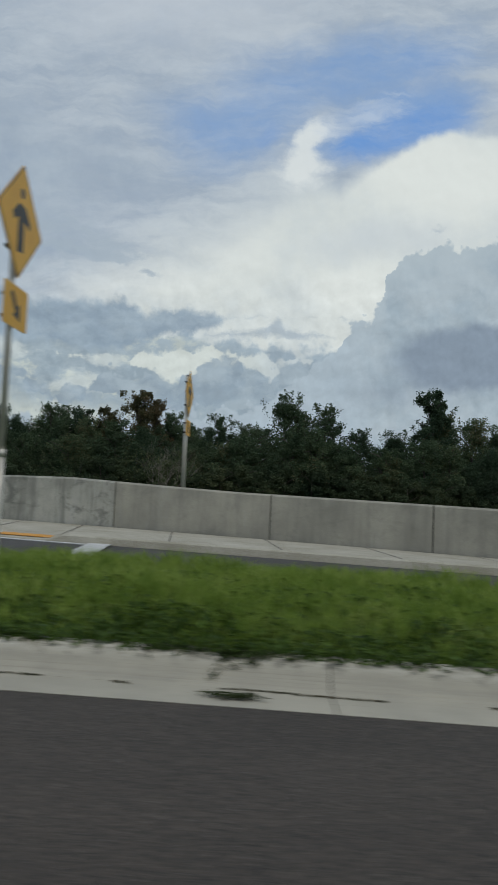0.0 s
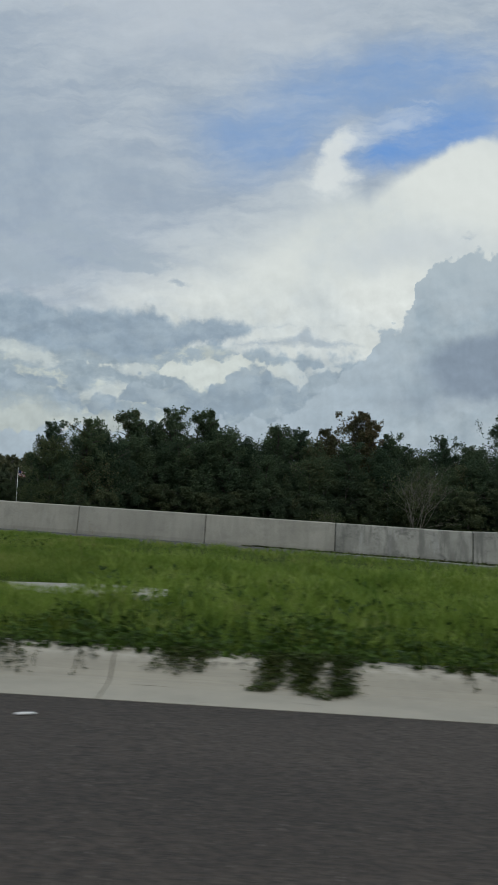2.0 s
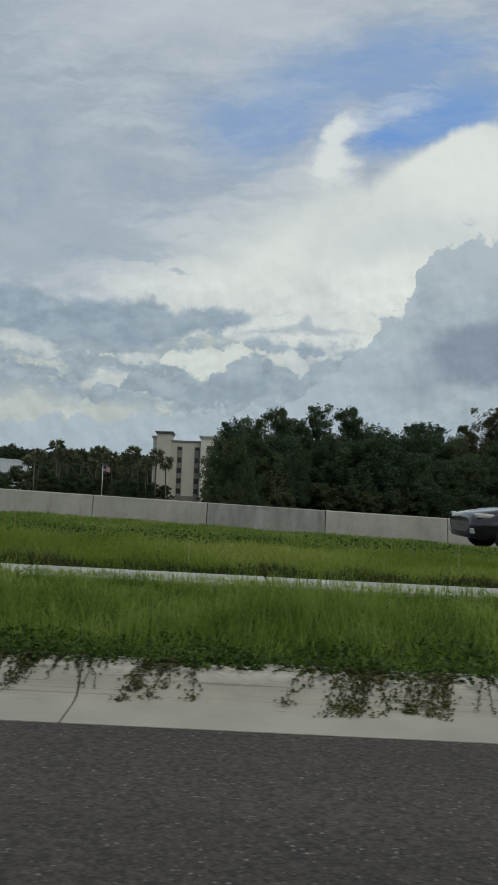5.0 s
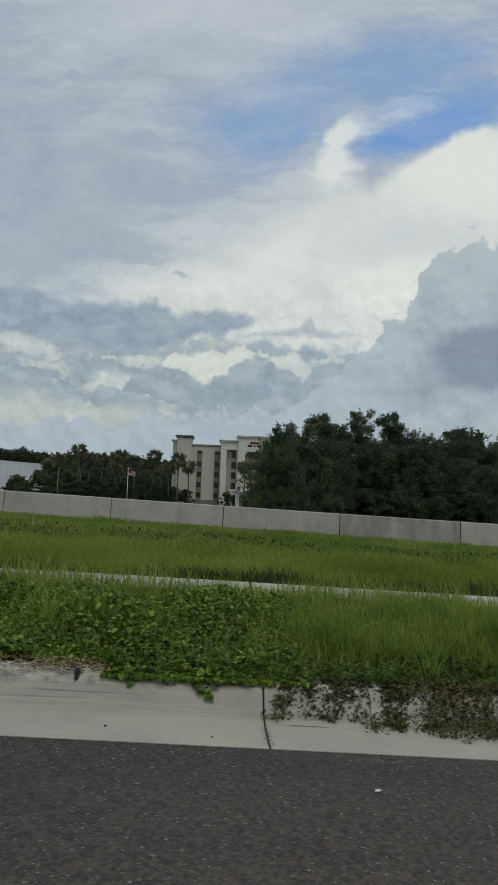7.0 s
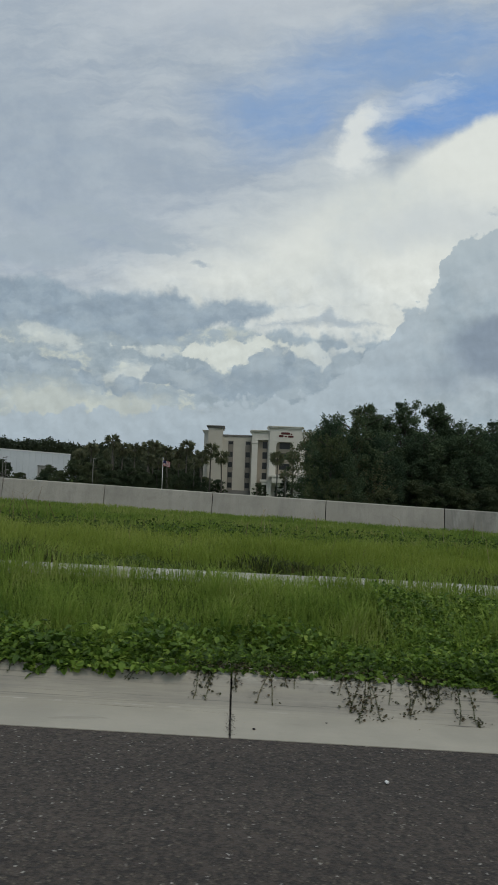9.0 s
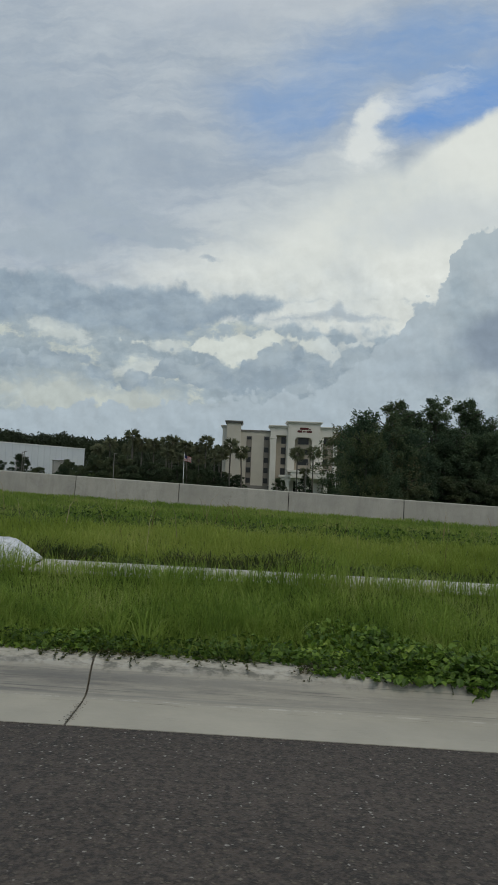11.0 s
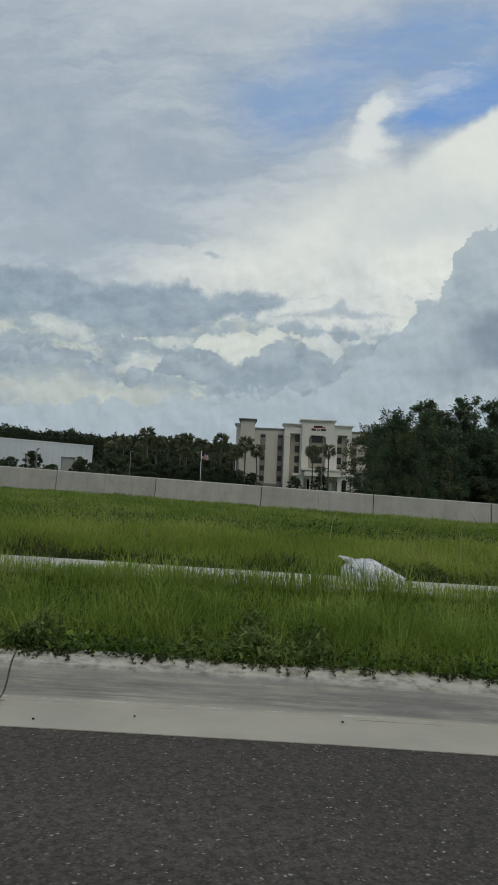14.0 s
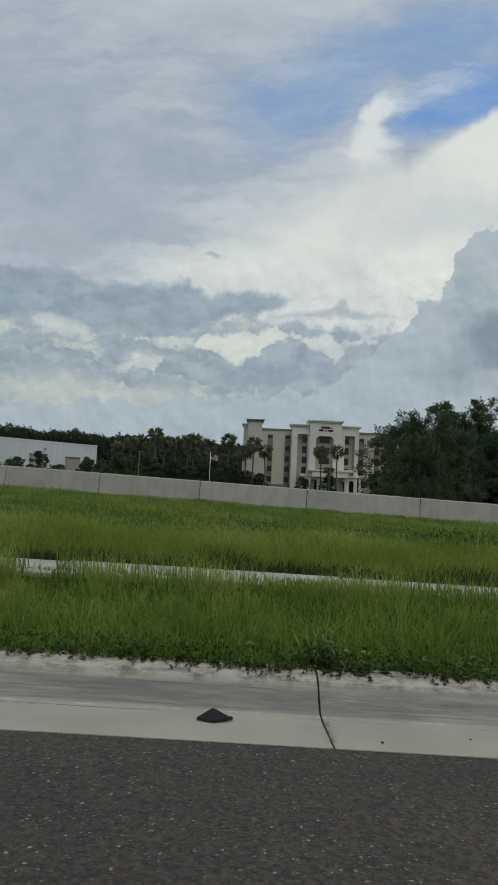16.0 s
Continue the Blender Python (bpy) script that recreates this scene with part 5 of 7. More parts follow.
creepers(5.0, 7.7, 8, 0.14, "creeping_vine", "dark creeper runners hanging down the kerb face", 22)
creepers(11.0, 24.0, 16, 0.22, "creeping_vine", "thin dark creeper runners over the kerb edge", 24)
creepers(24.0, 54.0, 26, 0.20, "creeping_vine", "thin dark creeper runners over the kerb edge", 25)

n_dry = 520
dx_ = np.concatenate([rng.normal(8.28, 0.17, n_dry), rng.uniform(-4, 50, 110)])
do_ = np.concatenate([rng.uniform(0.58, 0.82, n_dry), rng.uniform(0.02, 0.7, 110)])
dz_ = np.interp(do_, [p[0] for p in PROFILE[1:-1]], [p[1] for p in PROFILE[1:-1]]) + 0.008 + 0.012 * (do_ > 0.56)
leaves(np.stack([dx_, kerb_y(dx_) + do_, lift(dx_) + dz_], 1), np.where(np.arange(len(dx_)) < n_dry, rng.uniform(0.014, 0.045, len(dx_)), rng.uniform(0.005, 0.014, len(dx_))), "leaf_litter", DRY, "dry brown leaf litter in the gutter", 0.3, "litter", 0.35)


def dirt_line(x0, x1, count, o, seed):
    """A broken line of blown dirt at the foot of the kerb's slope."""
    r = np.random.default_rng(seed)
    x = r.uniform(x0, x1, count)
    x = x[wave(x, x * 0.1, 3.7, 0.5 + seed) > 0.05]
    oo = o + 0.012 * np.sin(x * 5.0) + r.normal(0, 0.009, len(x))
    z = np.interp(oo, [q[0] for q in PROFILE[1:-1]], [q[1] for q in PROFILE[1:-1]]) + 0.004
    leaves(np.stack([x, kerb_y(x) + oo, lift(x) + z], 1), r.uniform(0.010, 0.028, len(x)), "gutter_dirt", CREEPER_DULL, "broken line of dark dirt along the gutter", 0.25, "dirt", 0.6)


dirt_line(22.0, 24.6, 700, 0.37, 71)
dirt_line(46.5, 56.0, 2200, 0.36, 72)
dirt_line(36.0, 38.5, 420, 0.33, 73)


def edging(x0, x1, count, size, seed):
    """Low weeds that lean out over the kerb's rounded back edge."""
    r = np.random.default_rng(seed)
    x = r.uniform(x0, x1, count)
    x = x[(x < 7.95) | (x > 8.52)]
    count = len(x)
    o = np.where(x < 4.5, 0.645, 0.60) + 0.14 * r.uniform(0, 1, count) ** 0.8 - 0.07 * np.clip(wave(x, x * 0.3, 5.1, 0.7), 0, 1) * r.uniform(0, 1, count)
    z = np.interp(o, [q[0] for q in PROFILE[1:-1]], [q[1] for q in PROFILE[1:-1]]) + 0.01 + 0.075 * r.uniform(0, 1, count) * np.clip((o - 0.55) / 0.12, 0, 1)
    leaves(np.stack([x, kerb_y(x) + o, lift(x) + z], 1), size * r.uniform(0.5, 1.4, count), "edge_weeds", DARK_WEED, "low dark weeds leaning over the kerb edge", 0.6)


def drape(x0, x1, lows, count, size, seed):
    """Broad vine leaves that spill over the kerb's edge; lows: how far down the slope they reach along the stretch."""
    r = np.random.default_rng(seed)
    x = r.uniform(x0, x1, count)
    low = np.interp((x - x0) / (x1 - x0), np.linspace(0, 1, len(lows)), lows) + 0.02 * np.sin(x * 31.0) + 0.012 * np.sin(x * 73.0)
    o = 0.82 - (0.82 - low) * r.uniform(0, 1, count) ** 0.7
    z = np.interp(o, [q[0] for q in PROFILE[1:-1]], [q[1] for q in PROFILE[1:-1]]) + 0.01 + r.uniform(0, 0.055, count) * np.clip((o - low) / 0.12, 0.15, 1.0) + 0.10 * np.clip((o - 0.68) / 0.14, 0, 1) * r.uniform(0, 1, count)
    leaves(np.stack([x, kerb_y(x) + o, lift(x) + z], 1), size * r.uniform(0.55, 1.3, count), "vine_drape", VINE, "broad-leaved green vine spilling over the kerb edge", 0.55)


drape(4.95, 6.05, (0.66, 0.60, 0.58, 0.54, 0.52, 0.55, 0.52, 0.60, 0.68), 1500, 0.046, 61)
drape(7.45, 7.95, (0.66, 0.56, 0.60, 0.52, 0.64), 800, 0.036, 62)
drape(8.55, 9.4, (0.60, 0.54, 0.58, 0.50, 0.58, 0.62), 1400, 0.036, 63)
edging(-4.5, 14.0, 6000, 0.027, 41)
edging(14.0, 56.0, 7000, 0.040, 42)

# dirt and leaves blown against the barrier's foot
n_dirt = 3000
bx_ = rng.uniform(29.0, 46.5, n_dirt)
off_ = np.abs(rng.normal(0, 0.16, n_dirt)) * (1.0 + 0.7 * np.sin(bx_ * 1.3) * np.sin(bx_ * 0.37))
leaves(np.stack([bx_, wall_y(bx_) - 0.01 - np.abs(off_), lift(bx_) + ramp_z(bx_, wall_y(bx_) - np.abs(off_)) + 0.01 + rng.uniform(0, 0.05, n_dirt) * np.clip(1 - np.abs(off_) * 3, 0, 1)], 1),
       rng.uniform(0.03, 0.10, n_dirt), "blown_dirt", CREEPER, "dark dirt and dead leaves along the barrier foot", 0.4, "litter")


kerb_mats(kerb_rows, 50, "small-leaved dark creeper hanging over the kerb", CREEPER_DULL, 0.66, 1.2, 0.05)
kerb_mats([(9.46, 9.8, 0.34, 5200), (9.76, 10.2, 0.24, 6000), (10.18, 10.58, 0.20, 9600), (10.56, 10.92, 0.27, 7000), (10.94, 11.45, 0.34, 5000), (11.7, 12.3, 0.3, 4000), (12.8, 13.1, 0.34, 6000),
           (13.6, 14.6, 0.25, 3600), (15.57, 15.9, 0.22, 5000)], 51, "brownish green creeper spilling into the gutter", CREEPER_BROWN, 0.85, 1.6, 0.10)
kerb_mats([(16.15, 16.5, 0.17, 6000), (16.5, 17.85, 0.2, 4000), (17.88, 18.28, 0.24, 6500), (18.45, 18.6, 0.2, 5000), (19.5, 19.62, 0.26, 6500), (19.72, 19.83, 0.42, 6500), (20.4, 21.2, 0.22, 2800),
           (21.35, 22.05, 0.12, 11000), (22.45, 22.58, 0.55, 6000), (22.95, 23.1, 0.55, 6000)], 52, "dark green creeper spilling into the gutter", None, 0.85, 1.5, 0.13)
kerb_mats([(24.3, 24.76, 0.3, 6500), (24.76, 25.2, 0.22, 12000), (26.0, 26.9, 0.3, 6500), (27.85, 28.2, 0.4, 7500), (28.5, 29.1, 0.24, 13000), (29.7, 29.9, 0.55, 6000), (31.5, 33.3, 0.28, 5000),
           (37.3, 37.7, 0.4, 6500), (41.6, 42.55, 0.36, 9000), (44.3, 44.46, 0.42, 11000), (48.78, 48.86, 0.42, 6000), (49.25, 49.55, 0.42, 6000)], 53, "dark green creeper matted over the kerb slope", MATTED, 0.9, 1.3, 0.10)
# dry thatch and dark stalks at the foot of the meadow grass
tx, ty = spots(-7.0, 22.6, lambda x: strip_y(x) - 0.02, lambda x: strip_y(x) + 0.5, 1700, 0.5)
keep = ~in_pad(tx, ty)
tx, ty = tx[keep], ty[keep]
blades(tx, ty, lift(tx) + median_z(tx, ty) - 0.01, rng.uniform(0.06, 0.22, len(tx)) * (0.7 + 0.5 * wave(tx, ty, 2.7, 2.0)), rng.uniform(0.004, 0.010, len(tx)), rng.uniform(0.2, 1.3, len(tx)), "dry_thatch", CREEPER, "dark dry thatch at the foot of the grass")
sx_, sy_ = spots(-6.0, 27.0, lambda x: strip_y(x) + 0.2, lambda x: strip_y(x) + 4.5, 1.5, 0.0)
blades(sx_, sy_, lift(sx_) + median_z(sx_, sy_), rng.uniform(0.25, 0.55, len(sx_)), rng.uniform(0.004, 0.009, len(sx_)), rng.uniform(0.2, 0.8, len(sx_)), "seed_stalks", DRY, "thin dry seed stalks over the grass")


# low dark leaves between meadow grass and verge stand in for the crest's shade
n_belt = 8000
wx, wu = rng.uniform(2.0, 26.0, n_belt), rng.uniform(0, 1, n_belt)
wy_ = strip_y(wx) + 2.35 + 1.3 * wu + 0.25 * np.sin(wx * 0.9)
thin = rng.uniform(0, 1, n_belt) < 0.9 * (0.5 + 0.5 * wave(wx, wy_, 0.8, 0.6))
wx, wy_ = wx[thin], wy_[thin]
leaves(np.stack([wx, wy_, lift(wx) + median_z(wx, wy_) + rng.uniform(0.01, 0.09, len(wx))], 1), rng.uniform(0.025, 0.055, len(wx)), "crest_shade_belt", DARK_WEED, "belt of low dark leaves laid across the verge as the grass crest's shade", 0.6)

gx_, gy_ = rng.uniform(1.7, 3.3, 420), rng.uniform(4.45, 4.86, 420)
blades(gx_, gy_, lift(gx_) + median_z(gx_, gy_) - 0.01, rng.uniform(0.08, 0.26, 420), rng.uniform(0.004, 0.007, 420), rng.uniform(0.1, 0.7, 420), "tall_grass", GRASS, "tall grass tuft before a white sack")

# tussocks of long arching blades behind the kerb
tus_x, tus_o = rng.uniform(-4.5, 12.0, 70), rng.uniform(0.82, 1.9, 70)
tus_k = rng.integers(0, 70, 70 * 46)
lx_, ly_ = tus_x[tus_k] + rng.normal(0, 0.022, len(tus_k)), kerb_y(tus_x[tus_k]) + tus_o[tus_k] + rng.normal(0, 0.022, len(tus_k))
blades(lx_, ly_, lift(lx_) + median_z(lx_, ly_) - 0.01, rng.uniform(0.18, 0.42, len(lx_)), rng.uniform(0.004, 0.008, len(lx_)), rng.uniform(0.15, 1.1, len(lx_)), "tussock_grass", GRASS, "arching tussocks of long green grass blades")

# dark dirt beside the nearest joints of the gutter
jd_x = np.concatenate([j + rng.normal(0, 0.013, 260) for j in (0.41, 3.48, 6.44, 9.36)])
jd_o = rng.uniform(0.03, 0.36, len(jd_x))
leaves(np.stack([jd_x, kerb_y(jd_x) + jd_o, lift(jd_x) + np.interp(jd_o, [q[0] for q in PROFILE[1:-1]], [q[1] for q in PROFILE[1:-1]]) + 0.003], 1), rng.uniform(0.002, 0.006, len(jd_x)), "joint_dirt", JOINT, "dark dirt specks beside the gutter joints", 0.15, "dirt")

# ---------------------------------------------------------------- signs
def thing(name, x, y, z, label, category, turn=0.0, group=""):
    ob = new(name)
    ob.matrix_basis = pose(x, y, z, 0, 0, turn)
    return tagged(ob, label, category, group)


def rounded(w, h, r, n=5):
    """A rectangle's outline with round corners."""
    out = []
    for cx_, cy_, a in ((w / 2 - r, h / 2 - r, 0), (-w / 2 + r, h / 2 - r, 90), (-w / 2 + r, -h / 2 + r, 180), (w / 2 - r, -h / 2 + r, 270)):
        out += [(cx_ + r * math.cos(radians(a + 90 * k / n)), cy_ + r * math.sin(radians(a + 90 * k / n))) for k in range(n + 1)]
    return out


def turned(outline, deg):
    c, s = math.cos(radians(deg)), math.sin(radians(deg))
    return [(a * c - b * s, a * s + b * c) for a, b in outline]


def plate(outline, zc, x0, x1, mat, parent, name, label=""):
    """A flat sign plate across the road's line, seen from along it."""
    return part(name, prism([(a, b + zc) for a, b in outline], x0, x1, "x"), mat, parent, label)


def letters(text, size, mat, parent, name):
    curve = bpy.data.curves.new(name, "FONT")
    curve.body, curve.size, curve.extrude = text, size, 0.002
    curve.align_x, curve.align_y = "CENTER", "CENTER"
    curve.space_character = 1.02
    tmp = bpy.data.objects.new("tmp", curve)
    me = bpy.data.meshes.new_from_object(tmp)
    bpy.data.objects.remove(tmp)
    me.materials.append(mat)
    ob = new(name, me)
    ob.parent = parent
    return ob


def post(parent, z0, z1, r0, r1, split_at=None):
    if split_at:
        part("lower_post", tube([(0, 0, z0), (0, 0, split_at)], [r0, r0], 14), STEEL, parent, "wider galvanised post stub")
        part("post", tube([(0, 0, split_at - 0.15), (0, 0, z1)], [r1, r1], 14), STEEL, parent)
        part("collar", tube([(0, 0, split_at - 0.05), (0, 0, split_at + 0.03)], [r0 + 0.005, r0 + 0.005], 14), STEEL, parent)
    else:
        part("post", tube([(0, 0, z0), (0, 0, z1)], [r0, r1], 14), STEEL, parent)
    part("post_cap", tube([(0, 0, z1), (0, 0, z1 + 0.02)], [r1 + 0.006, r1 * 0.8], 14), STEEL, parent)


def wrong_way_sign(x, y, ground_up):
    s = thing("wrong_way_sign", x, y, float(lift(x)) + ground_up, "red and white road sign on a galvanised post in grass", "road sign", 1)
    post(s, -0.3, 3.24, 0.047, 0.036, 1.40)
    zc = 2.86
    plate(rounded(1.15, 0.81, 0.05), zc, -0.062, -0.058, WHITE, s, "border", "white reflective border")
    plate(rounded(1.12, 0.78, 0.04), zc, -0.066, -0.062, SIGN_RED, s, "sign_face", "red reflective face")
    plate(rounded(1.15, 0.81, 0.05), zc, -0.058, -0.054, ALUMINIUM, s, "sign_back")
    for text, dz, size in (("WRONG", 0.15, 0.265), ("WAY", -0.175, 0.30)):
        w = letters(text, size, WHITE, s, "lettering")
        w.matrix_basis = pose(-0.069, 0, zc + dz, 90, 0, -90)
    for dz in (-0.25, 0.25):
        part("bracket", box(-0.054, 0.05, -0.16, 0.16, zc + dz - 0.02, zc + dz + 0.02, 0.004), BLACK, s, "dark mounting bracket")
    plate(rounded(0.055, 0.62, 0.01), 1.72, -0.058, -0.052, ALUMINIUM, s, "post_strip", "narrow pale grey strip")
    for dz in (1.46, 1.98):
        part("clamp", box(-0.056, 0.048, -0.05, 0.05, dz - 0.012, dz + 0.012, 0.003), STEEL, s)
    return s


def crossing_sign(x, y, ground_up, top, size=0.91, plaque=(0.66, 0.46), turn=-4.3, stout=0.043):
    s = thing("crossing_sign", x, y, float(lift(x)) + ground_up, "yellow diamond warning sign with lower plaque on a steel post", "road sign", turn, "crossing signs")
    post(s, -0.4, top - 0.15, stout, stout * 0.85, 1.2)
    half = size * 0.7071
    zc = top - half
    plate(turned(rounded(size, size, 0.04), 45), zc, 0.060, 0.064, YELLOW, s, "diamond_face", "yellow reflective diamond face")
    plate(turned(rounded(size, size, 0.04), 45), zc, 0.054, 0.0595, ALUMINIUM, s, "diamond_back")
    edge = turned(rounded(size - 0.03, size - 0.03, 0.03), 45)
    ring = prism([(a, b + zc) for a, b in edge], 0.064, 0.0655, "x")
    part("dark_border", ring, BLACK, s)
    plate(turned(rounded(size - 0.06, size - 0.06, 0.03), 45), zc, 0.0655, 0.067, YELLOW, s, "inner_field")
    # the pictogram, as a plain slanted shape
    plate([(a * 1.6, b * 1.3) for a, b in [(-0.05, -0.27), (0.06, -0.25), (0.05, 0.02), (0.15, -0.02), (0.16, 0.04), (0.06, 0.14), (-0.05, 0.14), (-0.15, 0.03), (-0.12, -0.03), (-0.05, 0.03)]], zc + 0.0, 0.067, 0.069, BLACK, s, "symbol", "plain black symbol")
    plate(turned(rounded(0.11, 0.11, 0.05), 0), zc + 0.31, 0.067, 0.069, BLACK, s, "symbol_dot")
    pz = zc - half - 0.07 - plaque[1] / 2
    plate(rounded(*plaque, 0.035), pz, 0.054, 0.0595, ALUMINIUM, s, "plaque_back")
    plate(rounded(*plaque, 0.035), pz, 0.0595, 0.063, YELLOW, s, "plaque", "yellow arrow plaque")
    plate(turned([(-0.19, -0.04), (0.03, -0.04), (0.03, -0.11), (0.19, 0.0), (0.03, 0.11), (0.03, 0.04), (-0.19, 0.04)], 312), pz, 0.063, 0.065, BLACK, s, "arrow", "black arrow")
    for dz in (zc - 0.3, zc + 0.3, pz - 0.12, pz + 0.12):
        part("bracket", box(-0.05, 0.056, -0.14, 0.14, dz - 0.018, dz + 0.018, 0.004), BLACK, s, "dark mounting bracket")
    return s


wrong_way_sign(34.33, 4.56, 0.24)
crossing_sign(46.95, 5.74, 0.22, 4.36, turn=-9.0)
crossing_sign(48.87, 16.9, -0.2, 4.5, 0.88, (0.58, 0.40), -10.0, 0.065)


# ---------------------------------------------------------------- street lamp's pole with its box base
def lamp_pole(x, y, up):
    s = thing("lamp_pole", x, y, float(lift(x)) + up, "tall tapered grey metal lamp pole on a square base", "lamp pole")
    bm = bmesh.new()
    rings = []
    for z, w in ((0.0, 0.215), (0.03, 0.215), (0.10, 0.205), (0.50, 0.165), (0.56, 0.155)):
        rings.append([bm.verts.new((a * w, b * w, z)) for a, b in ((-1, -0.8), (-0.8, -1), (0.8, -1), (1, -0.8), (1, 0.8), (0.8, 1), (-0.8, 1), (-1, 0.8))])
    for a, b in zip(rings, rings[1:]):
        for k in range(8):
            bm.faces.new((a[k], a[(k + 1) % 8], b[(k + 1) % 8], b[k]))
    bm.faces.new(rings[-1])
    part("box_base", bm, CAST_METAL, s, "square cast aluminium box base")
    part("base_collar", tube([(0, 0, 0.54), (0, 0, 0.555), (0, 0, 0.655), (0, 0, 0.67)], [0.158, 0.168, 0.168, 0.15], 20), BAND, s, "dark weathered clamp band")
    for k in range(6):
        a = radians(60 * k + 20)
        part("clamp_bolt", tube([(math.cos(a) * 0.16, math.sin(a) * 0.16, 0.605), (math.cos(a) * 0.19, math.sin(a) * 0.19, 0.605)], [0.016, 0.016], 6), CAST_METAL, s)
    part("base_shoe", box(-0.225, 0.225, -0.225, 0.225, -0.01, 0.022, 0.008), BAND, s, "dark steel base plate")
    part("shaft", tube([(0, 0, 0.60), (0, 0, 2.2), (0, 0, 6.3), (0, 0, 9.5)], [0.137, 0.108, 0.066, 0.045], 24), STEEL, s, "smooth tapered shaft")
    part("access_cover", box(-0.09, 0.09, -0.205, -0.195, 0.16, 0.42, 0.006), CAST_METAL, s)
    for a in (-1, 1):
        for b in (-1, 1):
            part("anchor_nut", tube([(a * 0.19, b * 0.19, -0.03), (a * 0.19, b * 0.19, 0.03)], [0.022, 0.022], 6), STEEL, s)
    return s


lamp_pole(24.76, 6.98, 0.415)
fx, fy = 24.76, 6.98
footing = thing("pole_footing", fx, fy, float(lift(fx)), "round concrete footing with a broken slab around", "footing")
part("round_pad", tube([(0, 0, 0.1), (0, 0, 0.395), (0, 0, 0.41), (0, 0, 0.414)], [0.41, 0.41, 0.395, 0.375], 32), PAD_TAN, footing, "round tan concrete pad")
for outline, top in (([(-1.62, -0.30), (-1.1, -0.46), (-0.62, -0.58), (-0.5, -0.1), (-0.6, 0.42), (-1.2, 0.40), (-1.48, 0.06)], 0.352),
                           ([(-0.58, -0.60), (-0.1, -0.66), (0.35, -0.62), (0.42, 0.0), (0.3, 0.5), (-0.2, 0.55), (-0.55, 0.42), (-0.46, -0.1)], 0.346),
                           ([(0.38, -0.60), (0.72, -0.52), (0.66, -0.36), (0.98, -0.12), (0.74, 0.1), (0.72, 0.34), (0.34, 0.46), (0.46, 0.0)], 0.356)):
    apron = prism(outline, 0.1, top, "z")
    for v in apron.verts:
        v.co.z += 0.012 * noise.noise(v.co * 2.3)
    part("apron_slab", apron, SLAB, footing, "flat broken concrete apron")


# ---------------------------------------------------------------- litter
def sack(x, y, up):
    """A crumpled plastic sack lying in the grass, its tied neck to one side."""
    bm = bmesh.new()
    bmesh.ops.create_icosphere(bm, subdivisions=6, radius=1.0)
    for v in bm.verts:
        p = v.co.copy()
        q = p * 1.7 + Vector((noise.noise(p * 1.9), noise.noise(p * 1.9 + Vector((5, 2, 1))), noise.noise(p * 1.9 + Vector((1, 7, 4))))) * 1.1
        fold = (1.0 - abs(noise.noise(q)) * 2.2) * 0.065 + (1.0 - abs(noise.noise(q * 2.3 + Vector((2, 4, 6)))) * 2.2) * 0.035
        r = 0.96 + 0.12 * noise.noise(p * 1.5 + Vector((3, 1, 2))) + fold + 0.012 * noise.noise(p * 13)
        height = 0.138 * (1.0 - 0.62 * max(p.x, 0.0)) * (1.0 - 0.10 * max(-p.x - 0.5, 0))
        v.co = Vector((p.x * 0.225 * r, p.y * 0.14 * r, max(p.z, -0.3) * height * r + 0.03 - 0.012 * p.x))
    for f in bm.faces:
        f.smooth = True
    s = thing("plastic_sack", x, y, float(lift(x)) + up, "crumpled white plastic sack lying in tall grass", "sack", -6)
    part("sack_body", bm, BAG, s)
    neck = bmesh.new()
    bmesh.ops.create_icosphere(neck, subdivisions=3, radius=1.0)
    for v in neck.verts:
        p = v.co.copy()
        r = 1 + 0.35 * noise.noise(p * 3.0 + Vector((7, 0, 0)))
        v.co = Vector((-0.185 + p.x * 0.066 * r, p.y * 0.035 * r, 0.145 + p.z * (0.024 + 0.014 * p.x) * r - p.x * 0.030))
    part("sack_neck", neck, BAG, s, "twisted white plastic neck")


sack(2.47, 5.60, 0.388)

plate_x, plate_y = -0.11, 3.42
scrap = thing("rubber_scrap", plate_x, plate_y, float(lift(plate_x)), "folded black rubber scrap lying in the gutter", "scrap", 3)
bm = bmesh.new()
ring = [(-0.076, -0.01, 0.012), (0.0, -0.04, 0.010), (0.076, 0.0, 0.014), (0.013, 0.066, 0.026)]
low, high = [bm.verts.new((a, b, 0.001)) for a, b, c in ring], [bm.verts.new((a, b, c)) for a, b, c in ring]
peak = bm.verts.new((-0.005, 0.045, 0.040))
for k in range(4):
    bm.faces.new((low[k], low[(k + 1) % 4], high[(k + 1) % 4], high[k]))
    bm.faces.new((high[k], high[(k + 1) % 4], peak))
bm.faces.new(low[::-1])
part("flap", bm, RUBBER, scrap)
part("torn_edge", box(0.05, 0.088, 0.004, 0.026, 0.0, 0.010, 0.003), RUBBER, scrap)


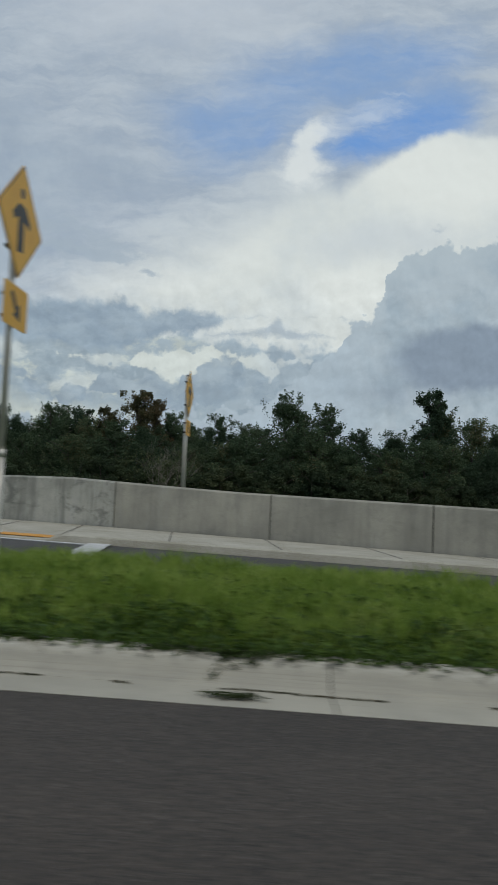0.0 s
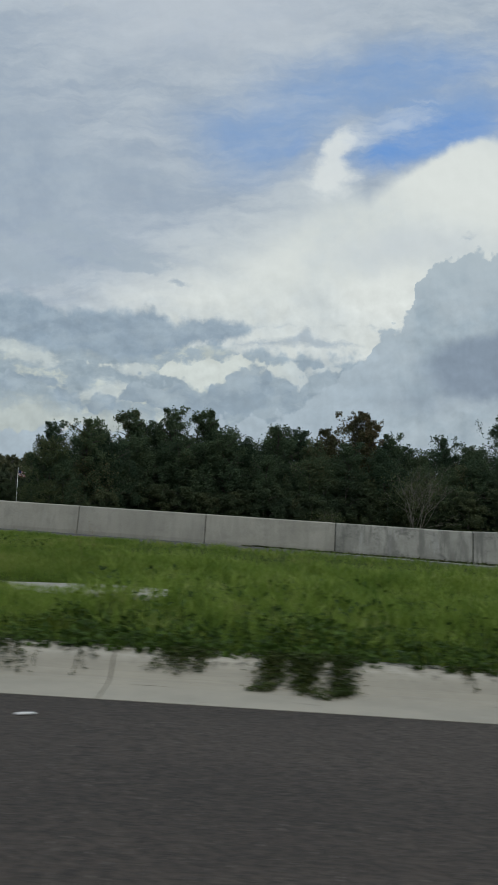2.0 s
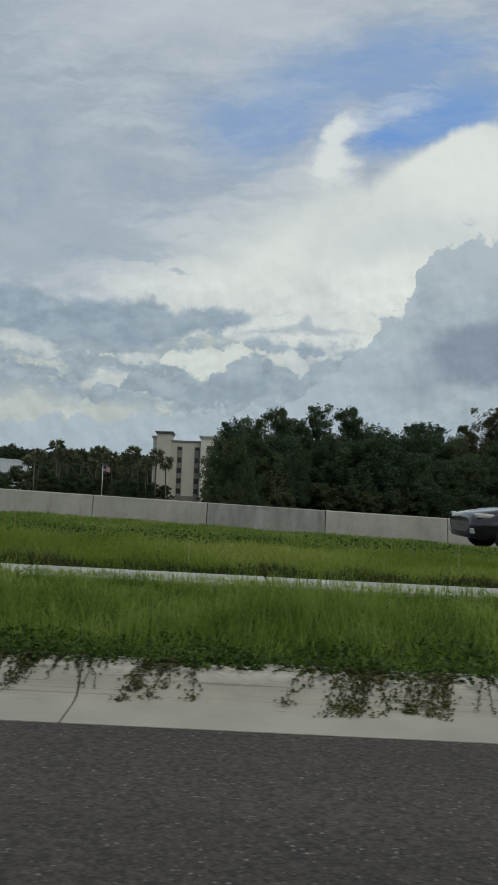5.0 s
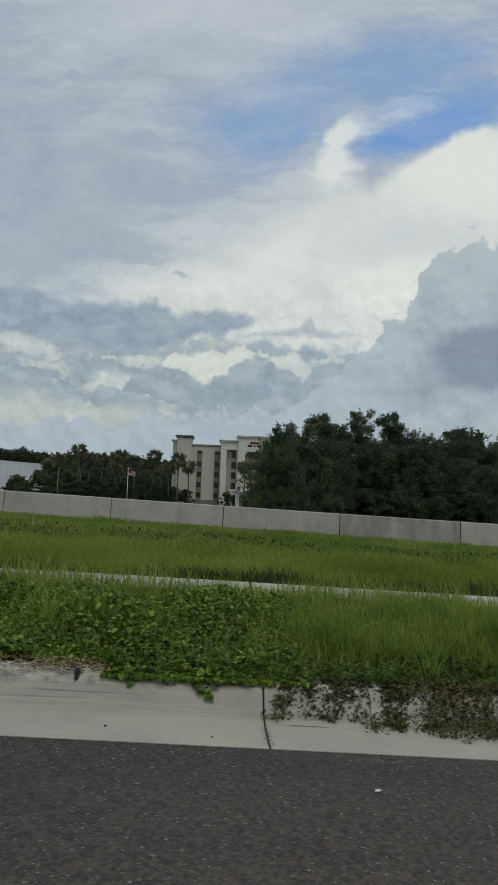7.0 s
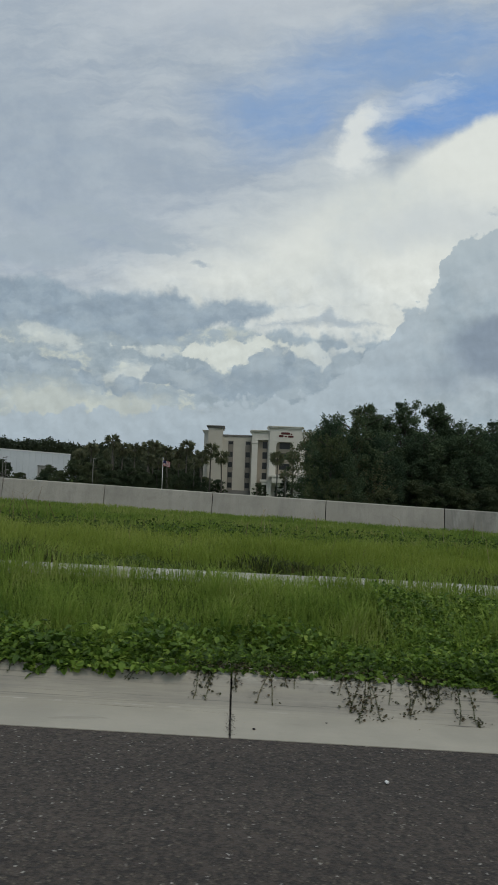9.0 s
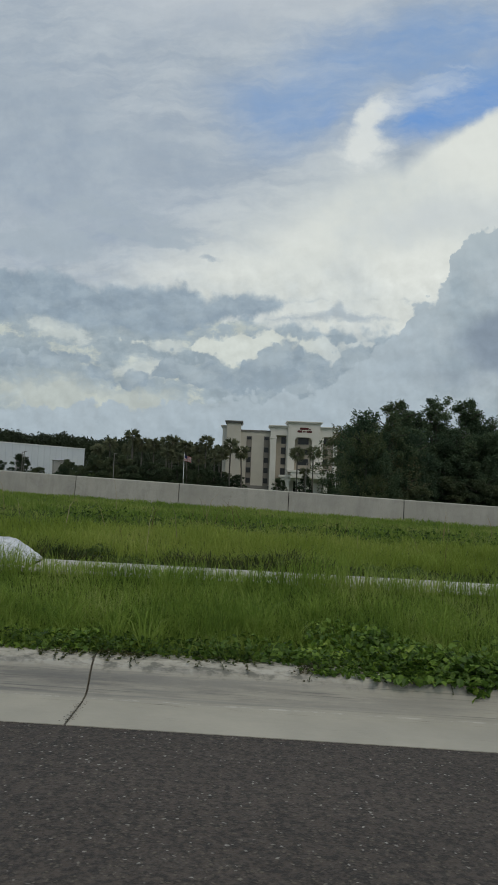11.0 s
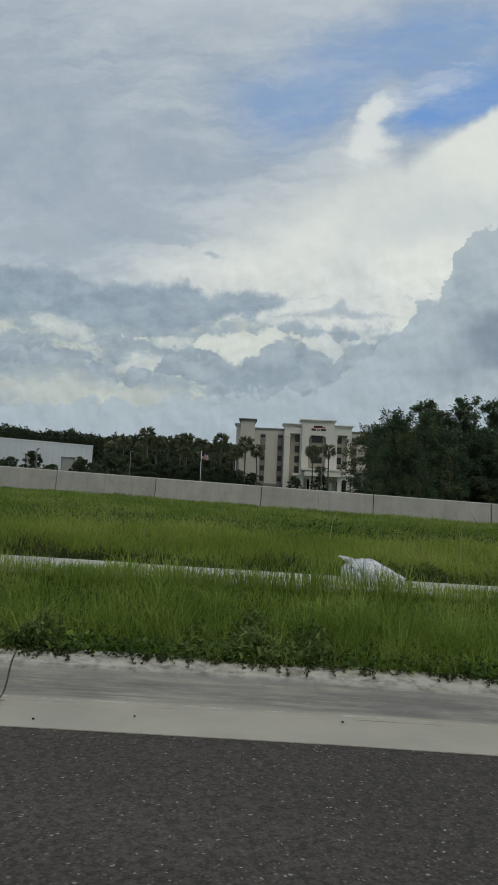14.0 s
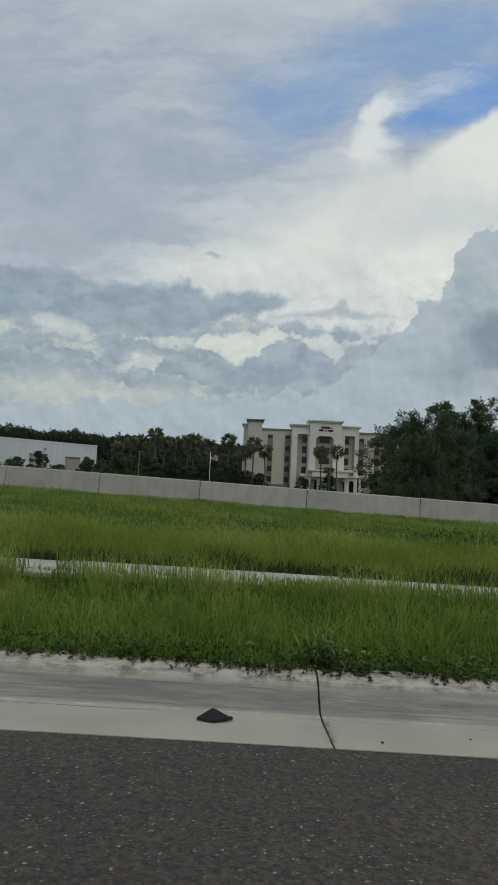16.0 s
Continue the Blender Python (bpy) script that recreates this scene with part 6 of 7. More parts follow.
def oil_drip(x, y, size, seed):
    r = random.Random(seed)
    rim = [(math.cos(a) * size * r.uniform(0.7, 1.2) * 1.5, math.sin(a) * size * r.uniform(0.7, 1.2)) for a in (2 * math.pi * k / 18 for k in range(18))]
    bm = bmesh.new()
    ring = [bm.verts.new((x + a, y + b, float(lift(x + a)) + 0.003)) for a, b in rim]
    mid = bm.verts.new((x, y, float(lift(x)) + 0.004))
    for k in range(18):
        bm.faces.new((ring[k], ring[(k + 1) % 18], mid))
    me = bpy.data.meshes.new("oil_drip")
    bm.to_mesh(me)
    bm.free()
    me.materials.append(OIL)
    tagged(new("oil_drip", me), "small dark oil drip dried on the asphalt", "oil stain", "oil drips on the road", "structure")


for drip in ((24.34, 1.8, 0.022, 1), (42.66, 0.46, 0.05, 2), (42.1, 0.62, 0.03, 3), (3.19, 2.4, 0.016, 4), (8.24, 2.37, 0.012, 5)):
    oil_drip(*drip)


def pebble(x, o, r):
    bm = bmesh.new()
    bmesh.ops.create_icosphere(bm, subdivisions=2, radius=r)
    for v in bm.verts:
        v.co *= 1 + 0.3 * noise.noise(v.co * (1.2 / r) + Vector((x, o, 0)))
        v.co.z *= 0.6
    me = bpy.data.meshes.new("pebble")
    bm.to_mesh(me)
    bm.free()
    me.materials.append(RUBBER)
    ob = new("pebble", me)
    ob.location = (x, float(kerb_y(x)) + o, float(lift(x)) + r * 0.45)
    tagged(ob, "small dark pebble in the gutter", "pebble", "gutter pebbles")


for x, o, r in ((0.63, 0.10, 0.010), (1.05, 0.21, 0.007), (2.0, 0.30, 0.009), (3.0, 0.16, 0.007), (6.55, 0.13, 0.010), (6.9, 0.28, 0.006), (7.75, 0.24, 0.012), (8.6, 0.20, 0.010), (9.1, 0.12, 0.007), (-1.2, 0.22, 0.009)):
    pebble(x, o, r * 0.7)


# ---------------------------------------------------------------- the black saloon on the ramp
def saloon(x, y, up, turn):
    """A four-door saloon; it points along -x, its near side towards the median."""
    s = thing("saloon_car", x, y, float(lift(x)) + up, "black four-door saloon car with silver alloy wheels", "car", turn)
    # side lines: distance from the nose, lower edge, shoulder, half width
    st = [(0.17, 0.36, 0.64, 0.60), (0.21, 0.25, 0.72, 0.74), (0.36, 0.21, 0.78, 0.84), (0.7, 0.19, 0.86, 0.89), (1.2, 0.13, 0.93, 0.905), (1.8, 0.12, 0.955, 0.91),
          (2.6, 0.12, 0.965, 0.91), (3.4, 0.12, 0.985, 0.91), (4.0, 0.15, 1.01, 0.90), (4.45, 0.20, 1.035, 0.87), (4.72, 0.24, 1.03, 0.81), (4.84, 0.34, 0.92, 0.70)]

    def ring_of(a, lo, hi, w):
        return [(a, -w * 0.80, lo), (a, -w * 0.97, lo + 0.10), (a, -w, lo + (hi - lo) * 0.5), (a, -w * 0.985, hi - 0.13), (a, -w * 0.93, hi - 0.03), (a, -w * 0.80, hi + 0.005),
                (a, 0, hi + 0.035), (a, w * 0.80, hi + 0.005), (a, w * 0.93, hi - 0.03), (a, w * 0.985, hi - 0.13), (a, w, lo + (hi - lo) * 0.5), (a, w * 0.97, lo + 0.10), (a, w * 0.80, lo)]

    def loft(rings, smooth=True):
        bm = bmesh.new()
        rows = [[bm.verts.new(p) for p in r] for r in rings]
        for a, b in zip(rows, rows[1:]):
            for k in range(len(a)):
                f = bm.faces.new((a[k], a[(k + 1) % len(a)], b[(k + 1) % len(a)], b[k]))
                f.smooth = smooth
        bm.faces.new(rows[0])
        bm.faces.new(rows[-1][::-1])
        bmesh.ops.recalc_face_normals(bm, faces=bm.faces[:])
        return bm
    body = part("body", loft([ring_of(*q) for q in st]), CAR_PAINT, s, "glossy black body")
    # wheel wells are cut through the sides
    wells = bmesh.new()
    for wx in (0.95, 3.73):
        tube([(wx, -1.2, 0.33), (wx, 1.2, 0.33)], [0.375, 0.375], 28, wells)
    cutter = part("cutter", wells, CAR_PAINT, s)
    cut = body.modifiers.new("wells", "BOOLEAN")
    cut.operation, cut.object, cut.solver = "DIFFERENCE", cutter, "EXACT"
    dep = bpy.context.evaluated_depsgraph_get()
    shaped = bpy.data.meshes.new_from_object(body.evaluated_get(dep))
    body.modifiers.clear()
    body.data = shaped
    bpy.data.objects.remove(cutter)
    roof = [(1.42, 0.955, 0.78, 0.0), (1.75, 1.13, 0.74, 0.5), (2.15, 1.33, 0.66, 0.8), (2.55, 1.43, 0.62, 1.0), (3.0, 1.455, 0.61, 1.0), (3.4, 1.42, 0.61, 1.0), (3.75, 1.33, 0.64, 0.8), (4.15, 1.14, 0.71, 0.4), (4.40, 1.03, 0.74, 0.0)]
    cab = [[(a, -0.855, 0.94), (a, -(0.855 + w) / 2 - 0.02, (0.95 + h) / 2), (a, -w, h - 0.045), (a, -w * 0.8, h - 0.008), (a, 0, h + 0.012), (a, w * 0.8, h - 0.008), (a, w, h - 0.045), (a, (0.855 + w) / 2 + 0.02, (0.95 + h) / 2), (a, 0.855, 0.94)] for a, h, w, _ in roof]
    part("cabin", loft(cab), CAR_PAINT, s, "black roof and pillars")

    def side_pane(name, pts, mat, out, label=""):
        for sign in (-1, 1):
            bm = bmesh.new()
            front_ = [bm.verts.new((a, sign * (0.872 - max(z - 0.96, 0) * 0.44 + out), z)) for a, z in pts]
            back_ = [bm.verts.new((v.co.x, v.co.y - sign * 0.03, v.co.z)) for v in front_]
            bm.faces.new(front_)
            bm.faces.new(back_[::-1])
            for i in range(len(pts)):
                j = (i + 1) % len(pts)
                bm.faces.new((front_[i], back_[i], back_[j], front_[j]))
            bmesh.ops.recalc_face_normals(bm, faces=bm.faces[:])
            part(name, bm, mat, s, label)
    side_pane("window_frame", [(1.50, 0.975), (1.72, 1.09), (2.10, 1.29), (2.45, 1.375), (3.0, 1.39), (3.35, 1.355), (3.62, 1.25), (3.86, 1.03), (3.84, 0.985)], CHROME, 0.004, "chrome window surround")
    side_pane("front_window", [(1.55, 0.99), (1.75, 1.095), (2.12, 1.282), (2.46, 1.363), (2.62, 1.368), (2.62, 0.99)], CAR_GLASS, 0.012, "dark tinted glass")
    side_pane("rear_window", [(2.66, 0.99), (2.66, 1.370), (3.0, 1.376), (3.34, 1.342), (3.60, 1.242), (3.825, 1.035), (3.81, 0.995)], CAR_GLASS, 0.012, "dark tinted glass")
    side_pane("door_pillar", [(2.61, 0.986), (2.61, 1.374), (2.67, 1.376), (2.67, 0.986)], CAR_PAINT, 0.009, "black pillar between the doors")
    for sign in (-1, 1):
        for hx in (2.32, 3.32):
            part("door_handle", box(hx, hx + 0.19, sign * 0.925 - 0.015, sign * 0.925 + 0.015, 0.855, 0.88, 0.008), CAR_PAINT, s)
        part("wing_mirror", box(1.62, 1.80, sign * 0.99 - 0.09, sign * 0.99 + 0.07, 0.985, 1.09, 0.03), CAR_PAINT, s)
        part("sill", box(1.35, 3.32, sign * 0.885 - 0.03, sign * 0.885 + 0.03, 0.10, 0.20, 0.015), CAR_PAINT, s)
        part("headlamp", box(0.24, 0.62, sign * 0.735 - 0.11, sign * 0.735 + 0.11, 0.66, 0.765, 0.035), LAMP_CLEAR, s, "pale headlamp lens")
        part("tail_lamp", box(4.46, 4.74, sign * 0.76 - 0.1, sign * 0.76 + 0.09, 0.80, 0.95, 0.03), LAMP_RED, s, "red tail lamp")
        part("fog_lamp", box(0.18, 0.26, sign * 0.66 - 0.08, sign * 0.66 + 0.06, 0.32, 0.44, 0.015), CHROME, s)
    part("windscreen", prism([(1.46, 0.985), (1.50, 0.975), (2.24, 1.365), (2.20, 1.372)], -0.60, 0.60), CAR_GLASS, s, "raked windscreen glass")
    part("rear_screen", prism([(4.34, 1.065), (4.30, 1.055), (3.56, 1.395), (3.60, 1.405)], -0.58, 0.58), CAR_GLASS, s, "raked rear glass")
    for wx in (0.95, 3.73):
        for sign in (-1, 1):
            hub = part("wheel", tube([(wx, sign * 0.70, 0.33), (wx, sign * 0.72, 0.33), (wx, sign * 0.88, 0.33), (wx, sign * 0.895, 0.33)], [0.31, 0.33, 0.33, 0.30], 32), TYRE, s, "black tyre")
            rim = part("rim", tube([(wx, sign * 0.86, 0.33), (wx, sign * 0.898, 0.33), (wx, sign * 0.902, 0.33)], [0.24, 0.24, 0.225], 28), DEEP, hub, "dark wheel dish")
            lip = bmesh.new()
            ring = [[lip.verts.new((wx + q * math.cos(k * math.pi / 14), sign * w, 0.33 + q * math.sin(k * math.pi / 14))) for k in range(28)] for q, w in ((0.238, 0.895), (0.238, 0.912), (0.212, 0.914), (0.202, 0.90))]
            for a_, b_ in zip(ring, ring[1:]):
                for k in range(28):
                    lip.faces.new((a_[k], a_[(k + 1) % 28], b_[(k + 1) % 28], b_[k]))
            bmesh.ops.recalc_face_normals(lip, faces=lip.faces[:])
            part("rim_lip", lip, RIM, hub, "silver alloy rim lip")
            for k in range(5):
                a = radians(72 * k + 90)
                o_ = [(-0.036, 0.0), (0.036, 0.0), (0.045, 0.215), (-0.045, 0.215)]
                pts = [(wx + p * math.cos(a) + q * math.sin(a), 0.33 - p * math.sin(a) + q * math.cos(a)) for p, q in o_]
                y0, y1 = sorted((sign * 0.902, sign * 0.914))
                part("spoke", prism(pts, y0, y1), RIM, hub, "silver alloy spoke")
            part("hub_cap", tube([(wx, sign * 0.90, 0.33), (wx, sign * 0.92, 0.33)], [0.05, 0.045], 12), RIM, hub)
    # the body sits low over its wheels
    for ob in s.children:
        if not ob.name.startswith("wheel"):
            for v in ob.data.vertices:
                v.co.z = 0.33 + (v.co.z - 0.33) * 0.93
    return s


car = saloon(18.02, 14.83, 0.0, 0)
car.matrix_basis = pose(18.02, 14.83, float(lift(18.02)) + float(ramp_up(18.02)) - 0.003, 0, math.degrees(GRADE + 0.011), 0)


# ---------------------------------------------------------------- small litter by the kerb
def shard(x, y, w, d, up, turn, mat, name, label):
    """A small bent scrap lying flat."""
    s = thing(name, x, y, float(lift(x)) + up, label, "litter", turn)
    bm = prism([(-w, -d), (-w * 0.2, -d * 1.2), (w, -d * 0.5), (w * 0.8, d * 0.7), (0.0, d), (-w * 0.9, d * 0.5)], 0.0, 0.008, "z")
    bmesh.ops.bevel(bm, geom=bm.edges[:], offset=0.002, segments=1, affect="EDGES")
    part("scrap", bm, mat, s)


for lx, ly, lw, ld in ((9.75, 2.82, 0.013, 0.006), (7.05, 2.84, 0.007, 0.011), (27.24, 2.9, 0.05, 0.014)):
    shard(lx, ly, lw, ld, 0.002, 10.0, WHITE, "paper_scrap", "small white paper scrap lying on asphalt")
for lx, off, lw in ((38.0, 0.45, 0.16), (37.4, 0.95, 0.09), (36.2, 0.4, 0.07), (33.4, 0.5, 0.08)):
    ly = float(wall_y(lx)) - off
    shard(lx, ly, lw, lw * 0.5, float(ramp_z(np.array(lx), np.array(ly))) + 0.004, 20.0, WHITE, "paper_scrap", "crumpled white paper scrap by the barrier")
hang = thing("rubber_flap", 8.39, float(kerb_y(8.39)) + 0.575, float(lift(8.39)) + 0.135, "black rubber flap hanging over the kerb edge", "litter", 0)
hang.matrix_basis = hang.matrix_basis @ pose(0, 0, 0, 42, 0, 6)
part("flap", prism([(-0.012, 0.028), (0.012, 0.03), (0.016, 0.0), (0.010, -0.025), (-0.004, -0.04), (-0.010, -0.022), (-0.008, -0.005)], 0.004, 0.02, "z"), RUBBER, hang)
pile = np.random.default_rng(77)
n_pile = 420
px_ = np.concatenate([pile.normal(38.05, 0.09, n_pile // 2), pile.normal(38.28, 0.07, n_pile // 2)])
po_ = np.clip(0.36 + pile.normal(0, 0.035, n_pile), 0.1, 0.5)
leaves(np.stack([px_, kerb_y(px_) + po_, lift(px_) + 0.008 + pile.uniform(0, 0.03, n_pile)], 1), pile.uniform(0.02, 0.06, n_pile), "leaf_pile", CREEPER, "brown heap of dead leaves in the gutter", 0.4, "litter", 0.4)
n_pile = 160
px_ = pile.normal(49.24, 0.08, n_pile)
po_ = np.clip(0.16 + pile.normal(0, 0.025, n_pile), 0.05, 0.4)
leaves(np.stack([px_, kerb_y(px_) + po_, lift(px_) + 0.008 + pile.uniform(0, 0.02, n_pile)], 1), pile.uniform(0.02, 0.05, n_pile), "leaf_pile", CREEPER, "brown heap of dead leaves in the gutter", 0.4, "litter", 0.4)

# ---------------------------------------------------------------- trees
tree_rng = np.random.default_rng(31)


def cards(at, size, mat, name, parent, label="", flat=0.5):
    """A crown's leaves: small ragged leaf sprays, each a bent three-cornered pair."""
    n = len(at)
    a, b = tree_rng.uniform(0, 2 * math.pi, n), tree_rng.normal(0, flat, n)
    f = np.stack([np.cos(a) * np.cos(b), np.sin(a) * np.cos(b), np.sin(b)], 1)
    r = tree_rng.normal(0, 1, (n, 3))
    s = np.cross(f, r)
    s /= np.linalg.norm(s, axis=1)[:, None] + 1e-9
    L = size[:, None]
    up = np.cross(s, f)
    v = np.stack([at - f * L * 0.5, at + s * L * 0.34 + up * L * 0.1, at + f * L * 0.55, at - s * L * 0.30 + up * L * 0.08], 1).reshape(-1, 3)
    i = np.arange(n)[:, None] * 4
    me = mesh_from(name, v, tris=np.concatenate([i + np.array([[0, 1, 2]]), i + np.array([[0, 2, 3]])]), mats=[mat])
    ob = new(name, me)
    ob.parent = parent
    if label:
        ob["label"] = label
    return ob


def tree(kind, height, spread, leaf, count, label, tufts, base=0.25, name="tree"):
    """A tree of a given height: tapered trunk, limbs, and leaf sprays in uneven tufts with gaps between."""
    t = thing(name, 0, 0, 0, label, "tree", group="roadside woods")
    r = tree_rng
    bm = bmesh.new()
    lean = r.normal(0, 0.03, 2)
    top = Vector((lean[0] * height, lean[1] * height, height * 0.9))
    mids = [Vector((top.x * k + r.normal(0, 0.06), top.y * k + r.normal(0, 0.06), top.z * k)) for k in (0, 0.3, 0.6, 1.0)]
    tube(mids, [height * 0.022, height * 0.017, height * 0.011, height * 0.004], 7, bm)
    limbs = 9
    for k in range(limbs):
        u = base + (0.95 - base) * (k + r.uniform(0, 1)) / limbs
        root = Vector((top.x * u, top.y * u, top.z * u))
        ang, wide = r.uniform(0, 2 * math.pi), spread * r.uniform(0.4, 0.85)
        end = root + Vector((math.cos(ang) * wide, math.sin(ang) * wide, wide * r.uniform(0.3, 0.8)))
        end.z = min(end.z, height * 0.95)
        tube([root, (root + end) / 2 + Vector((0, 0, 0.08 * wide)), end], [height * 0.007, height * 0.0045, height * 0.0018], 5, bm, False)
    # leaf tufts fill an uneven crown, wide in the middle and ragged at the top
    pts = []
    share = r.uniform(0.4, 1.6, tufts)
    lobes = r.uniform(0, 2 * math.pi, 4)
    leaders = [(r.normal(0, spread * 0.34), r.normal(0, spread * 0.34), r.uniform(0.80, 1.0)) for _ in range(5 if kind == "tufted" else 6)] + [(top.x, top.y, 1.0)]
    clumps = []
    if kind == "tufted":
        # the open top: leaf clumps at the ends of single branches
        stems = bmesh.new()
        for k in range(32):
            u = 0.62 + 0.37 * r.uniform(0, 1) ** 1.1
            ang, out = r.uniform(0, 2 * math.pi), spread * 0.85 * (1.0 - (u - 0.62) * 1.7) * r.uniform(0.2, 1.0)
            c = Vector((top.x + math.cos(ang) * out, top.y + math.sin(ang) * out, height * u))
            clumps.append(c)
            low = Vector((top.x * 0.7 + (c.x - top.x) * 0.25, top.y * 0.7 + (c.y - top.y) * 0.25, height * (u - 0.16)))
            tube([low, (low + c) / 2 + Vector((0, 0, 0.1)), c], [0.04, 0.025, 0.01], 4, stems, False)
        part("open_top", stems, BARK, t, "bare twigs of the open top")
    for w in share / share.sum():
        u = base + (1.0 - base) * r.uniform(0, 1) ** (0.85 if kind == "tufted" else 0.95)
        body = min(0.55 + u, 1.0) * (1.0 - max(u - 0.45, 0) ** 1.7 * (2.0 if kind == "tufted" else 1.6))
        ang = r.uniform(0, 2 * math.pi)
        edge = 1.0 + 0.25 * math.sin(2 * ang + lobes[0]) + 0.2 * math.sin(3 * ang + lobes[1] + 4 * u)
        out = spread * max(body, 0.12) * edge * r.uniform(0, 1) ** 0.6
        c = np.array([top.x * u + math.cos(ang) * out, top.y * u + math.sin(ang) * out, height * u])
        if u > 0.70:
            # ragged leaders stand clear at the top
            lx, ly, lz = leaders[r.integers(0, len(leaders))]
            pull = 0.75 if kind == "tufted" else 0.5
            c[0], c[1], c[2] = c[0] * (1 - pull) + lx * pull, c[1] * (1 - pull) + ly * pull, min(c[2], height * lz)
        rad = spread * r.uniform(0.07, 0.165)
        if clumps and u > 0.62 and r.uniform() < 0.62:
            c = np.array(clumps[r.integers(0, len(clumps))]) + r.normal(0, 0.14, 3)
            rad = spread * r.uniform(0.05, 0.105)
        m = max(int(count * w), 3)
        p = np.clip(r.normal(0, 1, (m, 3)), -1.5, 1.5) * np.array([0.75, 0.75, 0.62]) * rad + np.array([0, 0, -0.2 * rad])
        c[2] = min(c[2], height - rad * 0.3)
        pts.append(p + c)
    # leafy shoots that stand out of the crown
    for k in range(150 if kind == "airy" else 40 if kind == "round" else 14):
        u = r.uniform(max(base, 0.3), 0.97)
        body = min(0.55 + u, 1.0) * (1.0 - max(u - 0.45, 0) ** 1.7 * 1.8)
        ang, out = r.uniform(0, 2 * math.pi), spread * max(body, 0.1) * r.uniform(0.7, 1.0)
        p0 = np.array([top.x * u + math.cos(ang) * out, top.y * u + math.sin(ang) * out, height * u])
        d = np.array([math.cos(ang) * r.uniform(0.1, 0.6), math.sin(ang) * r.uniform(0.1, 0.6), r.uniform(0.6, 1.1)]) * height * r.uniform(0.05, 0.105)
        p0[2] = min(p0[2], height * 1.0 - d[2])
        tube([Vector(p0 - d * 0.4), Vector(p0 + d)], [0.022, 0.006], 3, bm, False)
        n_leaf = 42
        w_ = r.uniform(0.0, 1.05, n_leaf)
        pts.append(p0 + d * w_[:, None] + r.normal(0, 1, (n_leaf, 3)) * (0.20 * (1.15 - w_) + 0.05)[:, None] * height / 12)
    part("trunk", bm, BARK, t, "rough grey-brown trunk and limbs")
    at = np.concatenate(pts)
    at[:, 2] = np.clip(at[:, 2], 0.1, height * 1.02)
    mat_ = AIRY_LEAF if kind == "airy" else RUST_LEAF if "rusty" in label else SHADED_SHRUB_LEAF if kind == "shrub" else TREE_LEAF
    cards(at, leaf * r.uniform(0.6, 1.4, len(at)), mat_, "crown", t)
    return t


def bare_shrub(x, y, z, height):
    t = thing("bare_shrub", x, y, z, "half-bare grey twiggy shrub before dark trees", "shrub")
    bm = bmesh.new()
    r = random.Random(8)

    def grow(p, d, ln, rad, depth):
        q = p + d * ln
        tube([p, (p + q) / 2 + Vector((r.gauss(0, 0.04), r.gauss(0, 0.04), 0.03)) * ln, q], [rad, rad * 0.8, rad * 0.6], 4, bm, False)
        if depth:
            for _ in range(3 if depth > 1 else 4):
                grow(p + d * ln * r.uniform(0.5, 1.0), (d + Vector((r.gauss(0, 0.5), r.gauss(0, 0.5), r.gauss(0.1, 0.3)))).normalized(), ln * r.uniform(0.55, 0.8), rad * 0.55, depth - 1)
    for _ in range(7):
        grow(Vector((r.gauss(0, 0.2), r.gauss(0, 0.2), -0.2)), Vector((r.gauss(0, 0.45), r.gauss(0, 0.45), 1)).normalized(), height * 0.36, 0.035, 3)
    part("branches", bm, TWIG, t, "pale grey bare branches")
    at = tree_rng.normal(0, 1, (1500, 3)) * np.array([height * 0.20, height * 0.20, height * 0.14]) + np.array([0, 0, height * 0.40])
    at[:, 2] = np.clip(at[:, 2], 0.2, height * 0.6 * tree_rng.uniform(0.8, 1.0, len(at)))
    cards(at, tree_rng.uniform(0.08, 0.20, 1500), AIRY_LEAF, "foliage", t, "sparse grey-green leaves")


# one of each build, stood in the row; the rest are copies turned and sized
makers = [
    tree("tufted", 12.0, 3.3, 0.19, 17000, "dark green broadleaf tree with an open tufted top", 320, 0.2),
    tree("tufted", 12.0, 2.9, 0.19, 15000, "dark tree with rusty tinged leaves in open tufts", 320, 0.25),
    tree("round", 12.0, 3.5, 0.19, 17000, "dense dark green broadleaf tree with a rounded crown", 270, 0.15),
    tree("round", 12.0, 3.5, 0.19, 17000, "dark green tree with a narrow dense crown", 270, 0.12),
    tree("tufted", 12.0, 3.4, 0.19, 17000, "dark green tree with ragged upright leaf tufts", 320, 0.2),
    tree("airy", 12.0, 3.6, 0.18, 6500, "olive green tree with airy upright leafy shoots", 130, 0.2),
]
shrubs = [tree("shrub", 5.0, 2.3, 0.15, 11000, "dense dark green bush at the foot of trees", 80, 0.05, "bush"),
          tree("shrub", 5.0, 2.0, 0.15, 10000, "dull olive green bush at the foot of trees", 70, 0.05, "bush")]
woods_rng = random.Random(17)
used = set()


def stand(pool, which, x, y, height, full, wide=1.0, z=None):
    src = pool[which]
    z = float(far_z(np.array(x), np.array(y))) - 0.2 if z is None else z
    k = height / full
    m = pose(x, y, z, 0, 0, woods_rng.uniform(0, 360)) @ Matrix.Diagonal((k * wide, k * wide, k, 1))
    if src in used:
        copy_thing(src, m)
    else:
        src.matrix_basis = m
        used.add(src)


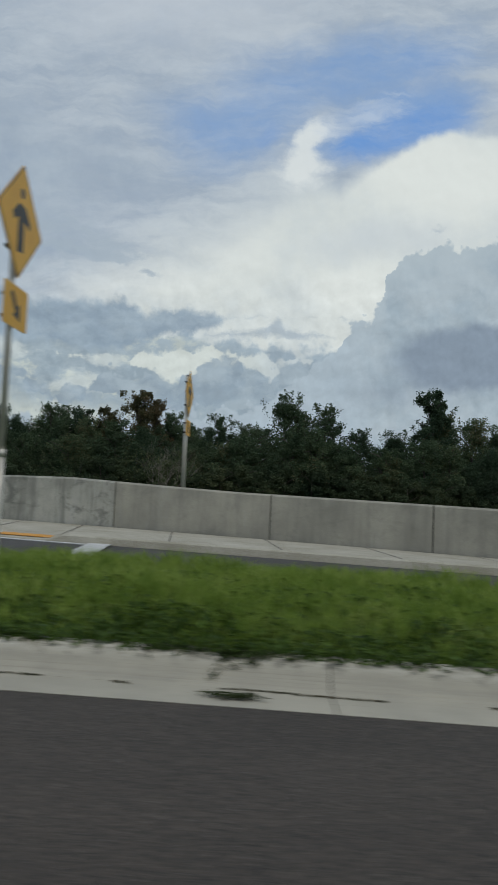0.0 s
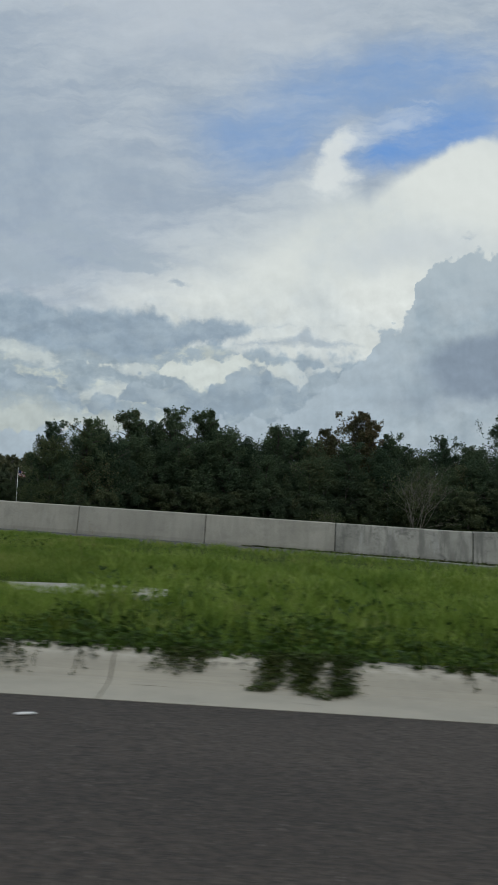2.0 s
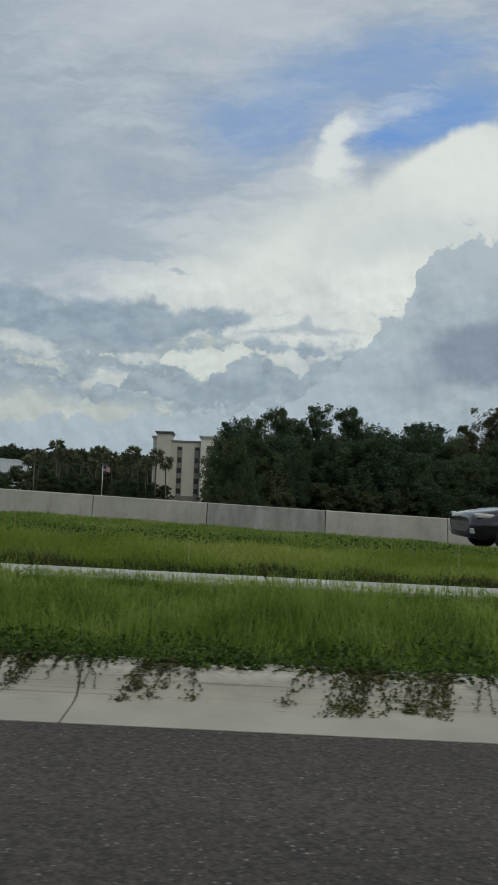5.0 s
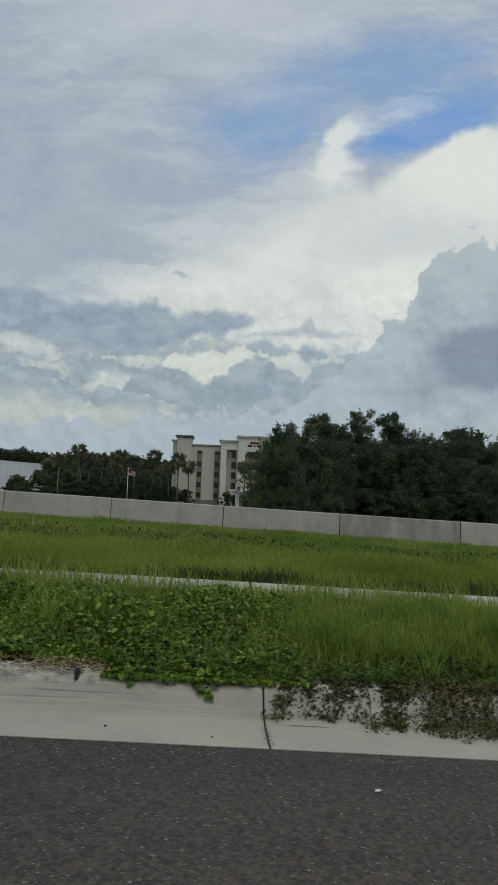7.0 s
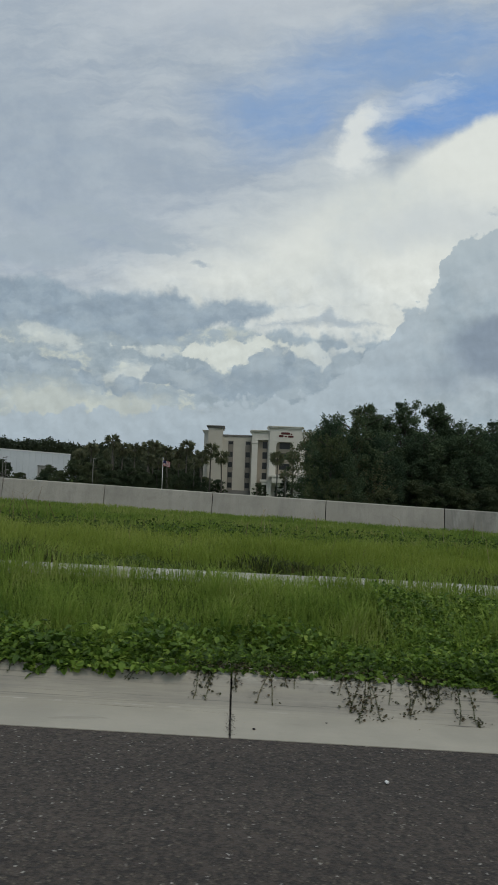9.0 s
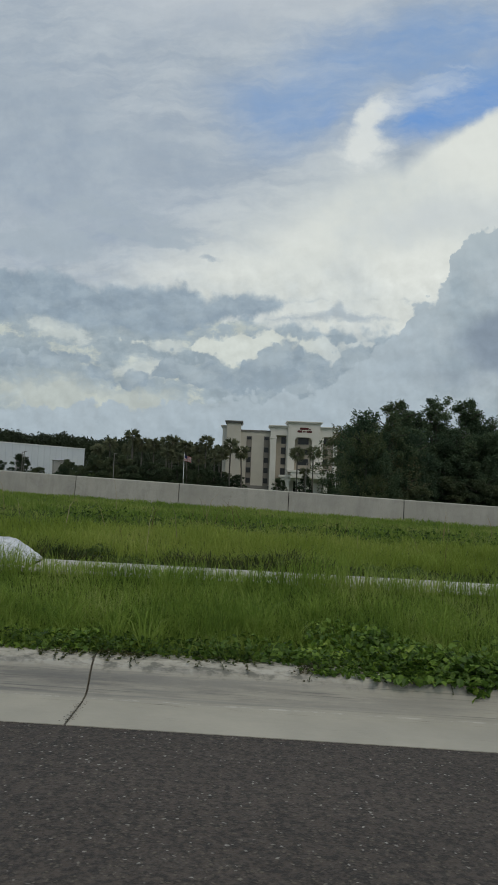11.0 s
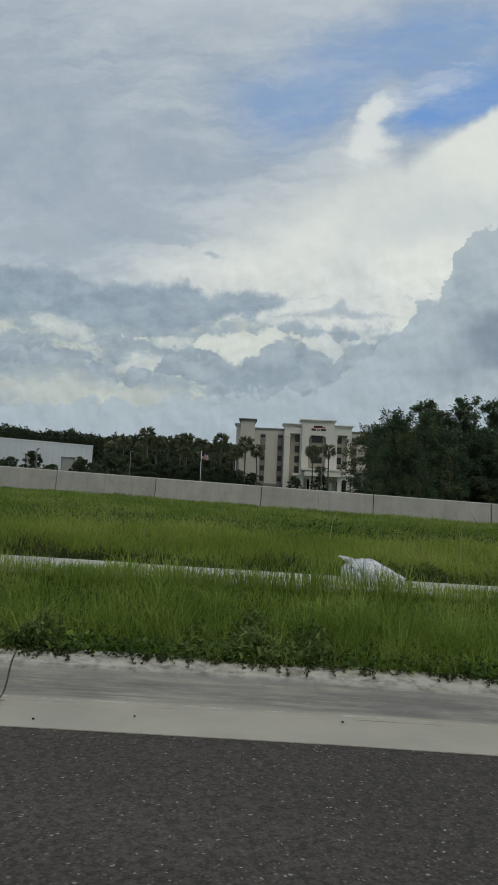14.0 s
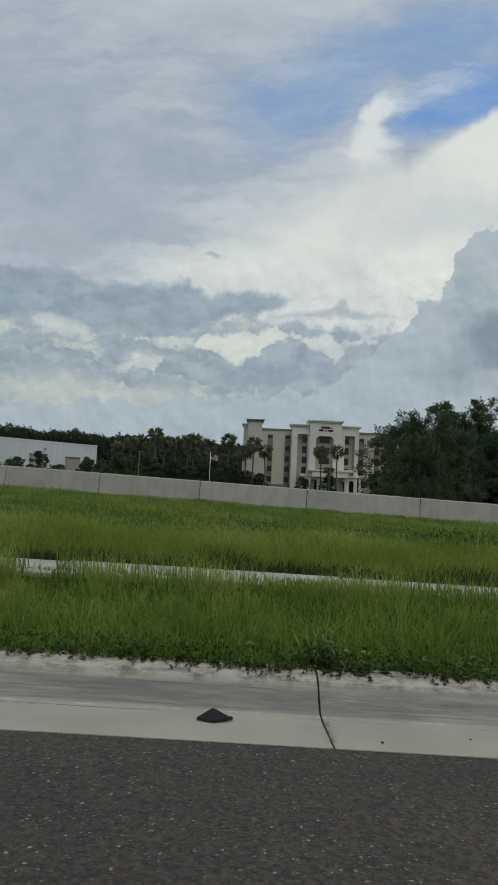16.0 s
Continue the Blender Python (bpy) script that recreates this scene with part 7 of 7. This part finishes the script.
# the skyline trees: place along the woods and the height of the crown's top
for x, y, top, w in ((16.3, 75, 8.2, 2), (19.4, 75, 9.3, 0), (21.2, 78, 8.6, 3), (23.8, 77, 10.0, 4), (27.0, 77, 9.8, 0), (29.0, 78, 9.3, 2), (31.6, 76, 7.6, 3), (34.8, 77, 7.9, 4), (38.0, 77, 8.3, 2),
                     (40.2, 79, 8.0, 3), (40.6, 79, 8.7, 1), (43.4, 80, 11.4, 1), (45.2, 80.5, 10.6, 1), (47.4, 80, 7.9, 4), (49.6, 77, 7.6, 2), (52.5, 77, 7.6, 4), (55.5, 77, 8.0, 3), (59.5, 79, 12.6, 2), (61.4, 79, 9.6, 2), (64.0, 78, 9.3, 4), (67.5, 77, 8.0, 3),
                     (71.5, 77, 8.5, 2), (76.3, 79, 12.3, 0), (78.2, 80, 11.0, 2), (80.6, 78, 10.0, 3), (84.0, 78, 9.9, 2), (88.0, 78, 9.0, 0)):
    stand(makers, w, x, y, top + 2.8, 12.0, 0.95)
# the body of the woods
x = 15.6
while x < 93:
    for y, lo, hi in ((81.5, 8.6, 10.9), (72.8, 7.4, 9.6)):
        stand(makers, woods_rng.choice((2, 3, 2, 4)), x + woods_rng.uniform(-0.8, 0.8), y + woods_rng.uniform(-1.2, 1.2), woods_rng.uniform(lo, hi), 12.0, 1.25)
    stand(shrubs, woods_rng.choice((0, 1)), x + woods_rng.uniform(-0.8, 0.8), 69.2 + woods_rng.uniform(-0.8, 0.8), woods_rng.uniform(3.6, 5.6), 5.0, 1.1)
    stand(shrubs, woods_rng.choice((0, 1)), x + 1.2 + woods_rng.uniform(-0.6, 0.6), 70.5 + woods_rng.uniform(-0.8, 0.8), woods_rng.uniform(3.6, 5.6), 5.0, 1.1)
    x += 2.4
# the near end of the woods slopes down to a ragged edge
for x, y, h, w, wide in ((14.3, 63.5, 8.9, 4, 0.95), (14.0, 62.4, 8.0, 5, 0.9), (14.6, 60.6, 6.6, 5, 1.0), (16.6, 65.5, 9.4, 4, 1.0), (18.6, 66.0, 9.0, 3, 1.05), (15.6, 62.0, 7.2, 3, 1.05)):
    stand(makers, w, x, y, h, 12.0, wide)
for x, y, h in ((13.2, 61.6, 3.4), (14.4, 61.2, 3.9), (16.4, 61.8, 4.0), (18.8, 63.5, 4.4)):
    stand(shrubs, 0, x, y, h, 5.0, 1.0)
bare_shrub(46.5, 66.6, -2.7, 11.0)
bare_shrub(38.5, 67.5, -2.7, 4.2)


# ---------------------------------------------------------------- palms
def palm(height, fans, seed):
    t = thing("palm_tree", 0, 0, 0, "fan palm with a ragged dark green head", "palm tree", group="palms by the hotel")
    r = np.random.default_rng(seed)
    bend_x = r.normal(0, 0.03)
    part("trunk", tube([(bend_x * height * k * k, 0, height * k) for k in (0, 0.25, 0.5, 0.75, 1.0)], [0.22, 0.16, 0.135, 0.13, 0.17], 9), PALM_BARK, t, "grey fibrous trunk")
    head = np.array([bend_x * height, 0, height])
    v, f, k = [], [], 0
    for i in range(fans):
        a, e = r.uniform(0, 2 * math.pi), math.asin(r.uniform(-0.97, 0.99))
        d = np.array([math.cos(a) * math.cos(e), math.sin(a) * math.cos(e), math.sin(e)])
        s = np.array([-math.sin(a), math.cos(a), 0])
        tip_roll = r.uniform(-1.4, 1.4)
        s = s * math.cos(tip_roll) + np.cross(d, s) * math.sin(tip_roll)
        u = np.cross(d, s)
        stem, size = r.uniform(0.35, 0.75), r.uniform(0.9, 1.65)
        root = head + d * stem
        v += [head + s * 0.02, head - s * 0.02, root]
        f.append((k, k + 1, k + 2))
        k += 3
        for q in np.linspace(-0.5, 0.5, 7):
            tip = root + (d * math.cos(q) + s * math.sin(q)) * size * (1.0 - 0.25 * abs(q)) - np.array([0, 0, 0.16 * size]) + u * r.normal(0, 0.05)
            g = (d * math.cos(q) + s * math.sin(q)) * size * 0.5
            w = (s * math.cos(q) - d * math.sin(q)) * 0.06
            v += [root, root + g + w, tip, root + g - w]
            f += [(k, k + 1, k + 2), (k, k + 2, k + 3)]
            k += 4
    crown = new("fronds", mesh_from("fronds", np.array(v), tris=np.array(f), mats=[PALM_LEAF]))
    crown.parent = t
    return t


palms = [palm(9.0, 60, 1), palm(9.0, 54, 2), palm(9.0, 66, 3)]
palm_rng = random.Random(9)
palm_used = set()
for i, (x, y, top) in enumerate(((-28.0, 175, 8.5), (-19.7, 155, 9.4), (-18.6, 160, 8.3), (-16.5, 165, 7.3), (-12.4, 165, 7.1), (-8.1, 155, 7.0), (-6.3, 163, 6.4), (-4.7, 160, 7.1), (-1.7, 165, 6.7), (-0.8, 150, 5.6),
                                (0.7, 155, 6.6), (3.3, 150, 6.3), (14.4, 150, 6.2), (17.6, 150, 5.8), (-24.5, 180, 7.0), (-33.0, 185, 6.5), (-14.4, 172, 7.2), (-21.5, 166, 7.8), (-9.5, 150, 4.6), (15.9, 149, 2.6), (-11.2, 150, 5.4), (-5.4, 149, 4.4), (-2.2, 148, 4.2))):
    src = palms[i % 3]
    k = (top + 1.6) / 9.0
    m = pose(x, y, -2.6, 0, 0, palm_rng.uniform(0, 360)) @ Matrix.Diagonal((0.5 + 0.5 * k, 0.5 + 0.5 * k, k, 1))
    if src in palm_used:
        copy_thing(src, m)
    else:
        src.matrix_basis = m
        palm_used.add(src)
for x, y, h in ((-62.6, 200, 6.9), (-56.5, 200, 7.2), (-51, 195, 4.6), (-46, 180, 5.0), (-41.4, 190, 6.1), (-36, 165, 5.0), (-31, 158, 4.6), (-28.5, 147, 5.6), (-25.6, 148, 6.6), (-23.0, 147, 6.2), (-20.4, 148, 6.8), (-17.6, 147, 6.0), (-14.8, 148, 5.2), (-10, 148, 4.6),
                (-38, 175, 5.4), (-66, 205, 6.0), (15.9, 150, 4.2), (11.0, 151, 3.6), (27.5, 150, 3.8), (-5, 150, 3.8),
                (-19.6, 162, 6.0), (-16.4, 163, 5.8), (-13.2, 161, 6.2), (-8.2, 163, 6.0), (-3.4, 161, 5.8), (-0.4, 162, 5.6), (2.2, 160, 5.0), (-6.0, 158, 5.6), (-10.8, 157, 5.8), (-22.4, 161, 6.0), (-1.8, 158, 5.4),
                (-20.6, 145, 5.4), (-17.9, 146, 6.0), (-15.0, 145, 5.6), (-12.2, 146, 6.0), (-9.2, 145, 5.2), (-5.6, 146, 5.6), (-3.2, 145, 5.0), (-1.0, 146, 4.2)):
    stand(shrubs, palm_rng.choice((0, 1)), x, y, h, 5.0, 1.1, -2.7)


# ---------------------------------------------------------------- far woods
def far_woods():
    at = []
    r = np.random.default_rng(12)
    for y, n in ((372, 64000), (392, 34000), (415, 20000)):
        xs = r.uniform(-190, 130, n)
        crest = 15.6 + 1.0 * np.sin(xs * 0.21 + y) + 0.9 * np.sin(xs * 0.57 + 1.3) + 0.6 * np.sin(xs * 1.7) + np.interp(xs, [-150, -60, 0, 60], [4.0, 0.8, -0.8, -1.5])
        at.append(np.stack([xs, y + r.normal(0, 3, n), -3 + (crest + 3) * r.uniform(0.02, 1, n) ** 0.6 + r.normal(0, 0.5, n)], 1))
    for y, n, x0, x1, tall in ((190, 18000, -31.5, 0, 4.6), (196, 20000, -32.5, -1, 5.6), (206, 18000, -33.5, 0, 6.6)):
        xs = r.uniform(x0, x1, n)
        crest = tall + 0.9 * np.sin(xs * 0.5 + y) + 0.7 * np.sin(xs * 1.3) - np.clip((xs - x1 + 6) / 6, 0, 1) * 2
        at.append(np.stack([xs, y + r.normal(0, 2, n), -3 + (crest + 2.4) * r.uniform(0.02, 1, n) ** 0.7], 1))
    at = np.concatenate(at)
    size = np.where(at[:, 1] < 300, r.uniform(0.35, 0.85, len(at)), r.uniform(0.7, 1.6, len(at)))
    ob = cards(at, size, FAR_LEAF, "far_woods", None, "dark belt of distant woodland behind the buildings", 0.9)
    tagged(ob, "dark belt of distant woodland behind the buildings", "woods", kind="stuff")


far_woods()


# ---------------------------------------------------------------- hotel
def window(parent, x0, x1, z0, z1, y, split=True):
    w = part("window", box(x0, x1, y - 0.02, y + 0.16, z0, z1), TRIM_GREY, parent, "dark framed window")
    part("pane", box(x0 + 0.07, x1 - 0.07, y - 0.05, y - 0.022, z0 + 0.07, z1 - 0.07), WINDOW, w, "dark reflecting glass")
    return w


def hotel():
    F = 172.0
    s = thing("hotel", 14.0, F, -2.9, "five-storey cream hotel with stepped parapets and columns", "hotel")

    def blk(name, x0, x1, y0, y1, z0, z1, mat, label="", bevel=0.03, parent=s):
        return part(name, box(x0 - 14, x1 - 14, y0, y1, z0 + 2.9, z1 + 2.9, bevel), mat, parent, label)

    def cornice(x0, x1, y0, y1, z, mat=STUCCO_PALE):
        c = blk("cornice", x0 - 0.25, x1 + 0.25, y0 - 0.25, y1 + 0.25, z - 0.55, z - 0.25, mat, "projecting cornice")
        blk("cornice_cap", x0 - 0.45, x1 + 0.45, y0 - 0.45, y1 + 0.45, z - 0.25, z, mat)
        return c
    blk("wing", 1.6, 33.0, 1.6, 17.0, -3.0, 11.9, STUCCO, "long cream stucco wing")
    blk("roof_trim", 2.1, 9.6, 1.42, 1.75, 11.62, 12.02, TRIM_GREY, "dark roof edge")
    blk("roof_trim", 24.6, 33.2, 1.42, 1.75, 11.62, 12.02, TRIM_GREY, "dark roof edge")
    blk("tower", -0.7, 2.6, 0.4, 9.0, -3.0, 13.7, STUCCO, "corner tower in cream stucco")
    blk("tower_side", -1.7, -0.7, 2.2, 8.0, -3.0, 12.6, STUCCO_PALE)
    cornice(-0.7, 2.6, 0.4, 9.0, 13.95, TRIM_GREY)
    cornice(-1.7, -0.5, 2.2, 8.0, 12.95, STUCCO_PALE)
    for x0, x1 in ((9.5, 14.1), (20.4, 25.0)):
        blk("pavilion", x0, x1, -0.4, 5.0, 10.9, 12.9, STUCCO_PALE, "pale parapet block")
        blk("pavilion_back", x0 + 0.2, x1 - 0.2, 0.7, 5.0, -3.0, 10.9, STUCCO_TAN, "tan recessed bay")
        for c0, c1 in ((x0, x0 + 1.35), (x1 - 0.9, x1)):
            blk("column", c0, c1, -0.4, 0.8, -3.0, 10.9, STUCCO_PALE, "tall pale stucco pier")
            blk("pier_capital", c0 - 0.1, c1 + 0.1, -0.5, 0.85, 10.1, 10.4, STUCCO_PALE)
        cornice(x0, x1, -0.4, 5.0, 13.2)
    blk("front_block", 13.5, 20.9, -1.0, 5.0, 10.6, 13.9, STUCCO_PALE, "tall pale central parapet")
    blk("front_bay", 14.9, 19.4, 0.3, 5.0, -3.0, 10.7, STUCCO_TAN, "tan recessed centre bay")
    for c0, c1 in ((13.5, 15.1), (19.1, 20.9)):
        blk("column", c0, c1, -1.0, 0.6, -3.0, 10.7, STUCCO_PALE, "tall pale stucco pier")
    cornice(13.5, 20.9, -1.0, 5.0, 14.25)
    arch = [(-2.0, 9.9)] + [(-2.0 + 4.0 * k / 12, 9.9 + 0.95 * math.sin(math.pi * k / 12) ** 0.5) for k in range(1, 12)] + [(2.0, 9.9), (2.0, 11.2), (-2.0, 11.2)]
    part("arch", prism([(a + 3.1, b + 2.9) for a, b in arch], -0.95, 0.3), STUCCO_PALE, s, "arched head of the centre bay")
    rows = (9.75, 7.35, 4.95, 2.55, 0.15)
    for x0, x1 in ((4.0, 5.2), (8.05, 9.25), (25.3, 26.5), (29.0, 30.1)):
        blk("spandrel_strip", x0 - 0.02, x1 + 0.02, 1.53, 1.75, -0.9, 10.6, SPANDREL, "dark tan strip of spandrel panels", 0.0)
        for z in rows:
            window(s, x0 - 14 + 0.05, x1 - 14 - 0.05, z + 2.9 - (0.55 if z < 9 else 0.0), z + 2.9 + 0.75, 1.5)
    for x0, x1 in ((12.0, 13.1), (21.5, 22.9)):
        for z in rows[:-1]:
            window(s, x0 - 14, x1 - 14, z + 2.9 - 0.75, z + 2.9 + 0.85, 0.66)
    for z in rows[:-1]:
        window(s, 15.9 - 14, 18.4 - 14, z + 2.9 - 0.75, z + 2.9 + 0.75, 0.26)
    # porch
    blk("porch_roof", 13.4, 23.3, -4.2, 0.2, 2.5, 3.0, STUCCO_PALE, "flat pale porch roof")
    blk("porch_band", 14.2, 22.4, -4.0, 0.0, 1.2, 2.5, STUCCO_PALE)
    blk("porch_wing", 11.6, 25.9, -2.8, 0.2, 1.3, 1.8, STUCCO_PALE, "lower flat porch roof")
    # near-black box: the porch's shade is put into its colour
    blk("porch_depth", 12.0, 25.4, -0.35, 0.25, -3.0, 1.3, DEEP, "unlit porch behind the piers", 0.0)
    for c0, c1 in ((11.9, 12.5), (13.1, 14.1), (15.5, 18.6), (21.8, 22.8), (23.9, 24.6), (25.0, 25.5)):
        blk("porch_pier", c0, c1, -2.6, -1.6, -3.0, 1.3, STUCCO_PALE, "pale porch pier")
    for a0, a1 in ((14.1, 15.5), (18.6, 21.8), (22.8, 23.9), (12.5, 13.1)):
        hw = (a1 - a0) / 2
        ao = [(-hw, 0.0)] + [(-hw * math.cos(math.pi * k / 10), 0.75 * math.sin(math.pi * k / 10) ** 0.6) for k in range(1, 10)] + [(hw, 0.0), (hw, 1.4), (-hw, 1.4)]
        part("porch_arch", prism([(a + (a0 + a1) / 2 - 14, b + 2.9 - 0.1) for a, b in ao], -2.5, -1.7), STUCCO_PALE, s, "arched pale porch opening")
    for x0, x1 in ((25.9, 27.2), (28.2, 30.9)):
        window(s, x0 - 14, x1 - 14, -0.9 + 2.9, 0.5 + 2.9, 1.5)
    blk("base_band", 1.5, 11.8, 1.45, 1.62, -3.0, -0.9, TRIM_GREY, "dark base course", 0.0)
    # the name over the door, as plain red shapes
    for x0, x1, z0, z1 in ((16.1, 18.2, 12.35, 12.85), (18.3, 18.7, 12.3, 12.6), (15.6, 16.7, 11.7, 12.2), (16.9, 17.5, 11.75, 12.05), (17.7, 19.0, 11.7, 12.15)):
        part("logo_shape", prism([(a + (x0 + x1) / 2 - 14, b + (z0 + z1) / 2 + 2.9) for a, b in rounded(x1 - x0, z1 - z0, (z1 - z0) * 0.42)], -1.06, -1.0), LOGO_RED, s, "dark red plain logo shape")
    return s


hotel()


# ---------------------------------------------------------------- pale shed
def shed():
    s = thing("warehouse", -69.9, 340.0, -2.7, "long pale metal-clad warehouse with a flat roof", "warehouse", math.degrees(math.atan2(-48, -21)))
    part("wall", box(0, 113, -40, 0, 0, 13.3, 0.08), SHED_WALL, s, "pale ribbed metal wall")
    part("roof_edge", box(-0.15, 113.2, -40.2, 0.15, 13.3, 13.7, 0.05), WHITE, s)
    for x0, x1, tall in ((13.6, 22.6, 7.4), (41.6, 45.6, 7.8)):
        part("loading_door", box(x0, x1, -0.02, 0.9, 0, tall, 0.05), SHED_DOOR, s, "grey panelled loading bay")
        part("bay_roof", box(x0 - 0.3, x1 + 0.3, -0.02, 1.3, tall, tall + 0.35, 0.05), TRIM_GREY, s, "dark flat bay roof")
    for k in range(28):
        part("rib", box(1 + k * 3.9, 1.12 + k * 3.9, 0.0, 0.08, 0.2, 13.2), SHED_WALL, s)


shed()


# ---------------------------------------------------------------- flag and lamp posts by the hotel
def flagpole():
    s = thing("flagpole", -7.1, 134.4, -2.6, "slender white pole with a striped flag hanging in folds", "flagpole")
    part("pole", tube([(0, 0, 0), (0, 0, 4), (0, 0, 7.4)], [0.075, 0.06, 0.035], 10), WHITE, s)
    part("finial", tube([(0, 0, 7.4), (0, 0, 7.46), (0, 0, 7.54)], [0.05, 0.09, 0.03], 10), CHROME, s)

    def cloth(name, u0, u1, w0, w1, mat):
        bm = bmesh.new()
        cols = []
        for k in range(9):
            u = u0 + (u1 - u0) * k / 8
            fold = 0.09 * math.sin(u * 7.0)
            cols.append([bm.verts.new((0.06 + u * 1.25, fold, 7.1 - w * 1.0 - u * 0.35)) for w in (w0, w1)])
        for a, b in zip(cols, cols[1:]):
            bm.faces.new((a[0], b[0], b[1], a[1]))
        bmesh.ops.solidify(bm, geom=bm.faces[:], thickness=0.01)
        part(name, bm, mat, s)
    for k in range(13):
        cloth("stripe", 0.4 if k < 7 else 0.0, 1.0, k / 13, (k + 1) / 13, FLAG_RED if k % 2 == 0 else FLAG_WHITE)
    cloth("canton", 0.0, 0.4, 0.0, 7 / 13, FLAG_BLUE)


flagpole()


def yard_lamp(x, y, top):
    s = thing("yard_lamp", x, y, -2.6, "slim grey car park lamp post", "lamp post", group="car park lamps")
    part("pole", tube([(0, 0, 0), (0, 0, top + 2.6)], [0.09, 0.06], 8), TRIM_GREY, s)
    part("lamp_head", box(-0.1, 0.55, -0.15, 0.15, top + 2.55, top + 2.68, 0.02), TRIM_GREY, s)


for x, y, top in ((-47.0, 170.0, 4.6), (-21.0, 141.5, 4.4), (16.1, 148.0, 4.2), (-52.5, 190.0, 5.2)):
    yard_lamp(x, y, top)
